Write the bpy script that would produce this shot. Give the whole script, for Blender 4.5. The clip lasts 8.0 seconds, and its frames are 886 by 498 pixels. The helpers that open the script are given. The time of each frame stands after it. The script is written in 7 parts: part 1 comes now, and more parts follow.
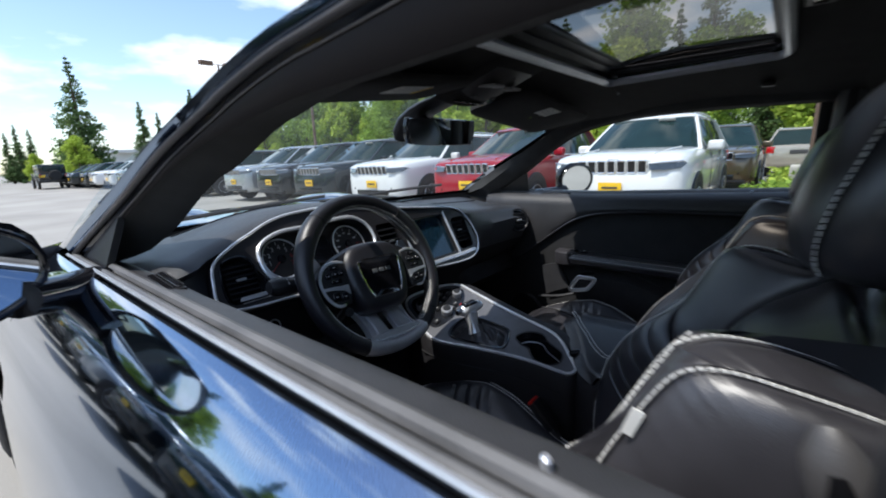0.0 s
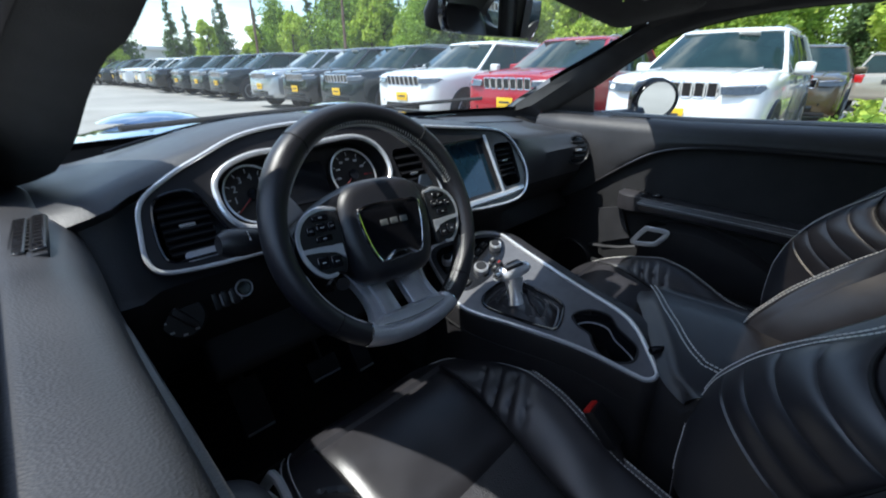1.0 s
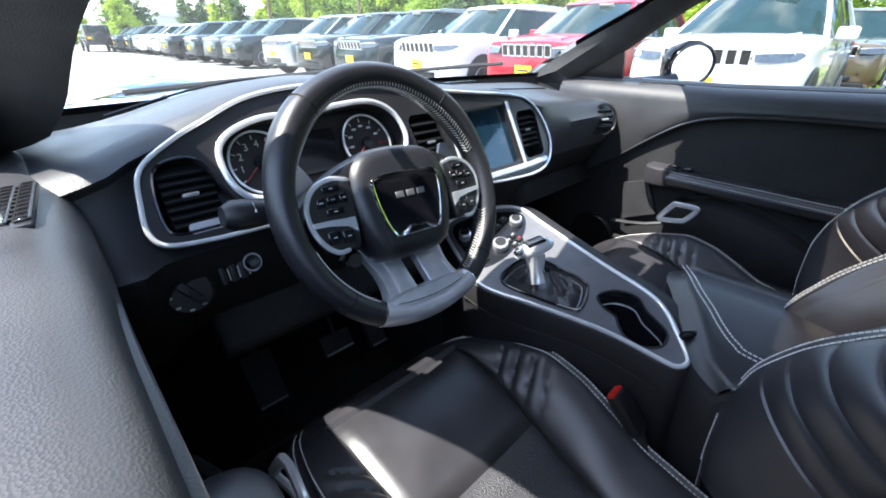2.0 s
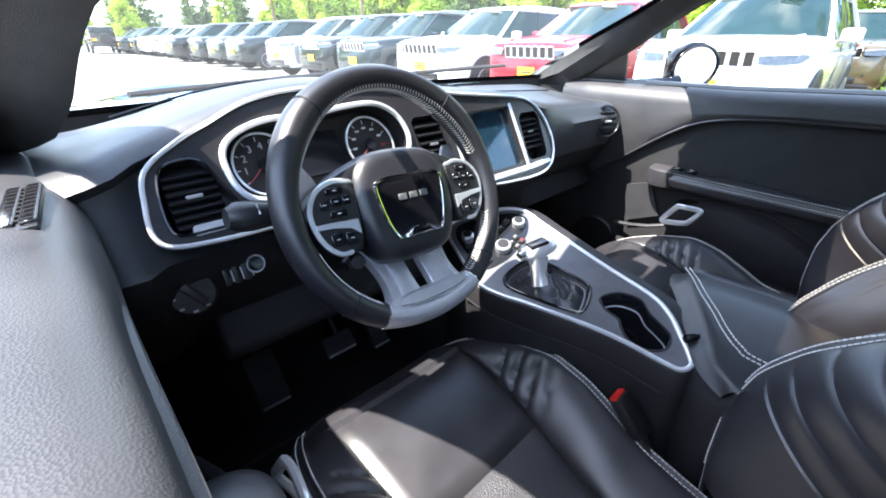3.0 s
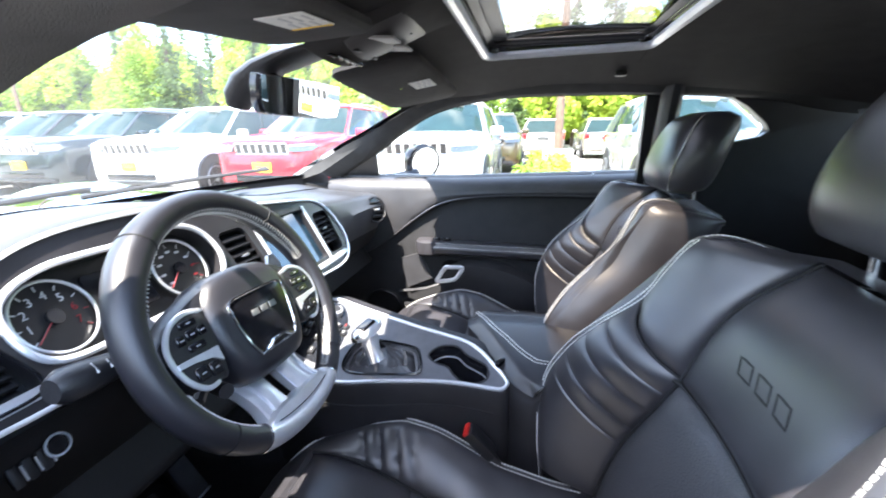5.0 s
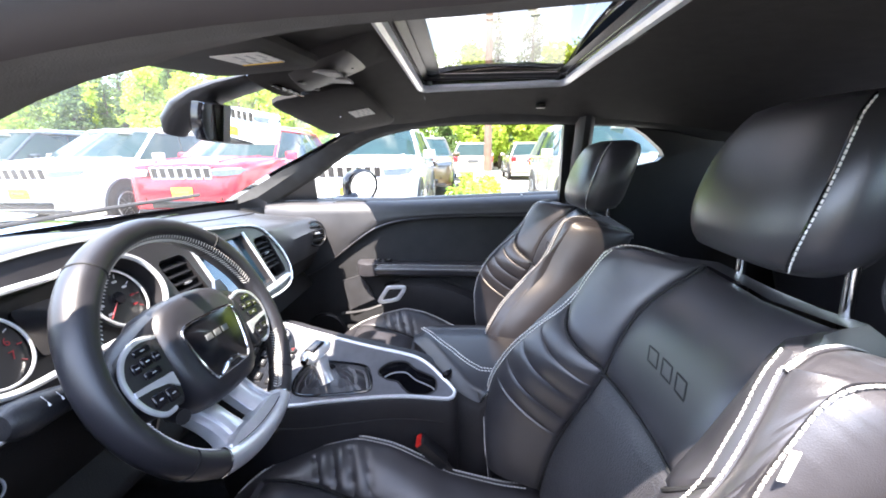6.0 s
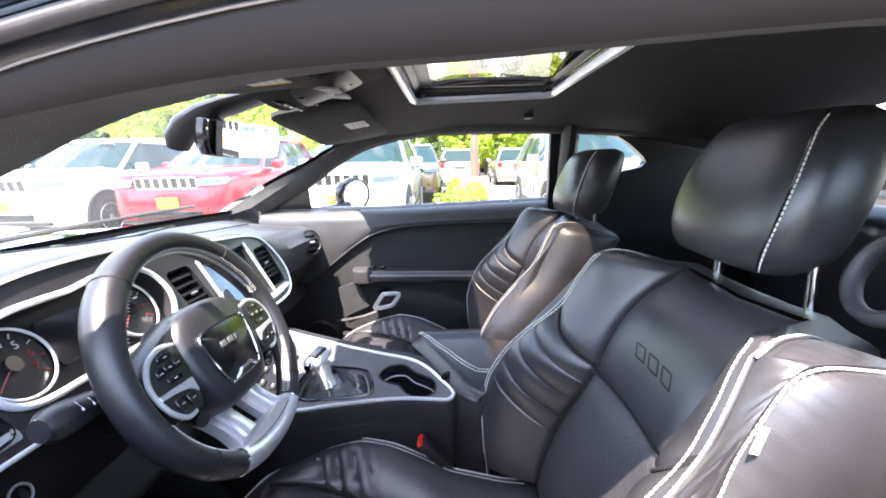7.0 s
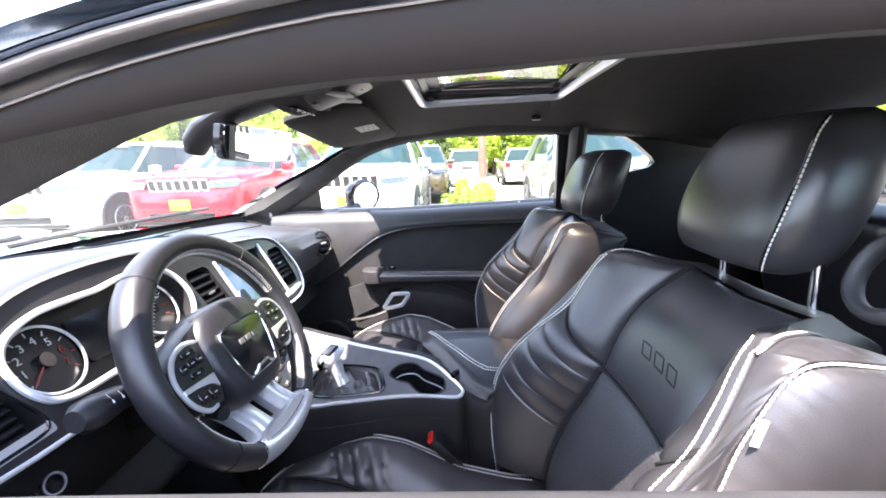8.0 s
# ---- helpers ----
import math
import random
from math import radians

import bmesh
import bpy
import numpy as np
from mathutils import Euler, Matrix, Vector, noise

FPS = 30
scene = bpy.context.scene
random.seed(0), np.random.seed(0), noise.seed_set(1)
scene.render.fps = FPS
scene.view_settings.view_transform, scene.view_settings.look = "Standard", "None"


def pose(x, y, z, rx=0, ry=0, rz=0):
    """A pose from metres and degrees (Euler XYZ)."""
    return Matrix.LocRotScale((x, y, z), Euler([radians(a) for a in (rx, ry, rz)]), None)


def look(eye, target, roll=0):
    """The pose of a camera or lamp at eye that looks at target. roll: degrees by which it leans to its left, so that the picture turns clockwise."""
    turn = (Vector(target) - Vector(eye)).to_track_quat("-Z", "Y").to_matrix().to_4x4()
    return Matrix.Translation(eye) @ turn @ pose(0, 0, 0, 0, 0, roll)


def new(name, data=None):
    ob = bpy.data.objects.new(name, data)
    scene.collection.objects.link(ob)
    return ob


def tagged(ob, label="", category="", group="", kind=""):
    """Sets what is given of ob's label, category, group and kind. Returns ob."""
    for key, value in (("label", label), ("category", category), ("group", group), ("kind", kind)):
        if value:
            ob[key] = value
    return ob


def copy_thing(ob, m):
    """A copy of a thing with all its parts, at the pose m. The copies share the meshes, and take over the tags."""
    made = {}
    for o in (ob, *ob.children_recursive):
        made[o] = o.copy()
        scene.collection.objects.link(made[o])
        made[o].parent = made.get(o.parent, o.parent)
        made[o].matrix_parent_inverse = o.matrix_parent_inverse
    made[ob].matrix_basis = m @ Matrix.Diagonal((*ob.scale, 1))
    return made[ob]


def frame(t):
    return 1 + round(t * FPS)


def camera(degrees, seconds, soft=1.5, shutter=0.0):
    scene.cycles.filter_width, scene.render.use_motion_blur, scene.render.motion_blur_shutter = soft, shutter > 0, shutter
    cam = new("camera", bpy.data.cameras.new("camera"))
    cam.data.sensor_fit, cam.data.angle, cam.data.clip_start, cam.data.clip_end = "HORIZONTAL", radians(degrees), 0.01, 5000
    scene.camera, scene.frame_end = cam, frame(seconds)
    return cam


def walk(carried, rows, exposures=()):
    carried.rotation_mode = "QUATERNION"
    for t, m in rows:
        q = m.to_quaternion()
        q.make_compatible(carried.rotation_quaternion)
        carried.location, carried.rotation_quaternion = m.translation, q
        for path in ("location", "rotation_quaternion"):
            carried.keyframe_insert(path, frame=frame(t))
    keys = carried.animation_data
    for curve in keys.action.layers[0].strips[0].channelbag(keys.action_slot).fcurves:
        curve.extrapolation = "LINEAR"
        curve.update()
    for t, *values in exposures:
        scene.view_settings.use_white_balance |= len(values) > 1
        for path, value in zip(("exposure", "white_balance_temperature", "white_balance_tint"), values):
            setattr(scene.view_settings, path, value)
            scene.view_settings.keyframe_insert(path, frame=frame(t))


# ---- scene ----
cam = camera(94.00, 8.0, soft=1.8, shutter=0.4)
# seconds, x, y, z, yaw, pitch, roll
PATH = [
    (0.0, -0.9411, -0.6903, 1.1731, -50.49, -12.44, 2.15),
    (0.5, -0.8006, -0.5453, 1.1614, -47.42, -17.01, 1.11),
    (1.0, -0.7240, -0.4791, 1.1445, -45.81, -23.33, -0.38),
    (1.5, -0.7006, -0.4452, 1.1296, -44.28, -27.01, -0.40),
    (3.0, -0.7010, -0.4429, 1.1307, -43.47, -26.91, -0.38),
    (3.5, -0.7037, -0.4473, 1.1351, -44.63, -25.65, -0.33),
    (4.0, -0.7296, -0.4279, 1.1461, -52.65, -23.28, -0.74),
    (4.5, -0.7797, -0.3856, 1.1601, -66.82, -19.54, 0.12),
    (5.0, -0.8310, -0.3799, 1.1731, -78.24, -15.64, 0.50),
    (6.5, -0.9057, -0.3603, 1.1844, -88.53, -12.39, 0.69),
    (7.0, -0.9259, -0.3515, 1.1911, -89.22, -11.93, 1.17),
    (7.5, -0.9366, -0.3493, 1.1920, -88.77, -11.92, 1.64),
    (8.0, -0.9440, -0.3496, 1.1952, -88.15, -11.85, 1.58),
]
walk(cam, [(t, pose(x, y, z, 90 + pitch, roll, yaw)) for t, x, y, z, yaw, pitch, roll in PATH],
     exposures=[(0.0, 0.68, 6250, 9), (0.5, 0.92, 6150, 7), (1.0, 1.15, 6100, 6), (1.5, 1.9, 6200, 7), (3.0, 3.05, 6500, 10), (3.5, 3.3, 6500, 10), (4.5, 3.5, 6550, 10), (6.0, 3.5, 6850, 15), (8.0, 3.55, 6950, 17)])

# ---- world, sun ----
SUN_TO = Vector((-0.480, 0.19, 1.0)).normalized()   # towards the sun: high, ahead of the car, off its driver's side
world = bpy.data.worlds.new("sky")
scene.world = world
world.use_nodes = True
wn = world.node_tree.nodes
sky = wn.new("ShaderNodeTexSky")
sky.sky_type = "NISHITA"
sky.sun_disc = False
sky.sun_elevation = math.asin(SUN_TO.z)
sky.sun_rotation = math.atan2(SUN_TO.x, SUN_TO.y)
sky.air_density, sky.dust_density, sky.ozone_density = 1.0, 0.6, 1.0
wbg = wn["Background"]
wbg.inputs["Strength"].default_value = 0.15
# broken white cloud low in the sky
wtc = wn.new("ShaderNodeTexCoord")
wmap = wn.new("ShaderNodeMapping")
wmap.inputs["Scale"].default_value = (1.6, 1.6, 4.5)
wnoise = wn.new("ShaderNodeTexNoise")
wnoise.inputs["Scale"].default_value, wnoise.inputs["Detail"].default_value = 2.2, 7.0
wramp = wn.new("ShaderNodeValToRGB")
wramp.color_ramp.elements[0].position, wramp.color_ramp.elements[1].position = 0.50, 0.68
wmix = wn.new("ShaderNodeMix")
wmix.data_type = "RGBA"
wmix.inputs["B"].default_value = (7.0, 7.2, 7.6, 1)
wl = world.node_tree.links
wl.new(wtc.outputs["Generated"], wmap.inputs["Vector"])
wl.new(wmap.outputs["Vector"], wnoise.inputs["Vector"])
wl.new(wnoise.outputs["Fac"], wramp.inputs["Fac"])
wl.new(wramp.outputs["Color"], wmix.inputs["Factor"])
wl.new(sky.outputs["Color"], wmix.inputs["A"])
wl.new(wmix.outputs["Result"], wbg.inputs["Color"])

sun = new("sun", bpy.data.lights.new("sun", "SUN"))
sun.data.energy, sun.data.angle, sun.data.color = 3.0, radians(0.55), (1.0, 0.95, 0.87)
sun.matrix_world = look(SUN_TO * 60, (0, 0, 0))

# ---- materials ----
def mat(name, color, rough=0.5, metal=0.0, bump=0.0, bscale=200.0, vary=0.0, vscale=6.0, coat=0.0, spec=0.5, voronoi=False,
        rvary=0.0, flake=0.0, tint=None, detail=6.0, perobj=0.0):
    m = bpy.data.materials.new(name)
    m.use_nodes = True
    nt = m.node_tree
    b = nt.nodes["Principled BSDF"]
    b.inputs["Base Color"].default_value = (*color, 1)
    b.inputs["Roughness"].default_value = rough
    b.inputs["Metallic"].default_value = metal
    b.inputs["Coat Weight"].default_value = coat
    b.inputs["Coat Roughness"].default_value = 0.02
    b.inputs["Specular IOR Level"].default_value = spec
    tc = nt.nodes.new("ShaderNodeTexCoord")
    if vary or rvary:
        n1 = nt.nodes.new("ShaderNodeTexNoise")
        n1.inputs["Scale"].default_value, n1.inputs["Detail"].default_value = vscale, detail
        nt.links.new(tc.outputs["Object"], n1.inputs["Vector"])
        if vary:
            mx = nt.nodes.new("ShaderNodeMix")
            mx.data_type = "RGBA"
            lo = tuple(c * (1 - vary) for c in color)
            hi = tuple(min(1.0, c * (1 + vary)) for c in (tint or color))
            mx.inputs["A"].default_value, mx.inputs["B"].default_value = (*lo, 1), (*hi, 1)
            rp = nt.nodes.new("ShaderNodeMapRange")
            rp.inputs["From Min"].default_value, rp.inputs["From Max"].default_value = 0.3, 0.7
            nt.links.new(n1.outputs["Fac"], rp.inputs["Value"])
            nt.links.new(rp.outputs["Result"], mx.inputs["Factor"])
            last = mx.outputs["Result"]
            if perobj:
                oi = nt.nodes.new("ShaderNodeObjectInfo")
                hs = nt.nodes.new("ShaderNodeHueSaturation")
                mr = nt.nodes.new("ShaderNodeMapRange")
                mr.inputs["To Min"].default_value, mr.inputs["To Max"].default_value = 1 - perobj, 1 + perobj
                nt.links.new(oi.outputs["Random"], mr.inputs["Value"])
                nt.links.new(mr.outputs["Result"], hs.inputs["Value"])
                nt.links.new(last, hs.inputs["Color"])
                last = hs.outputs["Color"]
            nt.links.new(last, b.inputs["Base Color"])
        if rvary:
            rr = nt.nodes.new("ShaderNodeMapRange")
            rr.inputs["From Min"].default_value, rr.inputs["From Max"].default_value = 0.3, 0.7
            rr.inputs["To Min"].default_value, rr.inputs["To Max"].default_value = max(0.02, rough - rvary), min(1, rough + rvary)
            nt.links.new(n1.outputs["Fac"], rr.inputs["Value"])
            nt.links.new(rr.outputs["Result"], b.inputs["Roughness"])
    if bump:
        if voronoi:
            n2 = nt.nodes.new("ShaderNodeTexVoronoi")
            n2.inputs["Scale"].default_value = bscale
            out = n2.outputs["Distance"]
        else:
            n2 = nt.nodes.new("ShaderNodeTexNoise")
            n2.inputs["Scale"].default_value, n2.inputs["Detail"].default_value = bscale, 4.0
            out = n2.outputs["Fac"]
        nt.links.new(tc.outputs["Object"], n2.inputs["Vector"])
        bp = nt.nodes.new("ShaderNodeBump")
        bp.inputs["Strength"].default_value, bp.inputs["Distance"].default_value = min(1.0, bump), 0.002
        nt.links.new(out, bp.inputs["Height"])
        nt.links.new(bp.outputs["Normal"], b.inputs["Normal"])
    return m


def glass_mat(name, color, rough=0.0, clear=0.9, dust=0.0):
    """A thin pane: mostly see-through, with a glossy reflection by Fresnel."""
    m = bpy.data.materials.new(name)
    m.use_nodes = True
    nt = m.node_tree
    nt.nodes.remove(nt.nodes["Principled BSDF"])
    out = nt.nodes["Material Output"]
    tr = nt.nodes.new("ShaderNodeBsdfTransparent")
    tr.inputs["Color"].default_value = (*[c * clear for c in color], 1)
    gl = nt.nodes.new("ShaderNodeBsdfGlossy")
    gl.inputs["Roughness"].default_value = rough
    lw = nt.nodes.new("ShaderNodeLayerWeight")
    lw.inputs["Blend"].default_value = 0.5
    pw = nt.nodes.new("ShaderNodeMath")
    pw.operation = "POWER"
    pw.inputs[1].default_value = 4.0
    fr = nt.nodes.new("ShaderNodeMapRange")
    fr.inputs["To Min"].default_value, fr.inputs["To Max"].default_value = 0.035, 0.8
    mx = nt.nodes.new("ShaderNodeMixShader")
    nt.links.new(lw.outputs["Facing"], pw.inputs[0])
    nt.links.new(pw.outputs["Value"], fr.inputs["Value"])
    nt.links.new(fr.outputs["Result"], mx.inputs["Fac"])
    nt.links.new(tr.outputs["BSDF"], mx.inputs[1])
    nt.links.new(gl.outputs["BSDF"], mx.inputs[2])
    last = mx
    if dust:
        # a thin film of dust on the pane scatters the daylight
        tl = nt.nodes.new("ShaderNodeBsdfTranslucent")
        tl.inputs["Color"].default_value = (0.80, 0.82, 0.80, 1)
        tc = nt.nodes.new("ShaderNodeTexCoord")
        nz = nt.nodes.new("ShaderNodeTexNoise")
        nz.inputs["Scale"].default_value, nz.inputs["Detail"].default_value = 5.0, 8.0
        nt.links.new(tc.outputs["Object"], nz.inputs["Vector"])
        dr = nt.nodes.new("ShaderNodeMapRange")
        dr.inputs["From Min"].default_value, dr.inputs["From Max"].default_value = 0.3, 0.7
        dr.inputs["To Min"].default_value, dr.inputs["To Max"].default_value = dust * 0.6, dust * 1.4
        nt.links.new(nz.outputs["Fac"], dr.inputs["Value"])
        last = nt.nodes.new("ShaderNodeMixShader")
        nt.links.new(dr.outputs["Result"], last.inputs["Fac"])
        nt.links.new(mx.outputs["Shader"], last.inputs[1])
        nt.links.new(tl.outputs["BSDF"], last.inputs[2])
    nt.links.new(last.outputs["Shader"], out.inputs["Surface"])
    return m


def glow_mat(name, color, power):
    m = mat(name, color, 0.3)
    b = m.node_tree.nodes["Principled BSDF"]
    b.inputs["Emission Color"].default_value = (*color, 1)
    b.inputs["Emission Strength"].default_value = power
    return m


M_PAINT = mat("car_paint_blue_black", (0.19, 0.26, 0.37), 0.06, 1.0, coat=1.0, vary=0.2, vscale=900)
M_LEATHER = mat("leather_black", (0.034, 0.0325, 0.037), 0.35, spec=0.80, bump=0.10, bscale=850, voronoi=True, vary=0.25, vscale=9, rvary=0.06)
M_RIMLEATHER = mat("wheel_leather", (0.016, 0.0155, 0.019), 0.37, spec=0.62, bump=0.10, bscale=900, voronoi=True, vary=0.25, vscale=12, rvary=0.06)
M_LEATHERP = mat("leather_perforated", (0.036, 0.035, 0.040), 0.44, spec=0.75, bump=0.5, bscale=420, voronoi=True, vary=0.2, vscale=9)
M_SOFT = mat("soft_plastic_black", (0.038, 0.038, 0.042), 0.50, bump=0.16, bscale=620, voronoi=True, vary=0.2, vscale=12, rvary=0.05)
M_DASHTOP = mat("dash_pad", (0.034, 0.036, 0.041), 0.44, spec=0.6, bump=0.18, bscale=600, voronoi=True, vary=0.2, vscale=10, rvary=0.06)
M_PLASTIC = mat("hard_plastic_black", (0.014, 0.014, 0.016), 0.38, bump=0.25, bscale=500, vary=0.2, vscale=15)
M_LEVER = mat("grey_lever_plastic", (0.055, 0.052, 0.052), 0.4, bump=0.15, bscale=500, vary=0.15, vscale=20)
M_GLOSSY = mat("gloss_black", (0.008, 0.008, 0.010), 0.12, vary=0.15, vscale=20, rvary=0.05)
M_RUBBER = mat("rubber_black", (0.030, 0.027, 0.028), 0.65, bump=0.3, bscale=300, vary=0.25, vscale=20)
# black rubber with the sun and sky on the door waist lightened into its colour
M_STRIP = mat("skylit_rubber_strip", (0.108, 0.106, 0.106), 0.55, bump=0.2, bscale=300, vary=0.25, vscale=14, rvary=0.1)
M_SATIN = mat("satin_silver", (0.66, 0.67, 0.70), 0.32, 0.65, vary=0.06, vscale=60, bump=0.05, bscale=700)
M_CHROME = mat("chrome", (0.78, 0.79, 0.80), 0.10, 1.0, vary=0.05, vscale=30, rvary=0.04)
M_STITCH = mat("white_thread", (0.68, 0.67, 0.64), 0.75, vary=0.15, vscale=300)
M_SEAM = mat("dark_seam_thread", (0.010, 0.010, 0.011), 0.8, vary=0.2, vscale=200)
M_HEADLINER = mat("headliner_cloth", (0.022, 0.020, 0.020), 0.9, bump=0.5, bscale=900, vary=0.2, vscale=25)
M_PILLAR = mat("pillar_cloth", (0.044, 0.044, 0.044), 0.85, bump=0.4, bscale=800, vary=0.2, vscale=20)
M_CARPET = mat("carpet_black", (0.014, 0.014, 0.015), 0.95, bump=1.0, bscale=500, vary=0.4, vscale=90)
M_LABEL = mat("white_label", (0.72, 0.71, 0.67), 0.6, vary=0.05, vscale=40)
M_DIALRED = mat("dial_red", (0.20, 0.012, 0.015), 0.5, vary=0.1, vscale=40)
M_RED = mat("red_plastic", (0.62, 0.025, 0.02), 0.35, vary=0.1, vscale=40)
M_YELLOW = mat("yellow_plate", (0.85, 0.52, 0.02), 0.5, vary=0.06, vscale=25)
M_DARKBAR = mat("dark_print", (0.05, 0.05, 0.05), 0.6, vary=0.1, vscale=50)
M_GREYPRINT = mat("grey_print", (0.45, 0.45, 0.45), 0.6, vary=0.1, vscale=50)
M_SCREEN = mat("screen_glass", (0.010, 0.030, 0.050), 0.07, vary=0.25, vscale=14, coat=0.5)
M_GAUGE = mat("gauge_face", (0.012, 0.012, 0.013), 0.30, vary=0.2, vscale=60)
M_MIRROR = mat("mirror_silver", (0.86, 0.88, 0.88), 0.015, 1.0, vary=0.02, vscale=5)
M_GLASS = glass_mat("clear_glass", (0.94, 0.97, 0.95), clear=0.97)
M_SCREENGLASS = glass_mat("windscreen_glass", (0.93, 0.97, 0.96), clear=0.97, dust=0.014)
M_TINT = glass_mat("tinted_glass", (0.45, 0.48, 0.47), clear=0.75)
M_ROOFGLASS = glass_mat("bronze_glass", (0.38, 0.34, 0.30), clear=0.85)
M_INSERT = mat("door_insert_cloth", (0.016, 0.016, 0.018), 0.8, bump=0.3, bscale=700, vary=0.2, vscale=20)
M_FASCIA = mat("fascia_satin_black", (0.019, 0.018, 0.020), 0.34, bump=0.1, bscale=600, vary=0.2, vscale=18)
M_SEAL = mat("door_frame_trim", (0.011, 0.0085, 0.0088), 0.60, spec=0.3, bump=0.04, bscale=900, vary=0.2, vscale=8, rvary=0.08)
M_SATINDARK = mat("dark_satin_moulding", (0.16, 0.155, 0.16), 0.35, 0.7, vary=0.1, vscale=30)
M_SLAT = mat("vent_slat", (0.005, 0.005, 0.006), 0.6, spec=0.12, vary=0.2, vscale=30)
M_GOLDBAR = mat("pale_bright_print", (0.20, 0.20, 0.19), 0.35, 0.5, vary=0.05, vscale=60)
M_BRIGHT = mat("bright_satin_trim", (0.78, 0.79, 0.81), 0.28, 0.5, vary=0.05, vscale=50, coat=0.3)
M_DECK = mat("gear_panel_satin", (0.150, 0.152, 0.165), 0.34, 0.30, vary=0.12, vscale=40, bump=0.04, bscale=900)
M_FLANK = mat("console_flank", (0.020, 0.019, 0.021), 0.55, spec=0.35, bump=0.14, bscale=620, voronoi=True, vary=0.2, vscale=14)
M_HEATER = mat("heater_gloss", (0.012, 0.013, 0.016), 0.18, vary=0.15, vscale=20, rvary=0.05)
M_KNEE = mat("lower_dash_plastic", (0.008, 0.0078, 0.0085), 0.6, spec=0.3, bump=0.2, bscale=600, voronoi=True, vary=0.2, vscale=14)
M_LENS = mat("frosted_lens", (0.30, 0.29, 0.28), 0.35, vary=0.08, vscale=60)
M_CARGLASS = mat("car_window_dark", (0.014, 0.030, 0.031), 0.06, spec=0.22, vary=0.15, vscale=3)
M_TYRE = mat("tyre", (0.020, 0.020, 0.021), 0.85, bump=0.5, bscale=70, vary=0.3, vscale=18)
M_RIM = mat("alloy_rim", (0.50, 0.51, 0.53), 0.30, 0.9, vary=0.08, vscale=20)
M_REDLAMP = mat("red_lamp", (0.45, 0.012, 0.012), 0.15, coat=0.8, vary=0.2, vscale=30)
M_LAMPGLASS = mat("headlamp_glass", (0.07, 0.08, 0.09), 0.08, 0.3, coat=0.8, vary=0.35, vscale=28)
M_AMBER = mat("amber_lens", (0.75, 0.25, 0.02), 0.2, vary=0.1, vscale=30)

# ---- building helpers ----
def part(name, bm, material, parent=None, label="", smooth=True):
    me = bpy.data.meshes.new(name)
    bmesh.ops.recalc_face_normals(bm, faces=bm.faces)
    if smooth:
        for f_ in bm.faces:
            f_.smooth = True
        for e_ in bm.edges:
            if len(e_.link_faces) == 2 and e_.calc_face_angle(0) > 0.7:
                e_.smooth = False
    bm.to_mesh(me)
    bm.free()
    me.materials.append(material)
    ob = new(name, me)
    if parent is not None:
        ob.parent = parent
    if label:
        ob["label"] = label
    return ob


def thing(name, label, category, m=None, group="", kind=""):
    ob = new(name)
    ob.empty_display_size = 0.1
    if m is not None:
        ob.matrix_world = m
    return tagged(ob, label, category, group, kind)


def spline(pts, n, closed=False):
    """n points along a Catmull-Rom curve through pts."""
    pts = [Vector(p) for p in pts]
    k = len(pts)
    out = []
    segs = k if closed else k - 1
    for i in range(n):
        s = i * segs / (n if closed else n - 1)
        j = min(int(s), segs - 1)
        u = s - j
        if closed:
            a, b, c, d = (pts[(j + q) % k] for q in (-1, 0, 1, 2))
        else:
            b, c = pts[j], pts[j + 1]
            a = pts[j - 1] if j > 0 else 2 * b - c
            d = pts[j + 2] if j + 2 < k else 2 * c - b
        out.append(0.5 * ((2 * b) + (c - a) * u + (2 * a - 5 * b + 4 * c - d) * u * u + (3 * b - a - 3 * c + d) * u ** 3))
    return out


def lerp1(x, pts):
    """Piecewise-smooth interpolation of y over sorted (x, y) pairs."""
    if x <= pts[0][0]:
        return pts[0][1]
    for (x0, y0), (x1, y1) in zip(pts, pts[1:]):
        if x <= x1:
            return y0 + (y1 - y0) * (x - x0) / (x1 - x0)
    return pts[-1][1]


def add_box(bm, size, m=None, bevel=0.0, seg=2):
    r = bmesh.ops.create_cube(bm, size=1.0)
    vs = r["verts"]
    bmesh.ops.scale(bm, vec=size, verts=vs)
    if bevel:
        es = list({e for v in vs for e in v.link_edges})
        r2 = bmesh.ops.bevel(bm, geom=es, offset=bevel, segments=seg, affect="EDGES", profile=0.6)
        vs = list({v for v in r2["verts"]} | {v for v in vs if v.is_valid})
        todo = list(vs)
        seen = set(vs)
        while todo:
            v = todo.pop()
            for e in v.link_edges:
                o = e.other_vert(v)
                if o not in seen:
                    seen.add(o)
                    todo.append(o)
        vs = list(seen)
    if m is not None:
        bmesh.ops.transform(bm, matrix=m, verts=vs)
    return vs


def box(size, m=None, bevel=0.0, seg=2):
    bm = bmesh.new()
    add_box(bm, size, m, bevel, seg)
    return bm


def loft(rows, close_u=False, close_v=False, caps=False):
    """A skin over rows of points (equal counts)."""
    bm = bmesh.new()
    vv = [[bm.verts.new(p) for p in r] for r in rows]
    nr, nc = len(rows), len(rows[0])
    for i in range(nr if close_v else nr - 1):
        for j in range(nc if close_u else nc - 1):
            q = [vv[i][j], vv[i][(j + 1) % nc], vv[(i + 1) % nr][(j + 1) % nc], vv[(i + 1) % nr][j]]
            try:
                bm.faces.new(q)
            except ValueError:
                pass
    if caps:
        bm.faces.new(vv[0])
        bm.faces.new(vv[-1])
    return bm


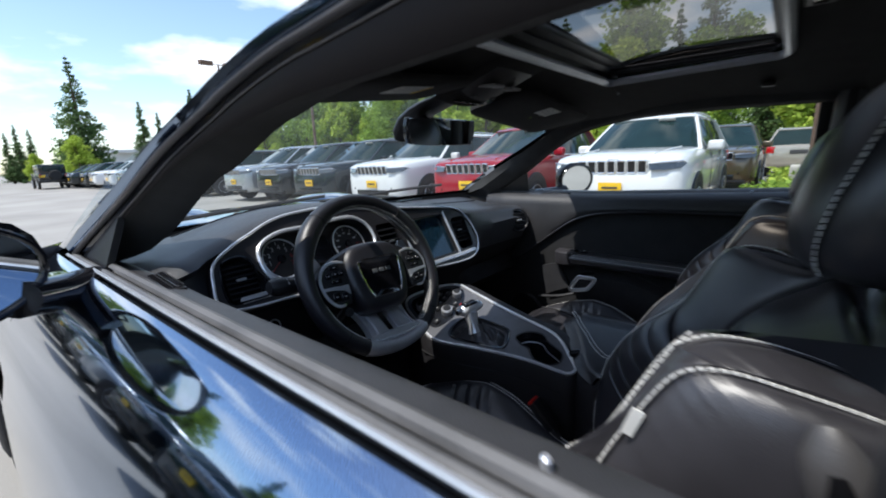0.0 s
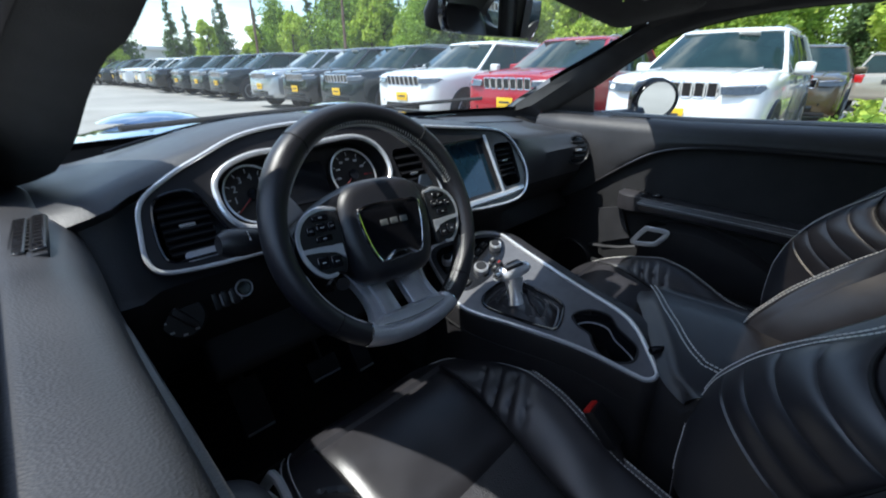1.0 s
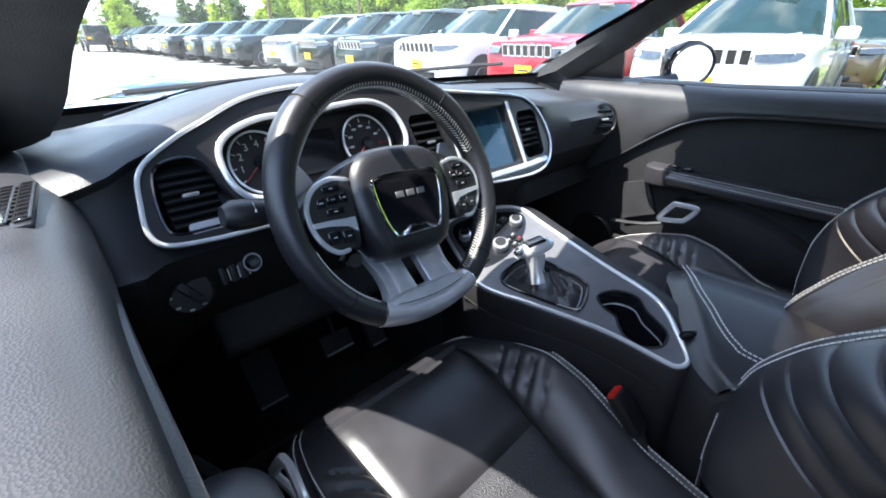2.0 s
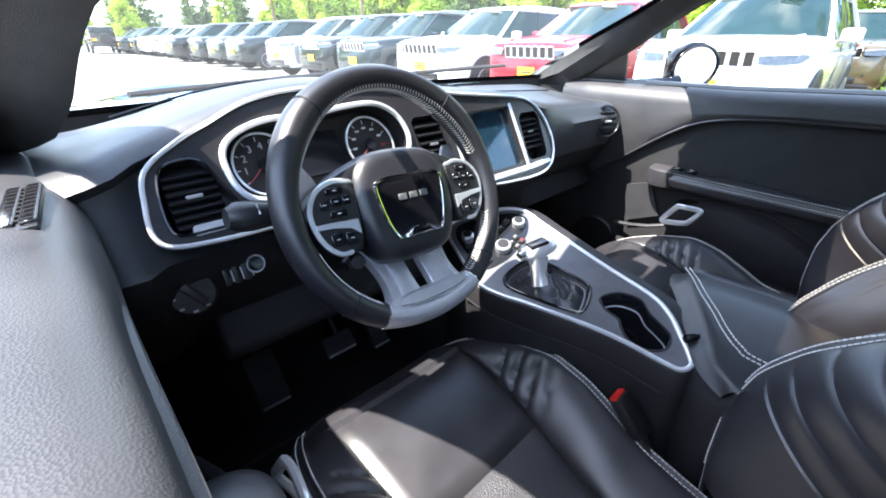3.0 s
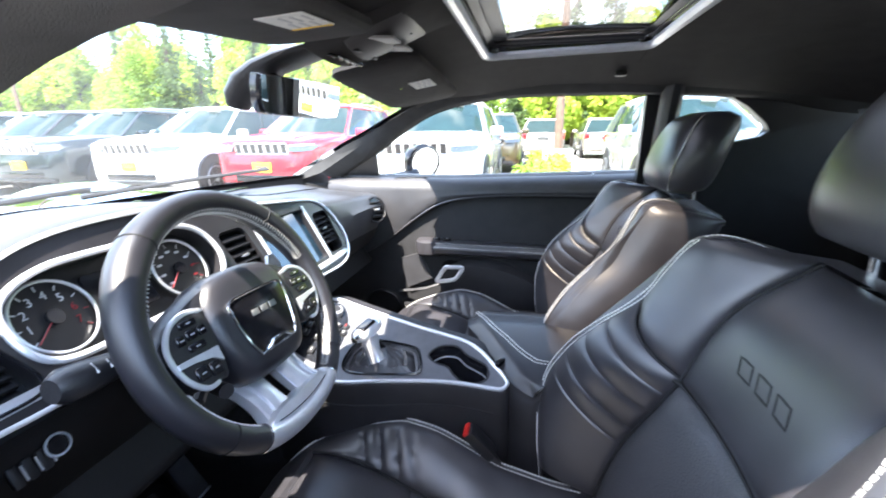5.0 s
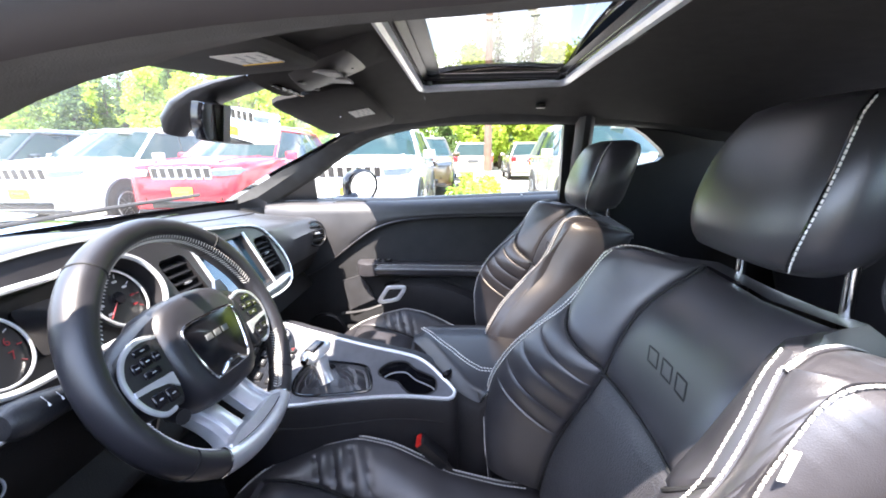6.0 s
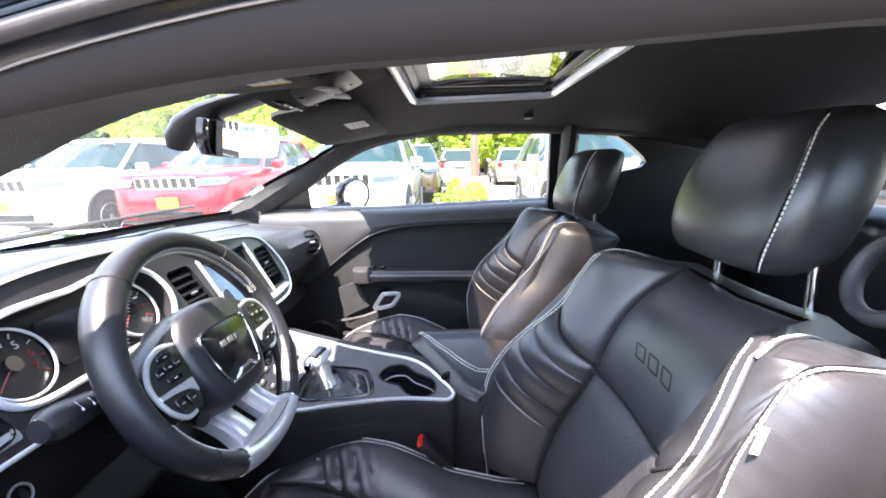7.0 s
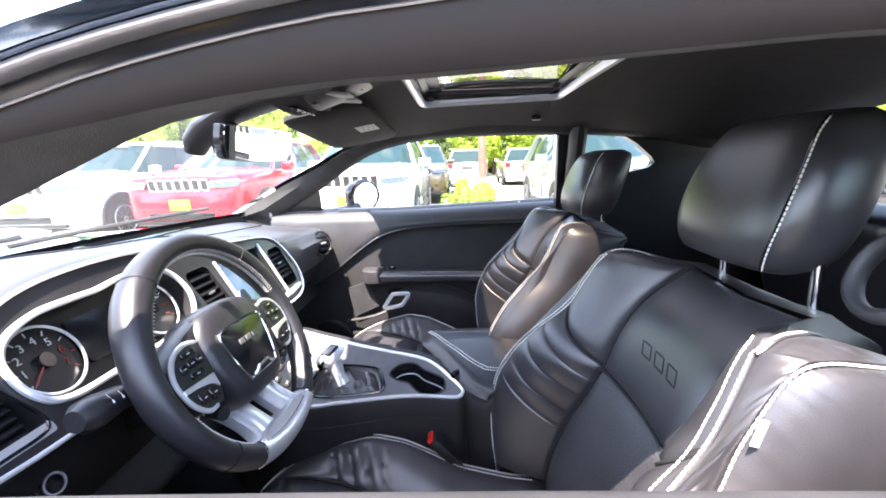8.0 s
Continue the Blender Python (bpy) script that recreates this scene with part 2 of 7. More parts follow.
def tube(path, r, n=8, closed=False, flat=1.0, bm=None, up=None):
    """A round or flattened bar along a path; r may be one radius or one for each point."""
    path = [Vector(p) for p in path]
    k = len(path)
    rows = []
    ref = Vector(up) if up is not None else None
    for i, p in enumerate(path):
        a = path[(i - 1) % k] if closed or i > 0 else p
        b = path[(i + 1) % k] if closed or i < k - 1 else p
        t = (b - a).normalized()
        if ref is None:
            ref = Vector((0, 0, 1)) if abs(t.z) < 0.9 else Vector((1, 0, 0))
        side = t.cross(ref).normalized()
        nrm = side.cross(t).normalized()
        if up is None:
            ref = nrm
        rr = r[i] if isinstance(r, (list, tuple)) else r
        rows.append([p + side * rr * math.cos(2 * math.pi * q / n) + nrm * rr * flat * math.sin(2 * math.pi * q / n) for q in range(n)])
    made = loft(rows, close_u=True, close_v=closed, caps=not closed)
    if bm is None:
        return made
    join(bm, made)
    return bm


def join(bm, other):
    me = bpy.data.meshes.new("tmp")
    other.to_mesh(me)
    other.free()
    bm.from_mesh(me)
    bpy.data.meshes.remove(me)
    return bm


def slab(outline, holes, to3d, depth):
    """A flat plate: an outline with holes in 2D, mapped by to3d(u, v, w), from w = 0 to w = -depth."""
    bm = bmesh.new()
    loops = []
    for loop in [outline] + list(holes):
        vs = [bm.verts.new((p[0], p[1], 0)) for p in loop]
        es = [bm.edges.new((vs[i], vs[(i + 1) % len(vs)])) for i in range(len(vs))]
        loops.append(es)
    bmesh.ops.triangle_fill(bm, use_beauty=True, use_dissolve=False, edges=[e for l in loops for e in l])
    r = bmesh.ops.extrude_face_region(bm, geom=bm.faces[:])
    for v in r["geom"]:
        if isinstance(v, bmesh.types.BMVert):
            v.co.z = -depth
    for v in bm.verts:
        v.co = to3d(*v.co)
    return bm


def disc(r, depth, m, n=24, bevel=0.0):
    bm = bmesh.new()
    rows = [(0.0, 0.0), (r - bevel, 0.0), (r, -bevel), (r, -depth)]
    cv = bm.verts.new((0, 0, 0))
    prev = None
    for rad, z in rows[1:]:
        ring = [bm.verts.new((rad * math.cos(2 * math.pi * i / n), rad * math.sin(2 * math.pi * i / n), z)) for i in range(n)]
        for i in range(n):
            j = (i + 1) % n
            if prev is None:
                bm.faces.new((cv, ring[i], ring[j]))
            else:
                bm.faces.new((prev[i], ring[i], ring[j], prev[j]))
        prev = ring
    bm.faces.new(list(reversed(prev)))
    bmesh.ops.transform(bm, matrix=m, verts=bm.verts)
    return bm


def circle(r, n=32, z=0.0, a0=0.0, a1=360.0, ry=None):
    full = abs(a1 - a0) >= 360
    return [Vector((r * math.cos(radians(a0 + (a1 - a0) * i / (n if full else n - 1))), (ry or r) * math.sin(radians(a0 + (a1 - a0) * i / (n if full else n - 1))), z)) for i in range(n)]


def panel(surf, u0, u1, v0, v1, nu, nv, puff, power=9, tuck=0.006):
    """A padded panel on surf(u, v) -> (point, normal): tucked in at its seams, proud between them."""
    def warp(i, n):
        k = i / n
        return 0.45 * k + 0.55 * (0.5 - 0.5 * math.cos(math.pi * k))
    rows = []
    for j in range(nv + 1):
        t = warp(j, nv)
        row = []
        for i in range(nu + 1):
            s = warp(i, nu)
            p, n = surf(u0 + (u1 - u0) * s, v0 + (v1 - v0) * t)
            h = puff * (1 - abs(2 * s - 1) ** power) * (1 - abs(2 * t - 1) ** power)
            if i in (0, nu) or j in (0, nv):
                h -= tuck
            row.append(p + n * h)
        rows.append(row)
    return loft(rows)


def with_normal(f_, eps=1e-3):
    def g(u, v):
        p = f_(u, v)
        a = f_(u + eps, v) - f_(u - eps, v)
        b = f_(u, v + eps) - f_(u, v - eps)
        n = a.cross(b)
        return p, (n.normalized() if n.length > 0 else Vector((0, 0, 1)))
    return g


def stitches(path, length=0.0042, gap=0.0022, r=0.0009, lift=None):
    """A row of thread stitches along a dense path."""
    bm = bmesh.new()
    path = [Vector(p) for p in path]
    acc, k = 0.0, 0
    cum = [0.0]
    for a, b in zip(path, path[1:]):
        cum.append(cum[-1] + (b - a).length)
    total = cum[-1]

    def at(s):
        nonlocal k
        while k < len(cum) - 2 and cum[k + 1] < s:
            k += 1
        d = cum[k + 1] - cum[k]
        return path[k].lerp(path[k + 1], (s - cum[k]) / d if d > 1e-9 else 0)
    s = 0.0
    while s + length < total:
        a = at(s)
        b = at(s + length)
        d = (b - a)
        if d.length > 1e-6:
            add_box(bm, (r * 2, d.length, r * 2), Matrix.Translation((a + b) / 2) @ d.to_track_quat("Y", "Z").to_matrix().to_4x4())
        s += length + gap
    return bm

# ---- the ground ----
M_ASPHALT = mat("asphalt_sunlit_grey", (0.31, 0.295, 0.27), 0.9, bump=0.8, bscale=90, vary=0.22, vscale=0.35, detail=10)
ground = part("ground", loft([[(-900, y, 0), (-60, y, 0), (-12, y, 0), (12, y, 0), (60, y, 0), (900, y, 0)] for y in (-900, -60, -12, 12, 60, 900)]), M_ASPHALT)
tagged(ground, "pale grey asphalt of a sunlit car lot", "ground", kind="structure")

# ---- the car the camera leans into: shell ----
car = thing("car_body", "blue-black two-door car body with open driver window", "car")


def mirrored(pts, s):
    return [Vector((p[0] * s, p[1], p[2])) for p in pts]


OPEN = [(0.780, 0.40, 0.995), (0.742, 0.22, 1.095), (0.700, 0.06, 1.195), (0.668, -0.07, 1.252), (0.655, -0.26, 1.285), (0.652, -0.50, 1.290), (0.655, -0.82, 1.284), (0.675, -1.10, 1.262), (0.72, -1.35, 1.20)]
RAIL = [(0.800, 0.66, 1.015), (0.735, 0.42, 1.135), (0.680, 0.20, 1.220), (0.640, -0.04, 1.296), (0.610, -0.28, 1.338), (0.600, -0.50, 1.352), (0.600, -0.82, 1.348), (0.615, -1.10, 1.325), (0.66, -1.40, 1.25)]
NS = 40


def roof_z(x, y):
    return 1.468 - 0.30 * x * x - (0.42 * (y + 0.45) ** 2 if y > -0.45 else 0.10 * (y + 0.45) ** 2)


def lining_z(x, y):
    k = min(1.0, max(0.0, (y + 0.24) / 0.20))
    return roof_z(x, y) - 0.045 + 0.028 * k * k * (3 - 2 * k) * min(1.0, (x / 0.5) ** 2)


# inner edge of the thick soft trim on the driver's pillar and rail: y, x, z
TRIM_IN = [(-1.35, -0.66, 1.19), (-1.10, -0.62, 1.250), (-0.60, -0.600, 1.284), (-0.35, -0.605, 1.270), (-0.21, -0.600, 1.253), (-0.13, -0.600, 1.234), (-0.100, -0.603, 1.230), (-0.085, -0.606, 1.220), (0.02, -0.620, 1.170), (0.06, -0.640, 1.150), (0.12, -0.655, 1.110), (0.20, -0.668, 1.060), (0.30, -0.695, 1.008), (0.40, -0.765, 0.975)]
for s in (-1, 1):
    o = spline(mirrored(OPEN, s), NS)
    if s < 0:
        o = [p - Vector((0, 0, lerp1(-p.y, [(-0.35, 0.0), (-0.1, 0.018), (0.1, 0.033), (0.35, 0.034), (0.6, 0.018), (0.9, 0.004)]))) for p in o]
    r = spline(mirrored(RAIL, s), NS)
    if s < 0:
        r = [p + Vector((0, 0, lerp1(-p.y, [(-0.66, -0.045), (-0.42, -0.045), (-0.2, -0.04), (0.04, -0.02), (0.28, 0.010), (0.5, 0.022)]))) for p in r]
    else:
        r = [p + Vector((0.012 * min(1.0, max(0.0, p.y / 0.3)), 0, lerp1(-p.y, [(-0.66, -0.045), (-0.42, -0.045), (-0.2, -0.032), (0.04, 0.0)]))) for p in r]
    outer, inner, band, lip, channel, mould = [], [], [], [], [], []
    for a, b in zip(o, r):
        out = Vector((s, 0, 0))
        kw = lerp1(-a.y, [(-0.4, 0.08), (-0.11, 0.15), (0.0, 0.24), (0.05, 0.32), (0.12, 0.46), (0.2, 0.55), (0.28, 0.65), (0.37, 0.73), (0.48, 0.8), (0.7, 0.9)]) if s < 0 else 1.0
        edge = a + (out * 0.034 + Vector((0, 0.010, 0.046))) * kw
        c1 = edge + out * 0.007 + Vector((0, 0.004, 0.008))
        c2 = c1 + out * 0.005 + Vector((0, 0.003, 0.008))
        bulge = c2.lerp(b, 0.45) + out * 0.012 + Vector((0, 0.006, 0.008))
        outer.append([c2 - out * 0.002, c2 + out * 0.004 + Vector((0, 0.002, 0.003)), c2 + out * 0.007 + Vector((0, 0.005, 0.012)), bulge, b, b - out * 0.035 + Vector((0, 0.004, 0.006))])
        channel.append([edge, edge + out * 0.002 + Vector((0, 0.002, 0.006)), c1 - out * 0.004 + Vector((0, 0, 0.002)), c1])
        mould.append([c1 - out * 0.001, c1 + out * 0.006 + Vector((0, 0.001, 0.002)), c1.lerp(c2, 0.5) + out * 0.005, c2])
        wk = lerp1(-a.y, [(-0.4, 1.0), (-0.05, 1.0), (0.08, 0.0)]) if s < 0 else 0.0
        i1 = a - out * (0.030 + 0.016 * wk) + Vector((0, 0.012, (0.004 if s > 0 else 0.022) - 0.004 * wk))
        i2 = a - out * (0.062 + 0.024 * wk) + Vector((0, 0.045 - 0.015 * wk, 0.030 - 0.026 * wk))
        if s < 0:
            e = Vector((lerp1(a.y, [(q[0], q[1]) for q in TRIM_IN]), a.y, lerp1(a.y, [(q[0], q[2]) for q in TRIM_IN])))
            i1 = a.lerp(e, 0.55) - Vector((0, 0, 0.004))
            i2 = e + Vector((0.004, 0.010, 0.012))
            inner.append([a + out * 0.002, a - out * 0.012 + Vector((0, 0.002, -0.003)), i1, e, i2, i2 + Vector((0.0, 0.030, 0.030)), b - out * 0.034 + Vector((0, -0.004, -0.006))])
        else:
            inner.append([a + out * 0.002, a - out * 0.012 + Vector((0, 0.002, -0.003)), i1, i2, b - out * 0.034 + Vector((0, -0.004, -0.006))])
        band.append([a - out * 0.004 + Vector((0, 0, 0.002)), a + out * 0.006 * kw + Vector((0, 0, -0.004 * kw)), a + out * 0.018 * kw + Vector((0, 0.003, 0.006)) * kw, a + out * 0.031 * kw + Vector((0, 0.007, 0.026)) * kw, edge - out * 0.001])
        lip.append(edge + out * 0.001)
    part("roof_pillar", loft(outer), M_PAINT, car, "glossy dark painted pillar and roof rail")
    part("pillar_trim", loft(inner), M_PILLAR, car, "dark cloth-covered pillar trim")
    part("door_seal", loft(band), M_SEAL, car, "brown-black soft door-frame trim")
    part("frame_channel", loft(channel), M_GLOSSY, car)
    part("frame_moulding", loft(mould), M_SATINDARK, car, "dark satin moulding along the roof")
    part("drip_moulding", tube(lip, 0.0013, 6), M_SATINDARK, car, "thin bright line of the frame")

# roof skin and lining, with the sunroof opening through both
SRX, SRY0, SRY1 = 0.355, -0.655, -0.255


def ring_patch(zf, x1, y0, y1, hx, hy0, hy1, n=10):
    bm = bmesh.new()
    for (xa, xb, ya, yb) in ((-x1, x1, hy1, y1), (-x1, x1, y0, hy0), (-x1, -hx, hy0, hy1), (hx, x1, hy0, hy1)):
        rows = [[Vector((xa + (xb - xa) * i / n, ya + (yb - ya) * j / n, 0)) for i in range(n + 1)] for j in range(n + 1)]
        for row in rows:
            for p in row:
                p.z = zf(p.x, p.y)
        join(bm, loft(rows))
    bmesh.ops.remove_doubles(bm, verts=bm.verts, dist=1e-4)
    return bm


part("roof_skin", ring_patch(roof_z, 0.60, -1.45, 0.02, SRX, SRY0, SRY1), M_PAINT, car)
headliner = part("headliner", ring_patch(lining_z, 0.60, -1.45, 0.005, SRX, SRY0, SRY1), M_HEADLINER, car, "charcoal cloth headliner")
# front header behind the windscreen top
part("front_header", tube([(x, -0.004 - 0.09 * x * x, lining_z(x, -0.02) - 0.004) for x in np.linspace(-0.50, 0.50, 24)], 0.015, 8, flat=0.6), M_HEADLINER, car)

# windscreen
def screen_pt(u, v):
    xb, xt = 0.80 * u, 0.64 * u
    b = Vector((xb, 0.80 - 0.27 * u * u, 0.985 + 0.02 * u * u))
    t = Vector((xt, 0.005 - 0.06 * u * u, 1.375 - 0.085 * u * u))
    p = b.lerp(t, v)
    p.z += 0.035 * math.sin(math.pi * v)
    p.y += 0.02 * math.sin(math.pi * v)
    return p


ws = part("windscreen", loft([[screen_pt(-1 + i / 12, j / 10) for i in range(25)] for j in range(11)]), M_SCREENGLASS, car, "clear raked windscreen glass")
ws.visible_shadow = False
part("screen_band", loft([[screen_pt(-1 + i / 12, 0.972 + j * 0.014) - Vector((0, 0.004, 0.004)) for i in range(25)] for j in range(3)]), M_GLOSSY, car, "black ceramic edge band of the windscreen")
for s in (-1, 1):
    rows = []
    for k in np.linspace(0, 1, 16):
        u = 0.56 + 0.46 * k
        v0 = 1.0 - 0.035 - 0.235 * k ** 1.9
        rows.append([screen_pt(s * u, v0 + (1.02 - v0) * q) - Vector((0, 0.008 + 0.006 * math.sin(math.pi * min(1.0, q * 2)), 0.010)) for q in (0.0, 0.04, 0.15, 0.5, 1.0)])
    part("corner_lining", loft(rows), M_HEADLINER, car, "dark rounded lining at the windscreen corner")
part("red_tag", loft([[screen_pt(-0.852 + 0.022 * i / 3, 0.040 + 0.030 * j / 3 + 0.006 * i / 3) - Vector((0, 0.003 + d, 0.003 + d)) for i in range(4)] for j, d in ((0, 0), (1, 0), (2, 0), (3, 0), (3, 0.0008), (0, 0.0008))]), M_RED, car, "small red paper tag in the windscreen corner")
part("screen_base_band", loft([[screen_pt(-1 + i / 12, 0.0 + j * 0.02) - Vector((0, 0.004, 0.004)) for i in range(25)] for j in range(3)]), M_GLOSSY, car)

part("screen_base_seal", loft([[screen_pt(-1.07 + i * 1.07 / 12, 0.004) + Vector((0, -0.004, dz + (0.012 if i in (0, 1, 23, 24) else 0.0))) for i in range(25)] for dz in (0.0, -0.03, -0.075)]), M_RUBBER, car, "black seal under the windscreen")
# bonnet with two scoops, wings, cowl, nose
def hood_pt(u, v):
    w = 0.80 + 0.06 * v
    y = 0.86 - 0.26 * u * u + (2.35 - 0.86) * v
    z = 0.972 + 0.028 * math.sin(math.pi / 2 * min(1, v / 0.3)) - 0.10 * v * v - 0.04 * v - 0.050 * u * u * (0.4 + v) + 0.012 * max(0, 1 - abs(abs(u) - 0.45) * 4)
    return Vector((w * u, y, z))


part("bonnet", loft([[hood_pt(-1 + i / 16, j / 14) for i in range(33)] for j in range(15)]), M_PAINT, car, "glossy dark bonnet reflecting the sky")
for s in (-1, 1):
    bm = loft([[Vector((s * 0.37 + 0.15 * math.cos(a) * k, 1.25 + 0.20 * math.sin(a) * k, 0.985 + 0.028 * (1 - k ** 3) - 0.01 * math.sin(a) * k)) for a in np.linspace(0, 2 * math.pi, 24, endpoint=False)] for k in (1.0, 0.93, 0.8, 0.5, 0.12)], close_u=True)
    part("hood_scoop", bm, M_PAINT, car)
    prof = [(0.81, 0.955), (0.86, 0.942), (0.90, 0.89), (0.94, 0.78), (0.945, 0.62), (0.93, 0.42), (0.89, 0.24)]
    rows = []
    for y in np.linspace(0.47, 2.35, 14):
        taper = 0.05 * max(0, y - 1.4) ** 2
        drop = 0.05 * (y - 0.5) + 0.02 * (y - 0.5) ** 2
        rows.append([Vector((s * (x - taper), y, z - drop * (z / 0.98))) for x, z in prof])
    part("front_wing", loft(rows), M_PAINT, car, "glossy dark front wing")
part("nose", loft([[hood_pt(u, 1.0) for u in np.linspace(-1, 1, 15)]] + [[Vector((w * u, y - 0.10 * u * u, z)) for u in np.linspace(-1, 1, 15)] for w, y, z in ((0.87, 2.44, 0.77), (0.90, 2.47, 0.62), (0.90, 2.47, 0.42), (0.88, 2.41, 0.25))]), M_PAINT, car, "plain dark front end")
part("cowl", loft([[Vector((x, y0 - 0.30 * (x / 0.8) ** 2, z0)) for x in np.linspace(-0.8, 0.8, 16)] for y0, z0 in ((0.80, 0.972), (0.84, 0.955), (0.90, 0.958))]), M_PLASTIC, car)
# wipers
for x0, x1 in ((-0.55, 0.05), (0.05, 0.62)):
    pts = [screen_pt(x / 0.8, 0.02 + 0.006 * k) + Vector((0, 0.010, 0.020)) for k, x in enumerate(np.linspace(x0, x1, 9))]
    part("wiper", tube(pts, 0.007, 6), M_RUBBER, car, "black windscreen wiper")

# floor, firewall, rocker, rear bulkhead
part("floor_pan", box((1.55, 2.3, 0.03), pose(0, -0.40, 0.235)), M_CARPET, car, "black carpeted floor")
part("firewall", loft([[Vector((x, y, z)) for x in (-0.8, 0.8)] for y, z in ((0.42, 0.24), (0.62, 0.36), (0.72, 0.60), (0.74, 0.95))]), M_CARPET, car)
# side walls added to the footwell to block sun leaking past the dash
for s in (-1, 1):
    part("footwell_sun_block", box((0.02, 0.42, 0.74), pose(s * 0.762, 0.60, 0.61), 0.006), M_CARPET, car)
part("transmission_tunnel", box((0.26, 2.0, 0.22), pose(0, -0.3, 0.34), 0.05, 3), M_CARPET, car)
for s in (-1, 1):
    part("rocker", box((0.16, 3.2, 0.16), pose(s * 0.83, -0.1, 0.27), 0.03, 3), M_PAINT, car)
    # rear quarter: outer skin and dark inner trim with the quarter-window opening
    prof = [(0.80, 1.01), (0.86, 0.985), (0.93, 0.90), (0.955, 0.75), (0.95, 0.55), (0.92, 0.28)]
    part("rear_quarter", loft([[Vector((s * (x + 0.015 * math.sin((y + 0.95) * -1.2)), y, z + 0.03 * min(1, max(0, (-0.9 - y))))) for x, z in prof] for y in np.linspace(-0.92, -2.7, 10)]), M_PAINT, car)
    hole = [(-0.835, 1.130), (-1.02, 1.140), (-1.085, 1.155), (-1.105, 1.172), (-1.09, 1.195), (-1.03, 1.245), (-0.985, 1.272), (-0.93, 1.281), (-0.835, 1.284)]
    outl = [(-0.735, 0.30), (-1.75, 0.30), (-1.75, 1.10), (-1.42, 1.24), (-1.15, 1.305), (-0.85, 1.330), (-0.735, 1.330)]
    def qmap(u, v, w, s=s):
        xx = 0.725 - 0.16 * max(0, v - 1.05) - 0.06 * max(0, -0.9 - u)
        return Vector((s * (xx - w), u, v))
    part("quarter_trim", slab(outl, [hole], qmap, 0.035), M_PLASTIC, car, "black moulded rear side trim")
    qg = part("quarter_glass", slab(hole, [], lambda u, v, w, s=s: qmap(u, v, w - 0.03, s), 0.003), M_GLASS, car)
    qg.visible_shadow = False
    # roll of trim round the door pillar
    part("door_pillar_trim", tube([Vector((s * (0.745 - 0.012 * k), -0.775 - 0.002 * k, 0.55 + 0.077 * k)) for k in range(11)], 0.032, 10, flat=1.3), M_PLASTIC, car)
part("rear_shelf", box((1.3, 0.5, 0.03), pose(0, -1.72, 1.02), 0.01), M_HEADLINER, car)
part("rear_bulkhead", box((1.5, 0.04, 0.8), pose(0, -1.70, 0.62)), M_CARPET, car)
rg = part("rear_window", loft([[Vector((x * (0.58 + 0.08 * k), -1.44 - 0.55 * k, roof_z(0.5, -1.45) - 0.02 - 0.05 * x * x - 0.30 * k)) for x in np.linspace(-1, 1, 9)] for k in (0, 0.5, 1)]), M_TINT, car, "tinted rear window")
rg.visible_shadow = False
part("rear_deck", loft([[Vector((x, y, z - 0.03 * x * x)) for x in np.linspace(-0.84, 0.84, 13)] for y, z in ((-1.95, 1.010), (-2.15, 1.022), (-2.45, 1.025), (-2.66, 1.035), (-2.70, 1.020), (-2.715, 0.96))]), M_PAINT, car, "dark boot lid with a small lip")
for s in (-1, 1):
    sail = []
    for k in np.linspace(0, 1, 14):
        top = Vector((s * (0.612 + 0.075 * k), -1.12 - 0.88 * k, 1.322 - 0.07 * k - 0.235 * k * k))
        low = Vector((s * (0.835 - 0.01 * k), -1.10 - 0.98 * k, 1.015 - 0.012 * k))
        sail.append([top.lerp(low, q) + Vector((s * 0.030 * math.sin(math.pi * q) * (1 - 0.7 * k), 0, 0.012 * math.sin(math.pi * q))) for q in (0, 0.15, 0.35, 0.6, 0.8, 1.0)])
    part("sail_panel", loft(sail), M_PAINT, car, "broad painted rear pillar")
    part("tail_lamp", box((0.62, 0.05, 0.10), pose(s * 0.46, -2.715, 0.87), 0.02), M_REDLAMP, car, "wide red tail lamp")
part("tail_panel", loft([[Vector((x, y + 0.05 * (x / 0.9) ** 2, z)) for x in np.linspace(-0.90, 0.90, 13)] for y, z in ((-2.712, 0.98), (-2.705, 0.93), (-2.700, 0.80), (-2.76, 0.72), (-2.78, 0.55), (-2.74, 0.36), (-2.68, 0.28))]), M_PAINT, car, "rounded dark rear bumper")
for sx in (-1, 1):
    for wy in (1.72, -1.23):
        part("arch_well", disc(0.375, 0.05, Matrix.Translation((sx * 0.958, wy, 0.37)) @ pose(0, 0, 0, 0, 90 * sx, 0), 30), M_RUBBER, car)
        w = part("road_wheel", tube(circle(0.275, 32), 0.080, 12, closed=True), M_TYRE, car, "black road tyre on dark alloy wheel")
        w.matrix_local = pose(sx * 0.895, wy, 0.355, 0, 90 * sx, 0)
        part("rim", tube(circle(0.235, 30, 0.070), 0.014, 6, closed=True), M_RIM, w)
        bm = bmesh.new()
        for k in range(10):
            add_box(bm, (0.21, 0.024, 0.02), pose(0, 0, 0.068, 0, 0, 36 * k + (7 if k % 2 else -7)) @ pose(0.115, 0, 0), 0.004, 1)
        join(bm, disc(0.05, 0.03, pose(0, 0, 0.082), 16, 0.008))
        part("rim_face", bm, M_RIM, w)

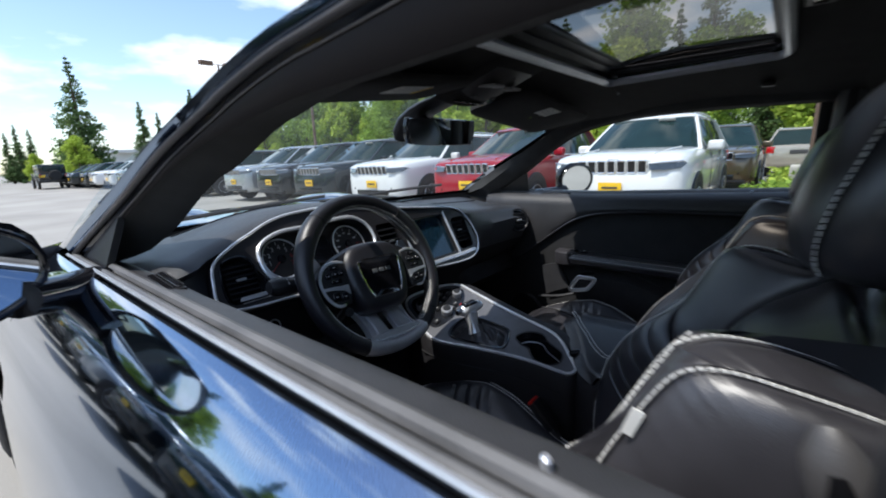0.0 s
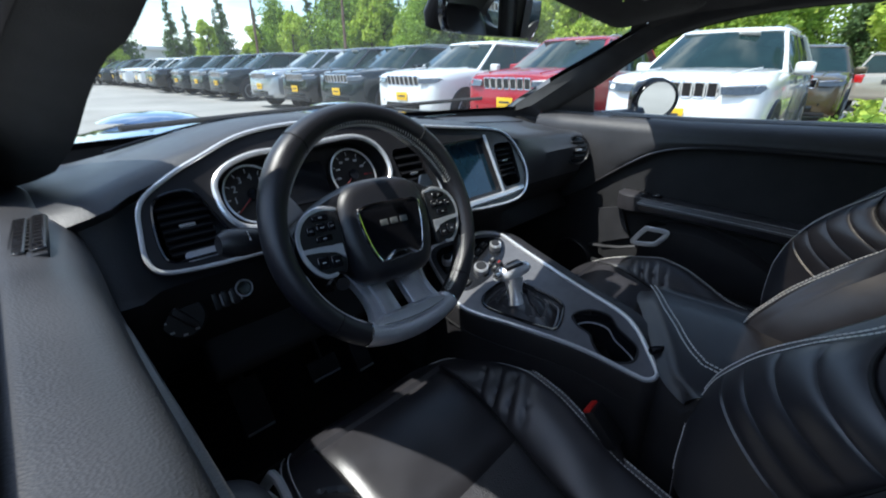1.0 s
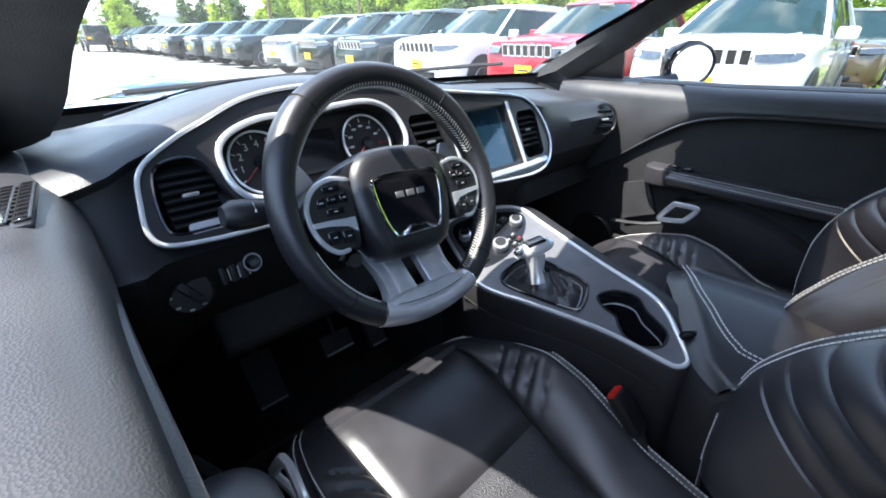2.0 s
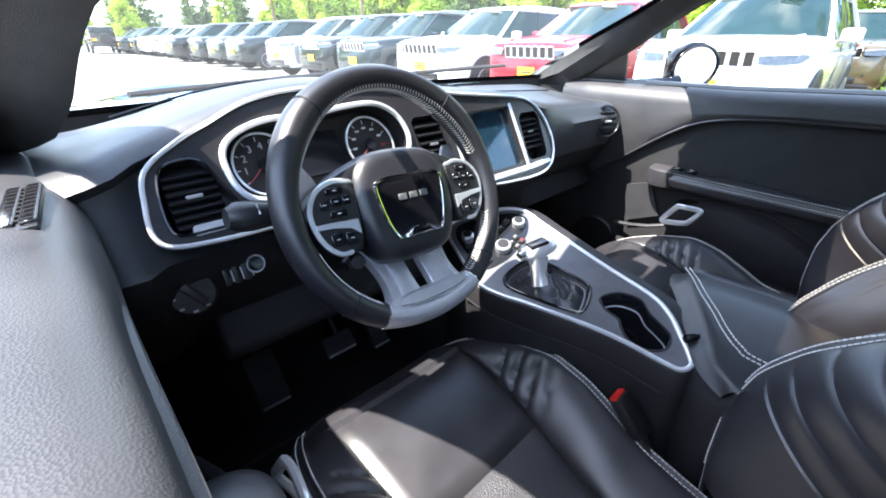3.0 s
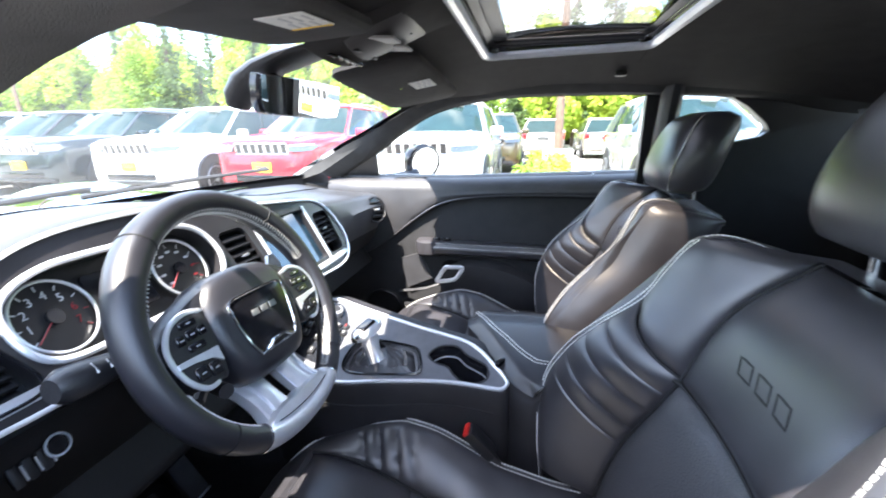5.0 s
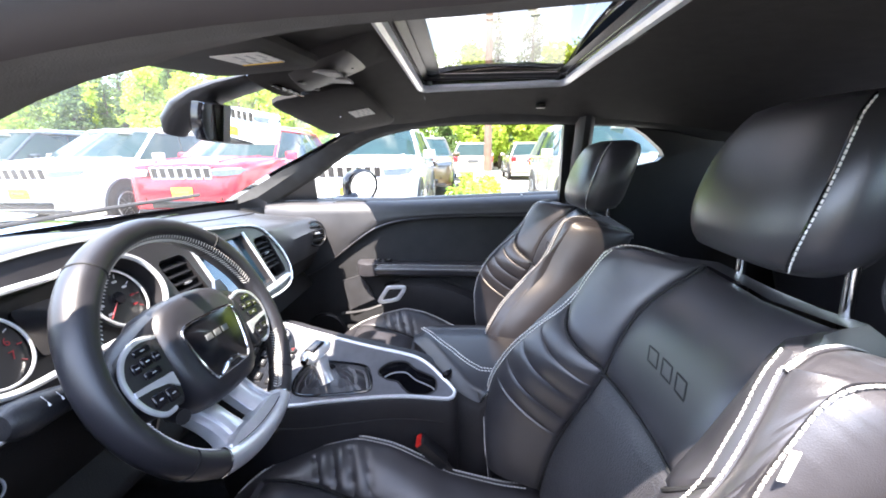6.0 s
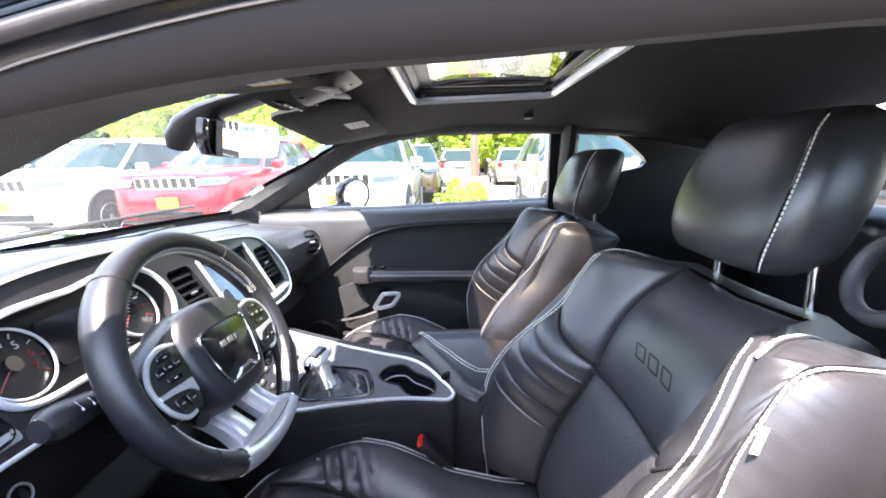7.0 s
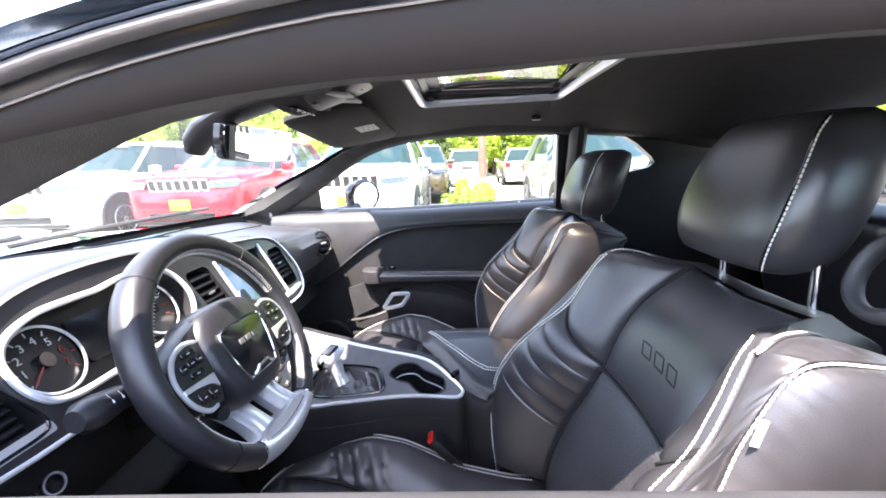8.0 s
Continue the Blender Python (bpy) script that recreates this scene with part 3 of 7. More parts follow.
# ---- sunroof ----
sunroof = thing("sunroof", "tilted tinted glass sunroof with grey surround", "sunroof")
def frame_loop(grow, dz, n=10, r=0.03):
    pts = []
    hx, hy = SRX + grow, (SRY1 - SRY0) / 2 + grow
    cy = (SRY0 + SRY1) / 2
    for q, (sx, sy) in enumerate(((1, 1), (-1, 1), (-1, -1), (1, -1))):
        for k in range(n):
            a = radians(90 * q + 90 * k / (n - 1))
            x, y = sx * (hx - r) + r * math.cos(a), cy + sy * (hy - r) + r * math.sin(a)
            pts.append(Vector((x, y, lining_z(x, y) + dz)))
    return pts
part("surround", tube(frame_loop(0.006, -0.003), 0.011, 8, closed=True), M_SATIN, sunroof, "grey satin sunroof surround")
bm = bmesh.new()
join(bm, loft([frame_loop(-0.002, 0.0), frame_loop(-0.002, 0.03)], close_u=True))
part("liner", bm, M_GLOSSY, sunroof)
part("inner_frame", loft([frame_loop(-0.004, 0.014), frame_loop(-0.020, 0.016)], close_u=True), M_PLASTIC, sunroof)
for k in range(4):
    part("shade_slat", box((0.010, 0.36, 0.0022), pose(SRX - 0.012 - 0.004 * k, -0.455, lining_z(SRX, -0.45) + 0.003 + 0.0036 * k, 0, 12, 0), 0.0008, 1), M_SATINDARK if k % 2 else M_PLASTIC, sunroof)
part("front_frame", box((0.69, 0.050, 0.012), pose(0, SRY1 - 0.026, lining_z(0.2, SRY1) + 0.012), 0.004), M_PLASTIC, sunroof)
sg = part("glass", loft([[Vector((x, y, lining_z(x, y) + 0.016 + dz)) for x in np.linspace(-0.345, 0.345, 15)] for y, dz in ((-0.645, 0.004), (-0.645, 0), (-0.55, 0), (-0.455, 0), (-0.36, 0), (-0.265, 0), (-0.265, 0.004))]), M_ROOFGLASS, sunroof)
part("blind_grip", box((0.10, 0.045, 0.012), pose(0.03, -0.70, lining_z(0.03, -0.70) - 0.006), 0.005), M_PLASTIC, sunroof)
part("blind_grip_slot", box((0.05, 0.02, 0.006), pose(0.03, -0.70, lining_z(0.03, -0.70) - 0.0125), 0.002), M_GLOSSY, sunroof)

# ---- dashboard ----
dash = thing("dashboard", "black padded dashboard with silver-trimmed instrument fascia", "dashboard")


def fy(z):
    """Depth of the leaning instrument fascia at a height."""
    return 0.12 + 0.55 * (z - 0.90)


BROW = [(-0.72, 0.985), (-0.66, 1.002), (-0.60, 1.020), (-0.52, 1.043), (-0.44, 1.062), (-0.34, 1.068), (-0.24, 1.060), (-0.12, 1.040), (0.0, 1.030), (0.10, 1.024), (0.18, 1.008), (0.26, 0.985), (0.40, 0.972), (0.58, 0.962), (0.72, 0.950)]


def brow_z(x):
    return sum(lerp1(x + d, BROW) for d in (-0.05, -0.025, 0, 0.025, 0.05)) / 5


rows = []
for x in np.linspace(-0.735, 0.735, 60):
    u = x / 0.735
    zb = brow_z(x)
    driver = 1 / (1 + math.exp((x - 0.24) * 26))       # fascia side against passenger side
    lip_y = fy(zb) - 0.004 if driver > 0.5 else 0.16
    lip_y = driver * (fy(zb) - 0.004) + (1 - driver) * (0.195 - 0.05 * max(0, x - 0.45))
    edge = max(0.0, abs(u) - 0.86) / 0.14 if u > 0 else 0.45 * max(0.0, -u - 0.93) / 0.07
    yb = 0.775 - 0.27 * (x / 0.8) ** 2
    sec = [(yb, 0.968), (yb - 0.06, 0.985 + 0.3 * max(0, zb - 1.0)), (0.5 * (yb + lip_y), 0.75 * zb + 0.25 * 0.99 + 0.004), (lip_y + 0.10, zb + 0.003), (lip_y + 0.035, zb + 0.002), (lip_y + 0.008, zb - 0.004), (lip_y - 0.002, zb - 0.016)]
    sec += [(driver * (fy(zb - 0.03) + 0.04) + (1 - driver) * (lip_y - 0.008), zb - 0.035),
            (driver * (fy(0.94) + 0.045) + (1 - driver) * (lip_y - 0.020), 0.92),
            (driver * (fy(0.89) + 0.050) + (1 - driver) * (lip_y - 0.012), 0.87),
            (driver * (fy(0.87) + 0.048) + (1 - driver) * (lip_y + 0.006), 0.862 - 0.037 * (1 - driver)),
            (0.148 + 0.062 * (1 - driver), 0.840 - 0.055 * (1 - driver)), (0.166 + 0.064 * (1 - driver), 0.79 - 0.03 * (1 - driver)), (0.186 + 0.069 * (1 - driver), 0.745), (0.22, 0.69), (0.32, 0.62), (0.50, 0.58)]
    end = min(1.0, max(0.0, (-0.628 - x) / 0.032))
    end = 0.030 * end * end * (3 - 2 * end)
    sec = [(y - end * (0.3, 0.6, 0.75, 0.65, 0.8, 0.9, 0.9)[min(i, 10) - 4] if i > 3 else y, z) for i, (y, z) in enumerate(sec)]
    rows.append([Vector((x, y + 0.06 * edge * edge * (1 if y < 0.4 else 0), z - 0.02 * edge * edge)) for y, z in sec])
dash_body = part("dash_pad", loft([r[:11] for r in rows], caps=False), M_DASHTOP, dash, "soft grained black dash pad")
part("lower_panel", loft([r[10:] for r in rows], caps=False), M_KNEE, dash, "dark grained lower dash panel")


def fas(u, v, w):
    n = Vector((0, -1, 0.55)).normalized()
    return Vector((u, fy(v), v)) + n * w


LOOP = [(-0.640, 0.945), (-0.627, 0.983), (-0.582, 1.010), (-0.540, 1.027), (-0.479, 1.049), (-0.406, 1.059), (-0.30, 1.060), (-0.20, 1.050), (-0.10, 1.035), (0.0, 1.024), (0.10, 1.014), (0.165, 1.000), (0.198, 0.970), (0.212, 0.915), (0.190, 0.872), (0.150, 0.852), (0.095, 0.847), (0.03, 0.850), (-0.03, 0.855), (-0.12, 0.868), (-0.22, 0.878), (-0.35, 0.885), (-0.50, 0.890), (-0.575, 0.892), (-0.628, 0.898), (-0.643, 0.915)]
loop2 = spline([(x, z, 0) for x, z in LOOP], 130, closed=True)
CLUSTER = [(-0.535, 0.985), (-0.515, 1.008), (-0.470, 1.022), (-0.420, 1.024), (-0.378, 1.024), (-0.330, 1.029), (-0.270, 1.029), (-0.232, 1.010), (-0.218, 0.975), (-0.232, 0.945), (-0.262, 0.928), (-0.330, 0.922), (-0.420, 0.922), (-0.500, 0.924), (-0.530, 0.945)]
cl2 = spline([(x, z, 0) for x, z in CLUSTER], 90, closed=True)
LVENT = [(-0.622, 0.955), (-0.612, 0.982), (-0.585, 0.990), (-0.562, 0.984), (-0.548, 0.955), (-0.535, 0.925), (-0.540, 0.908), (-0.580, 0.906), (-0.615, 0.908), (-0.624, 0.922)]
lv2 = spline([(x, z, 0) for x, z in LVENT], 60, closed=True)


def rrect(x0, x1, z0, z1, r, skew=0.0, n=5):
    pts = []
    for cx, cz, a in ((x1 - r, z1 - r, 0), (x0 + r, z1 - r, 90), (x0 + r, z0 + r, 180), (x1 - r, z0 + r, 270)):
        for k in range(n):
            t = radians(a + 90 * k / (n - 1))
            px_, pz = cx + r * math.cos(t), cz + r * math.sin(t)
            pts.append((px_ + skew * (pz - z0), pz))
    return pts


CV1 = rrect(-0.192, -0.120, 0.905, 1.000, 0.014, -0.10)
SCR = rrect(-0.098, 0.085, 0.880, 0.996, 0.008)
CV2 = rrect(0.102, 0.178, 0.880, 0.978, 0.016, 0.12)
fascia = part("fascia", slab([(p.x, p.y) for p in loop2], [[(p.x, p.y) for p in cl2], [(p.x, p.y) for p in lv2], CV1, SCR, CV2], fas, 0.035), M_FASCIA, dash, "dark satin instrument fascia")
part("fascia_trim", tube([fas(p.x, p.y, 0.003) for p in loop2], 0.0032, 8, closed=True), M_BRIGHT, dash, "bright silver line round the fascia")
part("cluster_trim", tube([fas(p.x, p.y, 0.003) for p in cl2], 0.0046, 8, closed=True), M_BRIGHT, dash, "silver frame round the gauges")
part("gauge_backing", slab([(p.x, p.y) for p in cl2], [], lambda u, v, w: fas(u, v, w - 0.030), 0.004), M_GAUGE, dash)
part("vent_trim", tube([fas(p.x, p.y, 0.001) for p in lv2], 0.0022, 6, closed=True), M_GLOSSY, dash)


def text_bm(txt, size):
    """A word in the built-in font, as a thin mesh, centred on its origin."""
    cu = bpy.data.curves.new("text", "FONT")
    cu.body, cu.size, cu.align_x, cu.align_y, cu.extrude = txt, size, "CENTER", "CENTER", 0.0002
    ob = bpy.data.objects.new("text", cu)
    me = bpy.data.meshes.new_from_object(ob)
    bm = bmesh.new()
    bm.from_mesh(me)
    bpy.data.objects.remove(ob)
    bpy.data.meshes.remove(me)
    bpy.data.curves.remove(cu)
    return bm


def gauge(x, z, r, digits=()):
    g = part("gauge", slab([(x + r * math.cos(a), z + 0.93 * r * math.sin(a)) for a in np.linspace(0, 2 * math.pi, 36, endpoint=False)], [], lambda u, v, w: fas(u, v, w - 0.022), 0.008), M_GAUGE, dash, "round dark dial with red needle")
    part("dial_ring", tube([fas(x + r * math.cos(a), z + 0.93 * r * math.sin(a), -0.014) for a in np.linspace(0, 2 * math.pi, 40, endpoint=False)], 0.0020, 8, closed=True), M_SATIN, g)
    for k in range(9):
        a = radians(215 - 250 * k / 8)
        c, s_ = math.cos(a), math.sin(a)
        part("dial_mark", tube([fas(x + r * q * c, z + 0.93 * r * q * s_, -0.020) for q in (0.78, 0.92)], 0.0009, 4), M_GREYPRINT if k < 7 else M_DIALRED, g)
        # bars where the dial's small numerals stand
        if not digits:
            part("dial_numeral", tube([fas(x + r * 0.64 * c - 0.0035, z + r * 0.60 * s_, -0.0205), fas(x + r * 0.64 * c + 0.0035, z + r * 0.60 * s_, -0.0205)], 0.0020, 4), M_GREYPRINT if k < 7 else M_DIALRED, g)
    for n in digits:
        a = radians(225 - 36 * n)
        o0 = fas(x + r * 0.62 * math.cos(a), z + r * 0.58 * math.sin(a), -0.0205)
        ex = (fas(x + 0.01, z, 0) - fas(x, z, 0)).normalized()
        ey = (fas(x, z + 0.01, 0) - fas(x, z, 0)).normalized()
        ez = ex.cross(ey).normalized()
        bm = text_bm(str(n), 0.015)
        for v in bm.verts:
            v.co = o0 + ex * v.co.x + ey * v.co.y + ez * v.co.z
        part("dial_numeral", bm, M_GREYPRINT if n < 6 else M_DIALRED, g)
    a = radians(218)
    part("needle", tube([fas(x, z, -0.017), fas(x + r * 0.85 * math.cos(a), z + 0.8 * r * math.sin(a), -0.017)], 0.0010, 5), M_DIALRED, g)
    part("needle_cap", slab([(x + 0.009 * math.cos(a), z + 0.009 * math.sin(a)) for a in np.linspace(0, 2 * math.pi, 16, endpoint=False)], [], lambda u, v, w: fas(u, v, w - 0.013), 0.006), M_GLOSSY, g)


gauge(-0.478, 0.972, 0.044, (1, 2, 3, 4, 5, 6, 7))
gauge(-0.290, 0.973, 0.046)
part("info_display", slab(rrect(-0.428, -0.345, 0.945, 1.005, 0.006), [], lambda u, v, w: fas(u, v, w - 0.020), 0.006), M_GLOSSY, dash)


def vent(outline, name, slats, zlo, zhi, xlo, xhi, tilt=0.0):
    v = part(name, slab(outline, [], lambda u, vv, w: fas(u, vv, w - 0.030), 0.004), M_GLOSSY, dash, "black air vent with slats")
    for k in range(slats):
        z = zlo + (zhi - zlo) * (k + 0.5) / slats
        xa = xlo + tilt * (z - zlo)
        p0, p1 = fas(xa, z, -0.010), fas(xhi + tilt * (z - zlo), z, -0.010)
        part("slat", box(((p1 - p0).length, 0.024, 0.0050), Matrix.Translation((p0 + p1) / 2) @ pose(0, 0, 0, 14), 0.002, 2), M_SLAT, v)
    p = fas((xlo + xhi) / 2 + tilt * (zhi - zlo) / 2, (zlo + zhi) / 2, -0.004)
    part("thumb_tab", box((0.020, 0.008, 0.005), Matrix.Translation(p), 0.0015), M_SATIN, v)


vent([(p.x, p.y) for p in lv2], "side_vent", 7, 0.915, 0.982, -0.615, -0.552)
vent(CV1, "centre_vent", 6, 0.910, 0.995, -0.186, -0.126, -0.10)
vent(CV2, "centre_vent", 6, 0.905, 0.972, 0.108, 0.170, 0.12)
scr = part("touch_screen", slab(SCR, [], lambda u, v, w: fas(u, v, w - 0.012), 0.006), M_SCREEN, dash, "blue-lit glossy touch screen")
for x in (-0.104, 0.091):
    part("screen_trim", tube([fas(x, 0.872, 0.002), fas(x, 0.93, 0.002), fas(x, 1.000, 0.002)], 0.0040, 6), M_SATIN, dash)
part("screen_trim", tube([fas(x, 0.866 + 0.05 * max(0, x - 0.1), 0.002) for x in np.linspace(-0.11, 0.17, 10)], 0.0075, 6), M_SATIN, dash, "silver strip under the screen")
# hazard and drive-mode strip below the left vent
part("vent_shelf", slab(rrect(-0.600, -0.530, 0.903, 0.915, 0.004), [], lambda u, v, w: fas(u, v, w + 0.001), 0.006), M_SATIN, dash)

# passenger-side end vent
ev = part("end_vent", disc(0.046, 0.02, Matrix.Translation((0.585, 0.172, 0.905)) @ pose(0, 0, 0, 78, 0, -28) @ pose(0, 0, 0), 28, 0.006), M_GLOSSY, dash, "oval black end vent with slats")
EVM = Matrix.Translation((0.585, 0.172, 0.905)) @ pose(0, 0, 0, 78, 0, -28)
part("vent_ring", tube([EVM @ p for p in circle(0.046, 32, 0.002)], 0.004, 6, closed=True), M_PLASTIC, ev)
for k in range(4):
    part("slat", box((0.070 - 0.012 * abs(k - 1.5), 0.010, 0.004), EVM @ pose(0, -0.024 + 0.016 * k, 0.006, 25), 0.0012, 1), M_PLASTIC, ev)
part("thumb_tab", box((0.022, 0.006, 0.007), EVM @ pose(0, 0.0, 0.012), 0.002), M_SATIN, ev)
# top seam and defroster grille of the pad
part("pad_seam", tube([(x, 0.44 - 0.05 * (x / 0.7) ** 2, 0.75 * brow_z(x) + 0.25 * 0.99 + 0.010) for x in np.linspace(-0.62, 0.60, 30)], 0.0022, 5), M_GLOSSY, dash)
part("speaker_grille", box((0.24, 0.035, 0.006), pose(-0.30, 0.575, 1.025, -4), 0.003), M_GLOSSY, dash)
part("speaker_grille", box((0.24, 0.035, 0.006), pose(0.30, 0.575, 1.000, -2), 0.003), M_GLOSSY, dash)
part("sun_sensor", disc(0.014, 0.012, pose(0.0, 0.56, 1.020), 16, 0.004), M_GLOSSY, dash)
# lower panel: lamp switch, dimmer wheels, button
lowm = lambda x, z: Matrix.Translation((x, 0.146 + 0.36 * (0.84 - z), z)) @ pose(0, 0, 0, 70)
sw = part("lamp_switch", disc(0.032, 0.014, lowm(-0.618, 0.808) @ pose(0, 0, 0.010), 28, 0.004), M_PLASTIC, dash, "round black lamp switch")
part("switch_grip", box((0.012, 0.040, 0.016), lowm(-0.618, 0.808) @ pose(0, 0, 0.016, 0, 0, 35), 0.004), M_PLASTIC, sw)
for k in range(7):
    a = radians(60 + 40 * k)
    part("switch_mark", box((0.006, 0.003, 0.001), lowm(-0.618, 0.808) @ pose(0.025 * math.cos(a), 0.025 * math.sin(a), 0.0105)), M_GREYPRINT, sw)
for k in range(3):
    part("dimmer_wheel", box((0.010, 0.026, 0.010), lowm(-0.572 + 0.014 * k, 0.817) @ pose(0, 0, 0.006), 0.003), M_PLASTIC, dash)
    part("dimmer_mark", box((0.002, 0.018, 0.002), lowm(-0.565 + 0.014 * k, 0.817) @ pose(0, 0, 0.011)), M_GREYPRINT, dash)
part("boot_button", disc(0.0125, 0.008, lowm(-0.530, 0.826) @ pose(0, 0, 0.009), 20, 0.003), M_GLOSSY, dash)
part("button_ring", tube([lowm(-0.530, 0.826) @ p for p in circle(0.0125, 22, 0.009)], 0.0016, 5, closed=True), M_SATIN, dash)
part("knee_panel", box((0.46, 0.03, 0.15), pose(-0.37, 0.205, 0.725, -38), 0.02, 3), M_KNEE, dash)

# pedals and mats
for x, w, h, name in ((-0.31, 0.085, 0.055, "brake_pedal"), (-0.20, 0.05, 0.12, "accelerator_pedal"), (-0.50, 0.07, 0.13, "foot_rest")):
    pd = thing(name, "metal-faced pedal in the dark footwell", "pedal")
    part("pad", box((w, 0.02, h), pose(x, 0.36, 0.42, -35), 0.006), M_RUBBER, pd)
    part("pad_edge", tube([pose(x, 0.36, 0.42, -35) @ Vector((q * w / 2, -0.011, -h / 2 + 0.006)) for q in (-0.9, 0.9)], 0.003, 6), M_SATIN, pd)
    part("arm", tube([(x, 0.37, 0.44), (x, 0.46, 0.56), (x, 0.50, 0.66)], 0.008, 6), M_PLASTIC, pd)
for s in (-1, 1):
    fm = thing("floor_mat", "black carpet floor mat in the footwell", "floor mat", group="floor mats")
    part("mat", box((0.44, 0.55, 0.012), pose(s * 0.42, 0.03, 0.258), 0.005), M_CARPET, fm)
    part("binding", tube([(s * 0.42 + a, 0.03 + b, 0.262) for a, b in rrect(-0.22, 0.22, -0.275, 0.275, 0.05)], 0.005, 5, closed=True), M_RUBBER, fm)

# ---- steering wheel ----
WC = Vector((-0.357, 0.0, 0.93))
WM = Matrix.Translation(WC) @ pose(0, 0, 0, 90 - 24.7)
WMT = WM @ pose(0, 0, 0, 0, 0, -3)          # turned slightly off centre
wheel = thing("steering_wheel", "black leather flat-bottomed steering wheel with silver spokes", "steering wheel", WMT)


def rim_pt(deg):
    a = radians(deg)
    rr = 0.1685
    p = Vector((rr * math.cos(a), rr * math.sin(a), 0))
    if p.y < -0.150:
        p.y = -0.150 - (-0.150 - p.y) * 0.70
    return p


def rim_rad(deg):
    d = (deg + 360) % 360
    grip = max(math.exp(-((d - 40) / 20) ** 2), math.exp(-((d - 140) / 20) ** 2))
    return 0.0172 + 0.0030 * grip


def rim_arc(a0, a1, n, extra=0.0):
    degs = [a0 + (a1 - a0) * i / (n - 1) for i in range(n)]
    return tube([rim_pt(d) for d in degs], [rim_rad(d) + extra for d in degs], 16, flat=1.18, up=(0, 0, 1))


part("rim_leather", rim_arc(-61, 241, 120), M_RIMLEATHER, wheel, "black leather rim with grey stitching")
part("rim_insert", rim_arc(-119, -61, 30, 0.0006), M_SATIN, wheel, "satin silver lower rim insert")
for a in (50, 130, 224, 316):
    part("rim_seam", tube([rim_pt(a) + (rim_pt(a).normalized() * math.cos(q) + Vector((0, 0, 1)) * math.sin(q) * 1.18) * (rim_rad(a) + 0.0002) for q in np.linspace(0, 2 * math.pi, 18, endpoint=False)], 0.0010, 4, closed=True), M_SEAM, wheel)
for a in (-61, 241):
    part("insert_edge", tube([rim_pt(a) + (rim_pt(a).normalized() * math.cos(q) + Vector((0, 0, 1)) * math.sin(q) * 1.18) * (rim_rad(a) + 0.0004) for q in np.linspace(0, 2 * math.pi, 18, endpoint=False)], 0.0011, 4, closed=True), M_CHROME, wheel)
# baseball stitch on the inner side of the rim
for a0, a1 in ((18, 162), (-58, -18), (198, 238)):
    bm = bmesh.new()
    n = int(abs(a1 - a0) * 0.55)
    for i in range(n):
        d = a0 + (a1 - a0) * i / n
        base = rim_pt(d)
        rad = base.normalized()
        tan = Vector((-rad.y, rad.x, 0))
        for sgn in (-1, 1):
            q = 0.42 + 0.19 * sgn
            c = base + (Vector((0, 0, 1.18)) * math.sin(q) - rad * math.cos(q)) * (rim_rad(d) + 0.0006)
            dvec = tan * 0.0018 + Vector((0, 0, sgn * 0.0028)) + rad * sgn * 0.0008
            tube([c - dvec, c + dvec], 0.0006, 4, bm=bm)
    part("rim_stitching", bm, M_STITCH, wheel)
# hub cushion: a deep domed pad, flatter on its face
HUB = spline([(0.080, 0.030, 0), (0.062, 0.058, 0), (0.030, 0.068, 0), (-0.030, 0.068, 0), (-0.062, 0.058, 0), (-0.080, 0.030, 0), (-0.080, -0.020, 0), (-0.066, -0.066, 0), (-0.040, -0.084, 0), (0.040, -0.084, 0), (0.066, -0.066, 0), (0.080, -0.020, 0)], 56, closed=True)
rows = []
for k, z in ((0.98, -0.045), (1.03, -0.020), (1.02, -0.002), (0.97, 0.010), (0.89, 0.017), (0.76, 0.0205), (0.4, 0.022), (0.05, 0.0225)):
    rows.append([Vector((p.x * k, p.y * k, z)) for p in HUB])
part("hub_pad", loft(rows, close_u=True, caps=True), M_RIMLEATHER, wheel, "grained black airbag pad")
# cowl over the spokes: runs from rim to rim behind the pad's crown
cowl = []
for x in np.linspace(-0.148, 0.148, 34):
    k = 1 - (abs(x) / 0.15) ** 2
    y = 0.012 + 0.058 * max(0.0, k) ** 0.8
    cowl.append([Vector((x, y - 0.045, -0.010 + 0.010 * k)), Vector((x, y - 0.020, 0.002 + 0.008 * k)), Vector((x, y - 0.006, 0.000 + 0.008 * k)), Vector((x, y, -0.010 + 0.006 * k)), Vector((x, y - 0.003, -0.030)), Vector((x, y - 0.03, -0.040))])
part("spoke_cowl", loft(cowl, close_u=True, caps=True), M_RIMLEATHER, wheel, "soft black cross spoke")
BADGE = spline([(0.050, 0.0255, 0), (0.030, 0.0285, 0), (-0.030, 0.0285, 0), (-0.050, 0.0255, 0), (-0.0555, 0.018, 0), (-0.0535, -0.008, 0), (-0.0465, -0.036, 0), (-0.039, -0.051, 0), (-0.030, -0.0545, 0), (0.030, -0.0545, 0), (0.039, -0.051, 0), (0.0465, -0.036, 0), (0.0535, -0.008, 0), (0.0555, 0.018, 0)], 72, closed=True)
part("badge_plate", loft([[Vector((p.x * k, p.y * k, z)) for p in BADGE] for k, z in ((0.98, 0.018), (0.97, 0.0235), (0.6, 0.0243), (0.05, 0.0245))], close_u=True), M_GLOSSY, wheel, "dark shield badge plate")
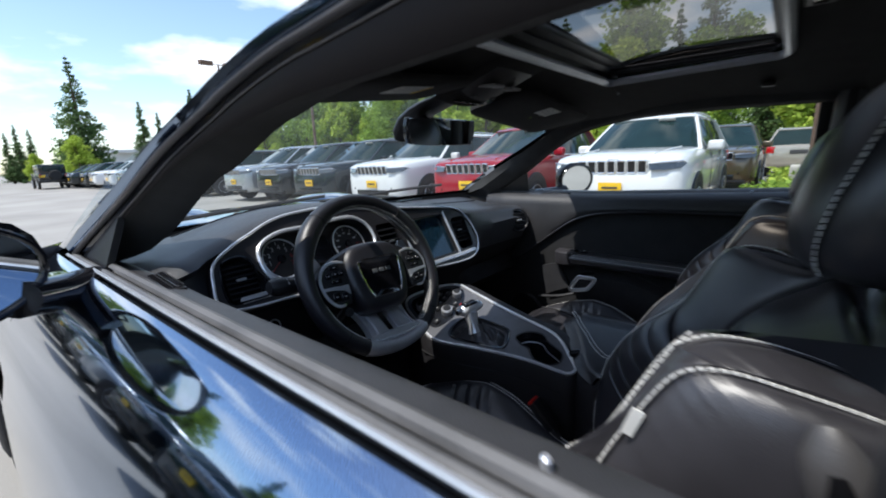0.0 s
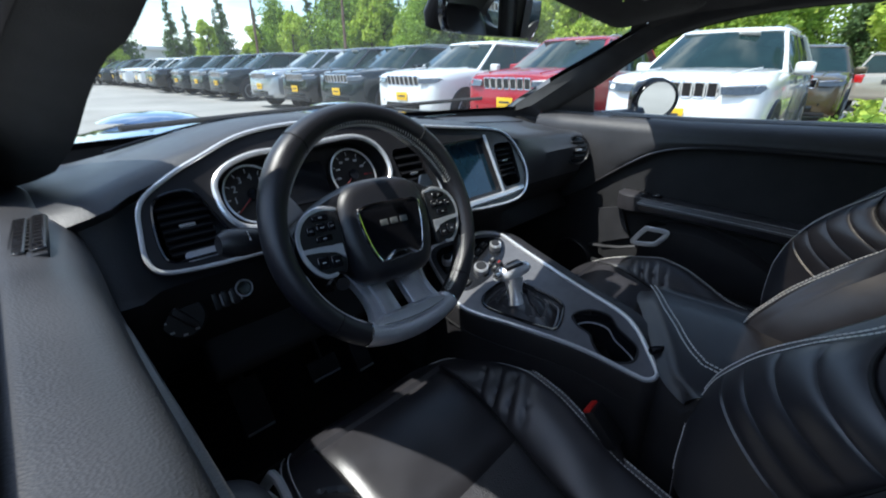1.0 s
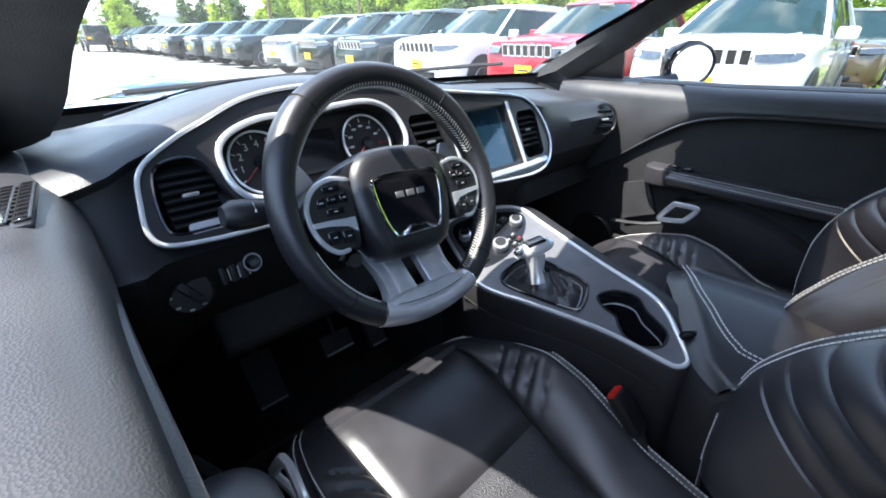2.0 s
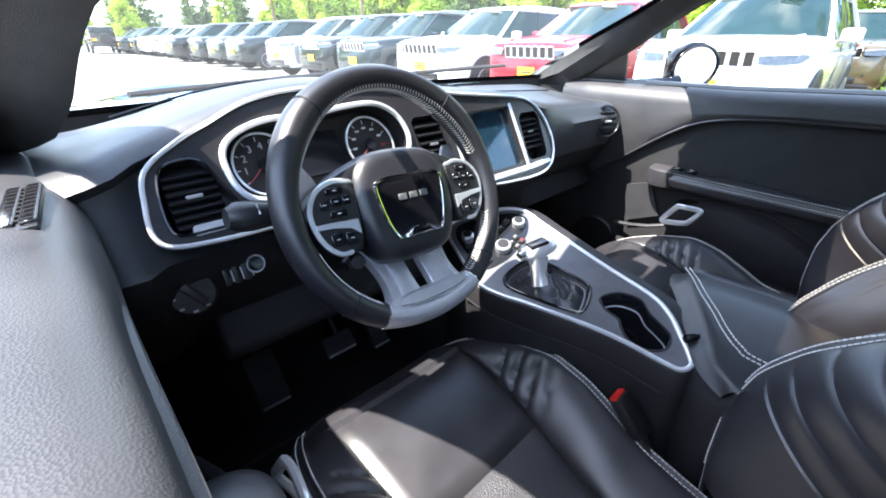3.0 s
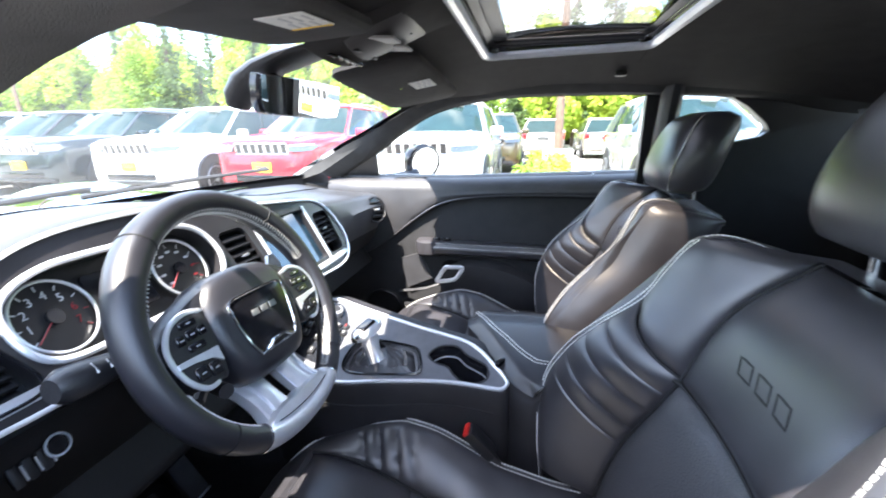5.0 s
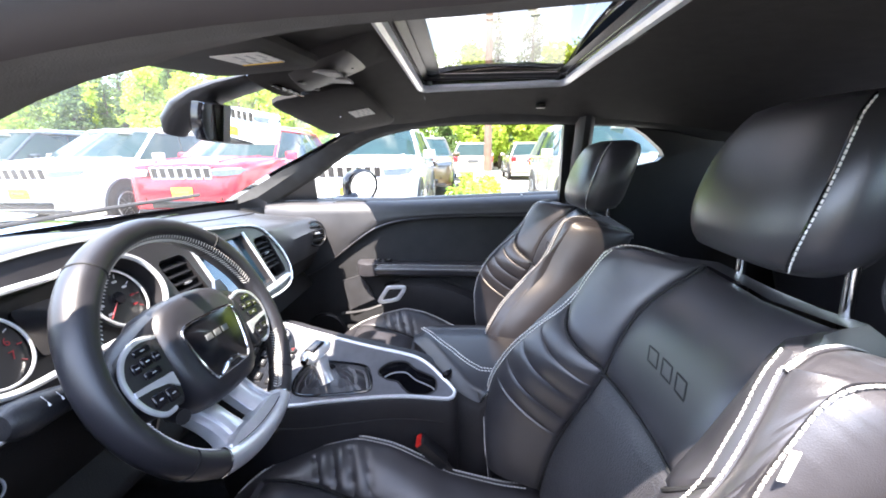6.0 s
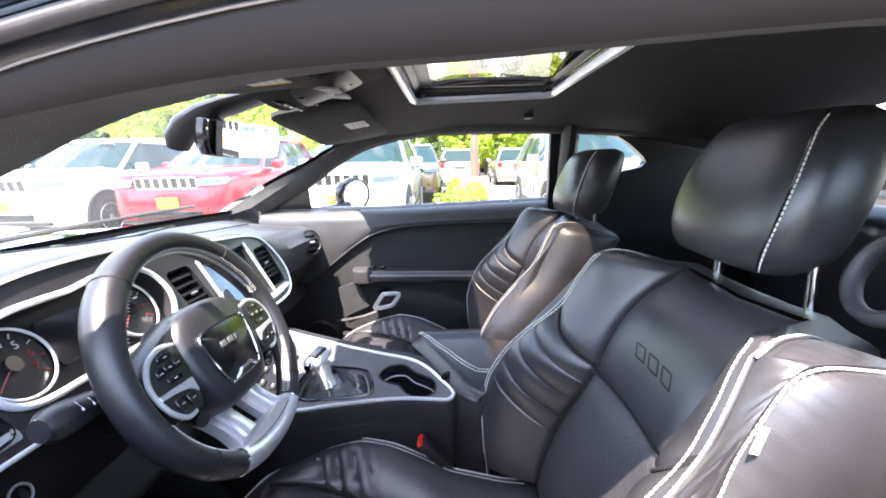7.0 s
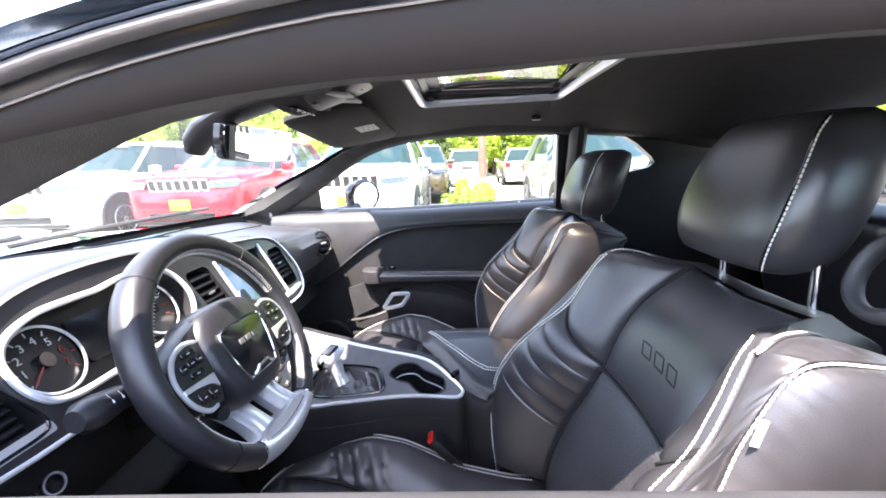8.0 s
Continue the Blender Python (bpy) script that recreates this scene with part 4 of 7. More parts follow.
part("badge_frame", tube([Vector((p.x, p.y, 0.0232)) for p in BADGE], 0.0021, 8, closed=True), M_CHROME, wheel, "chrome shield outline")
for k in range(3):
    part("badge_bar", box((0.013, 0.0085, 0.0010), Matrix.Translation((-0.018 + 0.018 * k, 0.0, 0.0249)) @ Matrix.Shear("XY", 4, (0.45, 0.0)), 0.0003, 1), M_GOLDBAR, wheel)
part("badge_foot", tube([(-0.029, -0.0535, 0.025), (-0.020, -0.050, 0.026), (-0.013, -0.0455, 0.026), (0.013, -0.0455, 0.026), (0.020, -0.050, 0.026), (0.029, -0.0535, 0.025)], 0.0026, 6), M_CHROME, wheel)
POD = [(0.080, 0.033), (0.106, 0.037), (0.130, 0.028), (0.1435, 0.008), (0.1440, -0.014), (0.136, -0.036), (0.120, -0.052), (0.102, -0.053), (0.084, -0.046)]
for s in (-1, 1):
    # button pod with a silver C-shaped frame, paddle behind
    o2 = spline([(s * a, b, 0) for a, b in POD], 50, closed=True)
    pod = part("button_pod", loft([[Vector((p.x, p.y, -0.020)) for p in o2], [Vector((p.x, p.y, 0.0085)) for p in o2], [Vector((s * 0.112 + (p.x - s * 0.112) * 0.93, -0.006 + (p.y + 0.006) * 0.93, 0.0115)) for p in o2], [Vector((s * 0.112 + (p.x - s * 0.112) * 0.1, -0.006, 0.012)) for p in o2]], close_u=True), M_PLASTIC, wheel, "black button pod")
    part("pod_frame", tube([Vector((p.x, p.y, 0.0095)) for p in spline([(s * a, b, 0) for a, b in POD[:8]], 40)], [0.0022] + [0.0036] * 38 + [0.0022], 8, flat=0.8), M_SATIN, pod, "silver frame of the button pod")
    bar = loft([[Vector((s * x, y0 + h * q, z)) for q, z in ((-1, 0.008), (-0.8, 0.0140), (0.8, 0.0140), (1, 0.008))] for x, y0, h in ((0.142, -0.015, 0.0035), (0.120, -0.016, 0.0042), (0.098, -0.019, 0.0060), (0.086, -0.024, 0.0115))], close_u=True, caps=True)
    part("pod_bar", bar, M_SATIN, pod)
    for bx, by, bw, bh in ((0.095, 0.012, 0.011, 0.012), (0.110, 0.012, 0.015, 0.012), (0.126, 0.010, 0.011, 0.012), (0.109, 0.0255, 0.024, 0.009), (0.110, -0.003, 0.024, 0.009), (0.101, -0.036, 0.016, 0.017), (0.120, -0.034, 0.017, 0.017)):
        part("button", box((bw, bh, 0.004), pose(s * bx, by, 0.0130), 0.0014, 1), M_GLOSSY, pod)
        part("button_print", box((0.005, 0.0013, 0.0006), pose(s * bx, by, 0.0153)), M_GREYPRINT, pod)
    part("shift_paddle", loft([[Vector((s * x, y, z + d)) for x, y in ((0.100, 0.020), (0.112, 0.050), (0.124, 0.070), (0.138, 0.070), (0.145, 0.052), (0.141, 0.020), (0.122, -0.01))] for d, z in ((0, -0.036), (0.004, -0.036), (0.006, -0.0355))], close_u=True, caps=True), M_SATIN, wheel, "silver gearshift paddle")
    # lower spokes: broad plates that rise from behind the hub to the rim
    plate = []
    for k in np.linspace(0, 1, 13):
        y = -0.060 - 0.084 * k
        xi, xo = 0.014 - 0.002 * k, 0.072 - 0.015 * math.sin(math.pi * min(1, k * 0.62)) + 0.014 * k ** 4
        z = -0.032 + 0.044 * k ** 1.2
        plate.append([Vector((s * x, y, z + dz)) for x, dz in ((xi, -0.018), (xi, -0.003), (xi + 0.003, 0.000), ((xi + xo) / 2, 0.002), (xo - 0.020, 0.001), (xo - 0.018, -0.0035), (xo - 0.008, -0.0035), (xo - 0.006, 0.001), (xo - 0.001, 0.0), (xo, -0.006), (xo, -0.018))])
    ls = part("lower_spoke", loft(plate, close_u=True, caps=True), M_SATIN, wheel, "satin silver lower spoke")
WEB = spline([(-0.080, -0.150, 0), (-0.070, -0.137, 0), (-0.052, -0.132, 0), (-0.030, -0.130, 0), (-0.016, -0.131, 0), (0.016, -0.131, 0), (0.030, -0.130, 0), (0.052, -0.132, 0), (0.070, -0.137, 0), (0.080, -0.150, 0), (0.055, -0.166, 0), (0.0, -0.170, 0), (-0.055, -0.166, 0)], 70, closed=True)
part("spoke_web", loft([[Vector((p.x * k, -0.150 + (p.y + 0.150) * k, z + 0.10 * min(0.0, p.y + 0.145))) for p in WEB] for k, z in ((0.9, -0.012), (1.0, -0.004), (1.0, 0.010), (0.94, 0.0150), (0.5, 0.0165), (0.05, 0.0165))], close_u=True), M_SATIN, wheel, "satin silver web of the lower spokes")
part("web_line", tube([(0.060 * q, -0.1475 + 0.006 * q * q, 0.0172) for q in np.linspace(-1, 1, 16)], 0.0009, 5), M_CHROME, wheel)
part("cruise_knob", tube([(-0.088, -0.062, -0.020), (-0.094, -0.066, -0.004), (-0.098, -0.069, 0.006)], [0.008, 0.009, 0.0095], 12), M_PLASTIC, wheel)

col = thing("steering_column", "black steering column shroud with stalks", "steering column", WM)
part("shroud", loft([[Vector((0.060 * k * math.cos(a), 0.052 * k * math.sin(a) - 0.01, z)) for a in np.linspace(0, 2 * math.pi, 24, endpoint=False)] for k, z in ((0.9, -0.03), (1.05, -0.06), (1.1, -0.12), (0.9, -0.24))], close_u=True), M_PLASTIC, col)
st = part("turn_stalk", tube([(-0.05, 0.005, -0.06), (-0.12, 0.018, -0.052), (-0.160, 0.026, -0.045), (-0.195, 0.030, -0.040), (-0.212, 0.032, -0.038), (-0.222, 0.033, -0.037)], [0.010, 0.010, 0.015, 0.0185, 0.018, 0.012], 14), M_PLASTIC, col, "black turn-signal stalk")
part("stalk_print", tube([(-0.172, 0.026, -0.0265), (-0.172, 0.036, -0.030)], 0.0014, 4), M_GREYPRINT, st)
part("stalk_print", tube([(-0.188, 0.028, -0.0225), (-0.188, 0.040, -0.027)], 0.0014, 4), M_GREYPRINT, st)
part("trim_lever", tube([(-0.05, -0.05, -0.07), (-0.09, -0.07, -0.06)], 0.008, 8), M_PLASTIC, col)

# ---- centre console ----
console = thing("centre_console", "black centre console with silver-edged gear panel canted to the driver", "console")


def deck_z(x, y):
    """The gear panel: one plane, canted to the driver and rising forward."""
    return 0.687 + 0.35 * (x + 0.149) + 0.116 * (y + 0.03) + 0.12 * max(0.0, y - 0.03)


DECK = [(-0.158, 0.010), (-0.150, -0.041), (-0.138, -0.080), (-0.111, -0.190), (-0.100, -0.258), (-0.096, -0.325), (-0.092, -0.344), (-0.080, -0.353), (-0.067, -0.350), (-0.040, -0.323), (-0.010, -0.290), (0.009, -0.248), (0.020, -0.160), (0.030, -0.092), (0.041, -0.025), (0.053, 0.050), (0.050, 0.082), (0.030, 0.112), (-0.010, 0.142), (-0.063, 0.172), (-0.092, 0.174), (-0.114, 0.152), (-0.130, 0.112), (-0.147, 0.060)]
dk = spline([(x, y, 0) for x, y in DECK], 130, closed=True)


def dmap(u, v, w):
    return Vector((u, v, deck_z(u, v) + w))


def ell(cx, cy, rx, ry, rot=0, n=26):
    c, s_ = math.cos(radians(rot)), math.sin(radians(rot))
    return [(cx + rx * math.cos(a) * c - ry * math.sin(a) * s_, cy + rx * math.cos(a) * s_ + ry * math.sin(a) * c) for a in np.linspace(0, 2 * math.pi, n, endpoint=False)]


CUPS = spline([(-0.046, -0.180, 0), (-0.018, -0.200, 0), (-0.009, -0.236, 0), (-0.026, -0.262, 0), (-0.034, -0.284, 0), (-0.046, -0.308, 0), (-0.072, -0.312, 0), (-0.091, -0.290, 0), (-0.093, -0.262, 0), (-0.080, -0.240, 0), (-0.066, -0.226, 0), (-0.062, -0.200, 0)], 60, closed=True)
SHB = [(p.x, p.y) for p in spline([(-0.128, -0.030, 0), (-0.117, -0.095, 0), (-0.102, -0.155, 0), (-0.088, -0.172, 0), (-0.048, -0.160, 0), (-0.034, -0.142, 0), (-0.034, -0.080, 0), (-0.041, -0.036, 0), (-0.062, -0.014, 0), (-0.110, -0.008, 0)], 44, closed=True)]
deck = part("gear_panel", slab([(p.x, p.y) for p in dk], [[(p.x, p.y) for p in CUPS], SHB], dmap, 0.012), M_DECK, console, "dark satin gear panel")
part("panel_trim", tube([dmap(p.x, p.y, 0.002) for p in dk], 0.0042, 8, closed=True), M_BRIGHT, console, "bright silver edge of the gear panel")
part("cup_holder", loft([[dmap(p.x * k + (1 - k) * -0.052, p.y * k + (1 - k) * -0.248, -z) for p in CUPS] for k, z in ((1.0, 0.0), (0.97, 0.004), (0.95, 0.03), (0.92, 0.065), (0.1, 0.068))], close_u=True), M_GLOSSY, console, "deep twin cup holder")
for z in (0.026,):
    part("cup_ring", tube([dmap(p.x * 0.955 + 0.045 * -0.052, p.y * 0.955 + 0.045 * -0.248, -z) for p in CUPS], 0.0016, 5, closed=True), M_SATIN, console, "thin silver line inside the cup holder")
part("cup_lip", tube([dmap(p.x, p.y, 0.0005) for p in CUPS], 0.0020, 6, closed=True), M_FASCIA, console)
# flank and shoulder round the panel, down to the floor
def shoulder(i, out, drop):
    p, q, r_ = dk[i], dk[(i + 1) % len(dk)], dk[i - 1]
    t = (q - r_).normalized()
    n = Vector((t.y, -t.x, 0))
    if n.dot(p - Vector((-0.05, -0.08, 0))) < 0:
        n = -n
    wide = 0.007 + 0.045 * max(0.0, n.x) ** 0.8
    c = p + n * wide * out
    return Vector((c.x, c.y, deck_z(p.x, p.y) - drop))


rows = [[shoulder(i, o, d) for i in range(len(dk))] for o, d in ((0.0, 0.004), (0.3, 0.001), (0.7, 0.003), (1.0, 0.012), (1.15, 0.035), (1.2, 0.09))]
rows += [[Vector((p.x * k, p.y, z)) for p in rows[-1]] for k, z in ((1.0, 0.50), (0.98, 0.26))]
part("console_side", loft(rows, close_u=True), M_FLANK, console, "soft black console flank")
part("flank_seam", tube([Vector((p.x - 0.012, p.y, deck_z(p.x, p.y) - 0.045)) for p in spline([(-0.155, 0.05, 0), (-0.150, -0.041, 0), (-0.111, -0.190, 0), (-0.100, -0.258, 0), (-0.098, -0.33, 0)], 24)], 0.0016, 5), M_SEAM, console)
# armrest bin: its lid starts slantwise behind the panel
def arm_pt(u, v):
    fr_ = lerp1(u, [(-1, 0.165), (-0.92, 0.140), (-0.80, 0.118), (-0.25, 0.073), (0.2, 0.036), (0.5, 0.008), (0.8, 0.0), (1.0, 0.012)])
    y = -0.243 - 0.377 * v - fr_ * (1 - v)
    x = 0.030 + 0.138 * u
    z = min(0.731, 0.724 + 0.12 * (x - 0.03)) + 0.004 * math.sin(math.pi * min(1, v * 1.1)) - 0.012 * abs(u) ** 4 - 0.022 * (max(0, 0.10 - v) / 0.10) ** 2
    return Vector((x, y, z))
part("armrest_lid", panel(with_normal(arm_pt), -1, 1, 0, 1, 22, 26, 0.005), M_RIMLEATHER, console, "padded black armrest lid")
lid_ring = [arm_pt(-1 + 2 * i / 21, 0) for i in range(22)] + [arm_pt(1, i / 20) for i in range(1, 21)] + [arm_pt(1 - 2 * i / 15, 1) for i in range(1, 16)] + [arm_pt(-1, 1 - i / 20) for i in range(1, 20)]
part("armrest_box", loft([[p + Vector((0, 0, -0.002)) for p in lid_ring], [p + Vector((0, 0.004, -0.016)) for p in lid_ring], [Vector((0.030 + (p.x - 0.030) * 1.03, p.y + 0.004, p.z - 0.022)) for p in lid_ring], [Vector((0.030 + (p.x - 0.030) * 1.02, p.y + 0.006, 0.62)) for p in lid_ring], [Vector((0.030 + (p.x - 0.030) * 0.96, p.y, 0.26)) for p in lid_ring]], close_u=True), M_FLANK, console, "black armrest bin")
def lid_pt(x, y):
    u = (x - 0.030) / 0.138
    return Vector((x, y, arm_pt(u, 0.4).z + 0.0062))
for off in (0.0, 0.010):
    part("armrest_stitching", stitches([lid_pt(p.x, p.y) for p in spline([(x + off * 0.8, y - off * 0.5, 0) for x, y in ((0.122, -0.262), (0.090, -0.284), (0.050, -0.312), (0.012, -0.343), (-0.022, -0.368), (-0.050, -0.396), (-0.062, -0.430), (-0.066, -0.600))], 80)], 0.005, 0.0020, 0.0008), M_STITCH, console, "white contrast stitching")
part("lid_latch", box((0.032, 0.012, 0.014), pose(-0.036, -0.338, 0.700, 20, 0, -36), 0.004), M_GLOSSY, console)
# shifter: stepped surround, creased gaiter, cross grip
sh = part("shift_boot", loft([[dmap(x * k - 0.080 * (1 - k), y * k - 0.080 * (1 - k), h + (0.0025 * math.sin(j * 1.7) if k < 0.9 else 0)) for j, (x, y) in enumerate(SHB)] for k, h in ((1.0, 0.0), (0.94, -0.010), (0.88, -0.012), (0.80, -0.006), (0.66, 0.004), (0.58, 0.000), (0.44, 0.014), (0.32, 0.016), (0.16, 0.030))], close_u=True), M_LEATHER, console, "creased black leather gear gaiter")
part("boot_frame", tube([dmap(x, y, 0.001) for x, y in SHB], 0.0030, 6, closed=True), M_GLOSSY, sh)
part("boot_step", tube([dmap(-0.080 + (x + 0.080) * 0.90, -0.080 + (y + 0.080) * 0.90, -0.009) for x, y in SHB], 0.0022, 6, closed=True), M_SATINDARK, sh)
part("lever_shaft", tube([(-0.088, -0.078, 0.706), (-0.085, -0.068, 0.730), (-0.080, -0.058, 0.756)], [0.019, 0.015, 0.020], 14), M_SATIN, console, "satin silver gear lever shaft")
knob_rows = []
for q in np.linspace(-1, 1, 13):
    k = math.sqrt(max(0.0, 1 - abs(q) ** 4)) * (1.0 - 0.18 * (q + 1) / 2) + 0.02
    c = Vector((-0.074 + 0.038 * q, -0.052 - 0.010 * q, 0.768 + 0.004 * q))
    knob_rows.append([c + Vector((0, 0.0215 * k * math.cos(a), 0.0165 * k * math.sin(a))) for a in np.linspace(0, 2 * math.pi, 18, endpoint=False)])
part("gear_knob", loft(knob_rows, close_u=True, caps=True), M_BRIGHT, console, "polished silver gear knob")
part("knob_inlay", box((0.044, 0.022, 0.008), pose(-0.078, -0.052, 0.7815, 0, -6, -14), 0.004, 3), M_GLOSSY, console)
part("lever_button", tube([(-0.108, -0.043, 0.764), (-0.118, -0.041, 0.763)], 0.008, 10), M_CHROME, console)
# heater panel in front of the lever: knobs and keys on the rising part
TILT = math.degrees(math.atan(0.236))
hm = lambda x, y, h=0.0: Matrix.Translation((x, y, deck_z(x, y) + h)) @ pose(0, 0, 0, TILT, -math.degrees(math.atan(0.35)), 0)
HEAT = [(p.x, p.y) for p in spline([(0.036, 0.052, 0), (0.036, 0.078, 0), (0.014, 0.104, 0), (-0.020, 0.128, 0), (-0.066, 0.154, 0), (-0.090, 0.154, 0), (-0.106, 0.132, 0), (-0.120, 0.085, 0), (-0.126, 0.040, 0), (-0.104, 0.022, 0), (-0.060, 0.014, 0), (0.0, 0.026, 0)], 50, closed=True)]
hp = part("heater_panel", slab(HEAT, [], lambda u, v, w: dmap(u, v, w + 0.003), 0.006), M_HEATER, console, "gloss black heater panel with knobs")
for x, y, r_ in ((-0.067, 0.037, 0.0165), (0.004, 0.054, 0.0135), (-0.098, 0.112, 0.0135)):
    k_ = part("rotary_knob", disc(r_, 0.022, hm(x, y, 0.022), 24, 0.003), M_SATIN, hp, "silver-rimmed rotary knob")
    part("knob_face", disc(r_ * 0.74, 0.003, hm(x, y, 0.0235), 20, 0.001), M_PLASTIC, k_)
for x, y, w in [(-0.070 + 0.022 * k, 0.072 + 0.004 * k, 0.019) for k in range(4)] + [(-0.066 + 0.022 * k, 0.098 + 0.002 * k, 0.019) for k in range(3)] + [(-0.040 + 0.016 * k, 0.036 + 0.003 * k, 0.013) for k in range(2)] + [(-0.108, 0.042, 0.018), (-0.104, 0.066, 0.018), (-0.040, 0.020, 0.014), (-0.022, 0.022, 0.014)]:
    part("key", box((w, 0.013, 0.006), hm(x, y, 0.006), 0.0015, 1), M_PLASTIC, hp)
    part("key_print", box((0.007, 0.0018, 0.0008), hm(x, y, 0.0094)), M_GREYPRINT if (x, y) != (-0.022, 0.022) else M_RED, hp)
part("heater_display", box((0.075, 0.020, 0.004), hm(-0.050, 0.122, 0.005), 0.002), M_SCREEN, hp)
# red-lit belt buckles beside the console
for bx, by in ((-0.146, -0.283), (0.165, -0.30)):
    bk = thing("belt_buckle", "black seat-belt buckle with red release button", "seat belt", group="belt buckles")
    bm_ = pose(bx + 0.006, by - 0.024, 0.578, -42, -4, 0)
    part("housing", box((0.034, 0.024, 0.075), bm_, 0.006), M_PLASTIC, bk)
    part("release_button", box((0.031, 0.013, 0.010), bm_ @ pose(0, 0.002, 0.0365), 0.002), M_RED, bk, "red release button")
    part("stem", tube([(bx + 0.006, by - 0.050, 0.550), (bx, by - 0.085, 0.50), (bx, by - 0.11, 0.40)], 0.011, 8, flat=0.5), M_RUBBER, bk)

# ---- front seats ----
W_B = [(0.50, 0.250), (0.58, 0.270), (0.66, 0.288), (0.73, 0.293), (0.80, 0.278), (0.86, 0.258), (0.91, 0.242), (0.95, 0.238), (0.99, 0.232), (1.02, 0.212)]
Y_R = [(0.50, -0.43), (0.58, -0.420), (0.66, -0.417), (0.735, -0.434), (0.80, -0.469), (0.855, -0.516), (0.905, -0.572), (0.955, -0.597), (1.00, -0.620), (1.02, -0.648)]
Y_C = [(0.50, -0.520), (0.58, -0.535), (0.66, -0.560), (0.73, -0.585), (0.80, -0.608), (0.86, -0.630), (0.91, -0.652), (0.95, -0.680), (0.99, -0.728), (1.02, -0.775)]


def sm(x, pts, d=0.03):
    return (lerp1(x - d, pts) + 2 * lerp1(x, pts) + lerp1(x + d, pts)) / 4


def back_pt(u, z):
    """Seat back surface: u = 0 centre, 0.55 inner seam, 0.9 ridge, 1.25 rear edge."""
    s = 1 if u >= 0 else -1
    a = abs(u)
    w, yr, yc = sm(z, W_B), sm(z, Y_R, 0.014) - (0.008 if u < 0 else 0.0) * min(1.0, max(0.0, (z - 0.75) / 0.1)), sm(z, Y_C)
    wi = min(sm(z, [(0.5, 0.180), (0.61, 0.178), (0.66, 0.172), (0.71, 0.159), (0.76, 0.140), (0.815, 0.124), (0.90, 0.128), (1.02, 0.122)], 0.015), w - 0.055)
    if a <= 0.55:
        k = a / 0.55
        x, y = wi * k, yc - 0.006 + 0.010 * k * k
    elif a <= 0.9:
        k = (a - 0.55) / 0.35
        x = wi + (w - 0.020 - wi) * k
        y = yc + 0.004 + (yr - yc - 0.004) * (1 - (1 - k) ** 1.8)
    else:
        k = (a - 0.9) / 0.35
        ang = k * math.pi / 2
        x = w - 0.020 + 0.024 * math.sin(min(1, k * 3) * math.pi / 2)
        y = yr - lerp1(z, [(0.5, 0.20), (0.8, 0.19), (0.95, 0.14), (1.02, 0.10)]) * k * k - 0.01 * k
    if z > 0.93:
        z += 0.007 * min(1.0, max(0.0, (a - 0.45) / 0.35)) * ((z - 0.93) / 0.09) ** 2
    if z > 0.93:
        z -= 0.024 * max(0.0, 1 - a / 0.75) ** 0.7 * ((z - 0.93) / 0.09) ** 2
    return Vector((s * x, y, z))


C_Z = [(-0.56, 0.470), (-0.40, 0.478), (-0.258, 0.500), (-0.186, 0.524), (-0.135, 0.540), (-0.09, 0.552), (-0.035, 0.562), (0.02, 0.558), (0.06, 0.538), (0.10, 0.500), (0.115, 0.45)]
B_Z = [(-0.56, 0.505), (-0.45, 0.512), (-0.34, 0.535), (-0.30, 0.555), (-0.22, 0.590), (-0.15, 0.603), (-0.06, 0.582), (0.017, 0.555), (0.06, 0.532), (0.10, 0.495), (0.115, 0.45)]
C_W = [(-0.56, 0.225), (-0.32, 0.236), (-0.26, 0.243), (-0.14, 0.247), (-0.06, 0.240), (0.02, 0.222), (0.07, 0.200), (0.115, 0.17)]


def cush_pt(u, y):
    s = 1 if u >= 0 else -1
    a = abs(u)
    w, zc, zb = sm(y, C_W), sm(y, C_Z, 0.015), sm(y, B_Z, 0.015)
    wi = lerp1(y, [(-0.54, 0.100), (-0.35, 0.112), (-0.29, 0.118), (-0.19, 0.132), (-0.10, 0.143), (0.02, 0.150), (0.115, 0.117)])
    if a <= 0.55:
        k = a / 0.55
        return Vector((s * wi * k, y, zc + 0.004 * k * k))
    if a <= 0.9:
        k = (a - 0.55) / 0.35
        return Vector((s * (wi + (w - 0.022 - wi) * k), y, zc + 0.004 + (zb - zc - 0.004) * math.sin(k * math.pi / 2)))
    k = (a - 0.9) / 0.35
    return Vector((s * (w - 0.022 + 0.026 * math.sin(min(1, k * 2.2) * math.pi / 2)), y, zb - 0.16 * k * k - 0.008 * k))


def head_pt(u, v):
    """Head restraint skin: u round from the front, v up."""
    a = 2 * math.pi * u
    zz = 1.046 + 0.198 * v
    k = (1 - min(1.0, abs(2 * v - 1)) ** 4) ** 0.46
    ww = (0.122 + 0.018 * math.sin(math.pi * min(1, v * 1.15))) * (0.77 + 0.23 * k)
    dd = 0.074 * (0.42 + 0.58 * k)
    ca, sa = math.cos(a), math.sin(a)
    x = ww * (abs(sa) ** 0.70) * (1 if sa >= 0 else -1)
    y = dd * (abs(ca) ** 0.75) * (1 if ca >= 0 else -1)
    return Vector((x, -0.790 - 0.045 * (v - 0.5) + y + 0.012 * math.cos(math.pi * (v - 0.3)), zz))


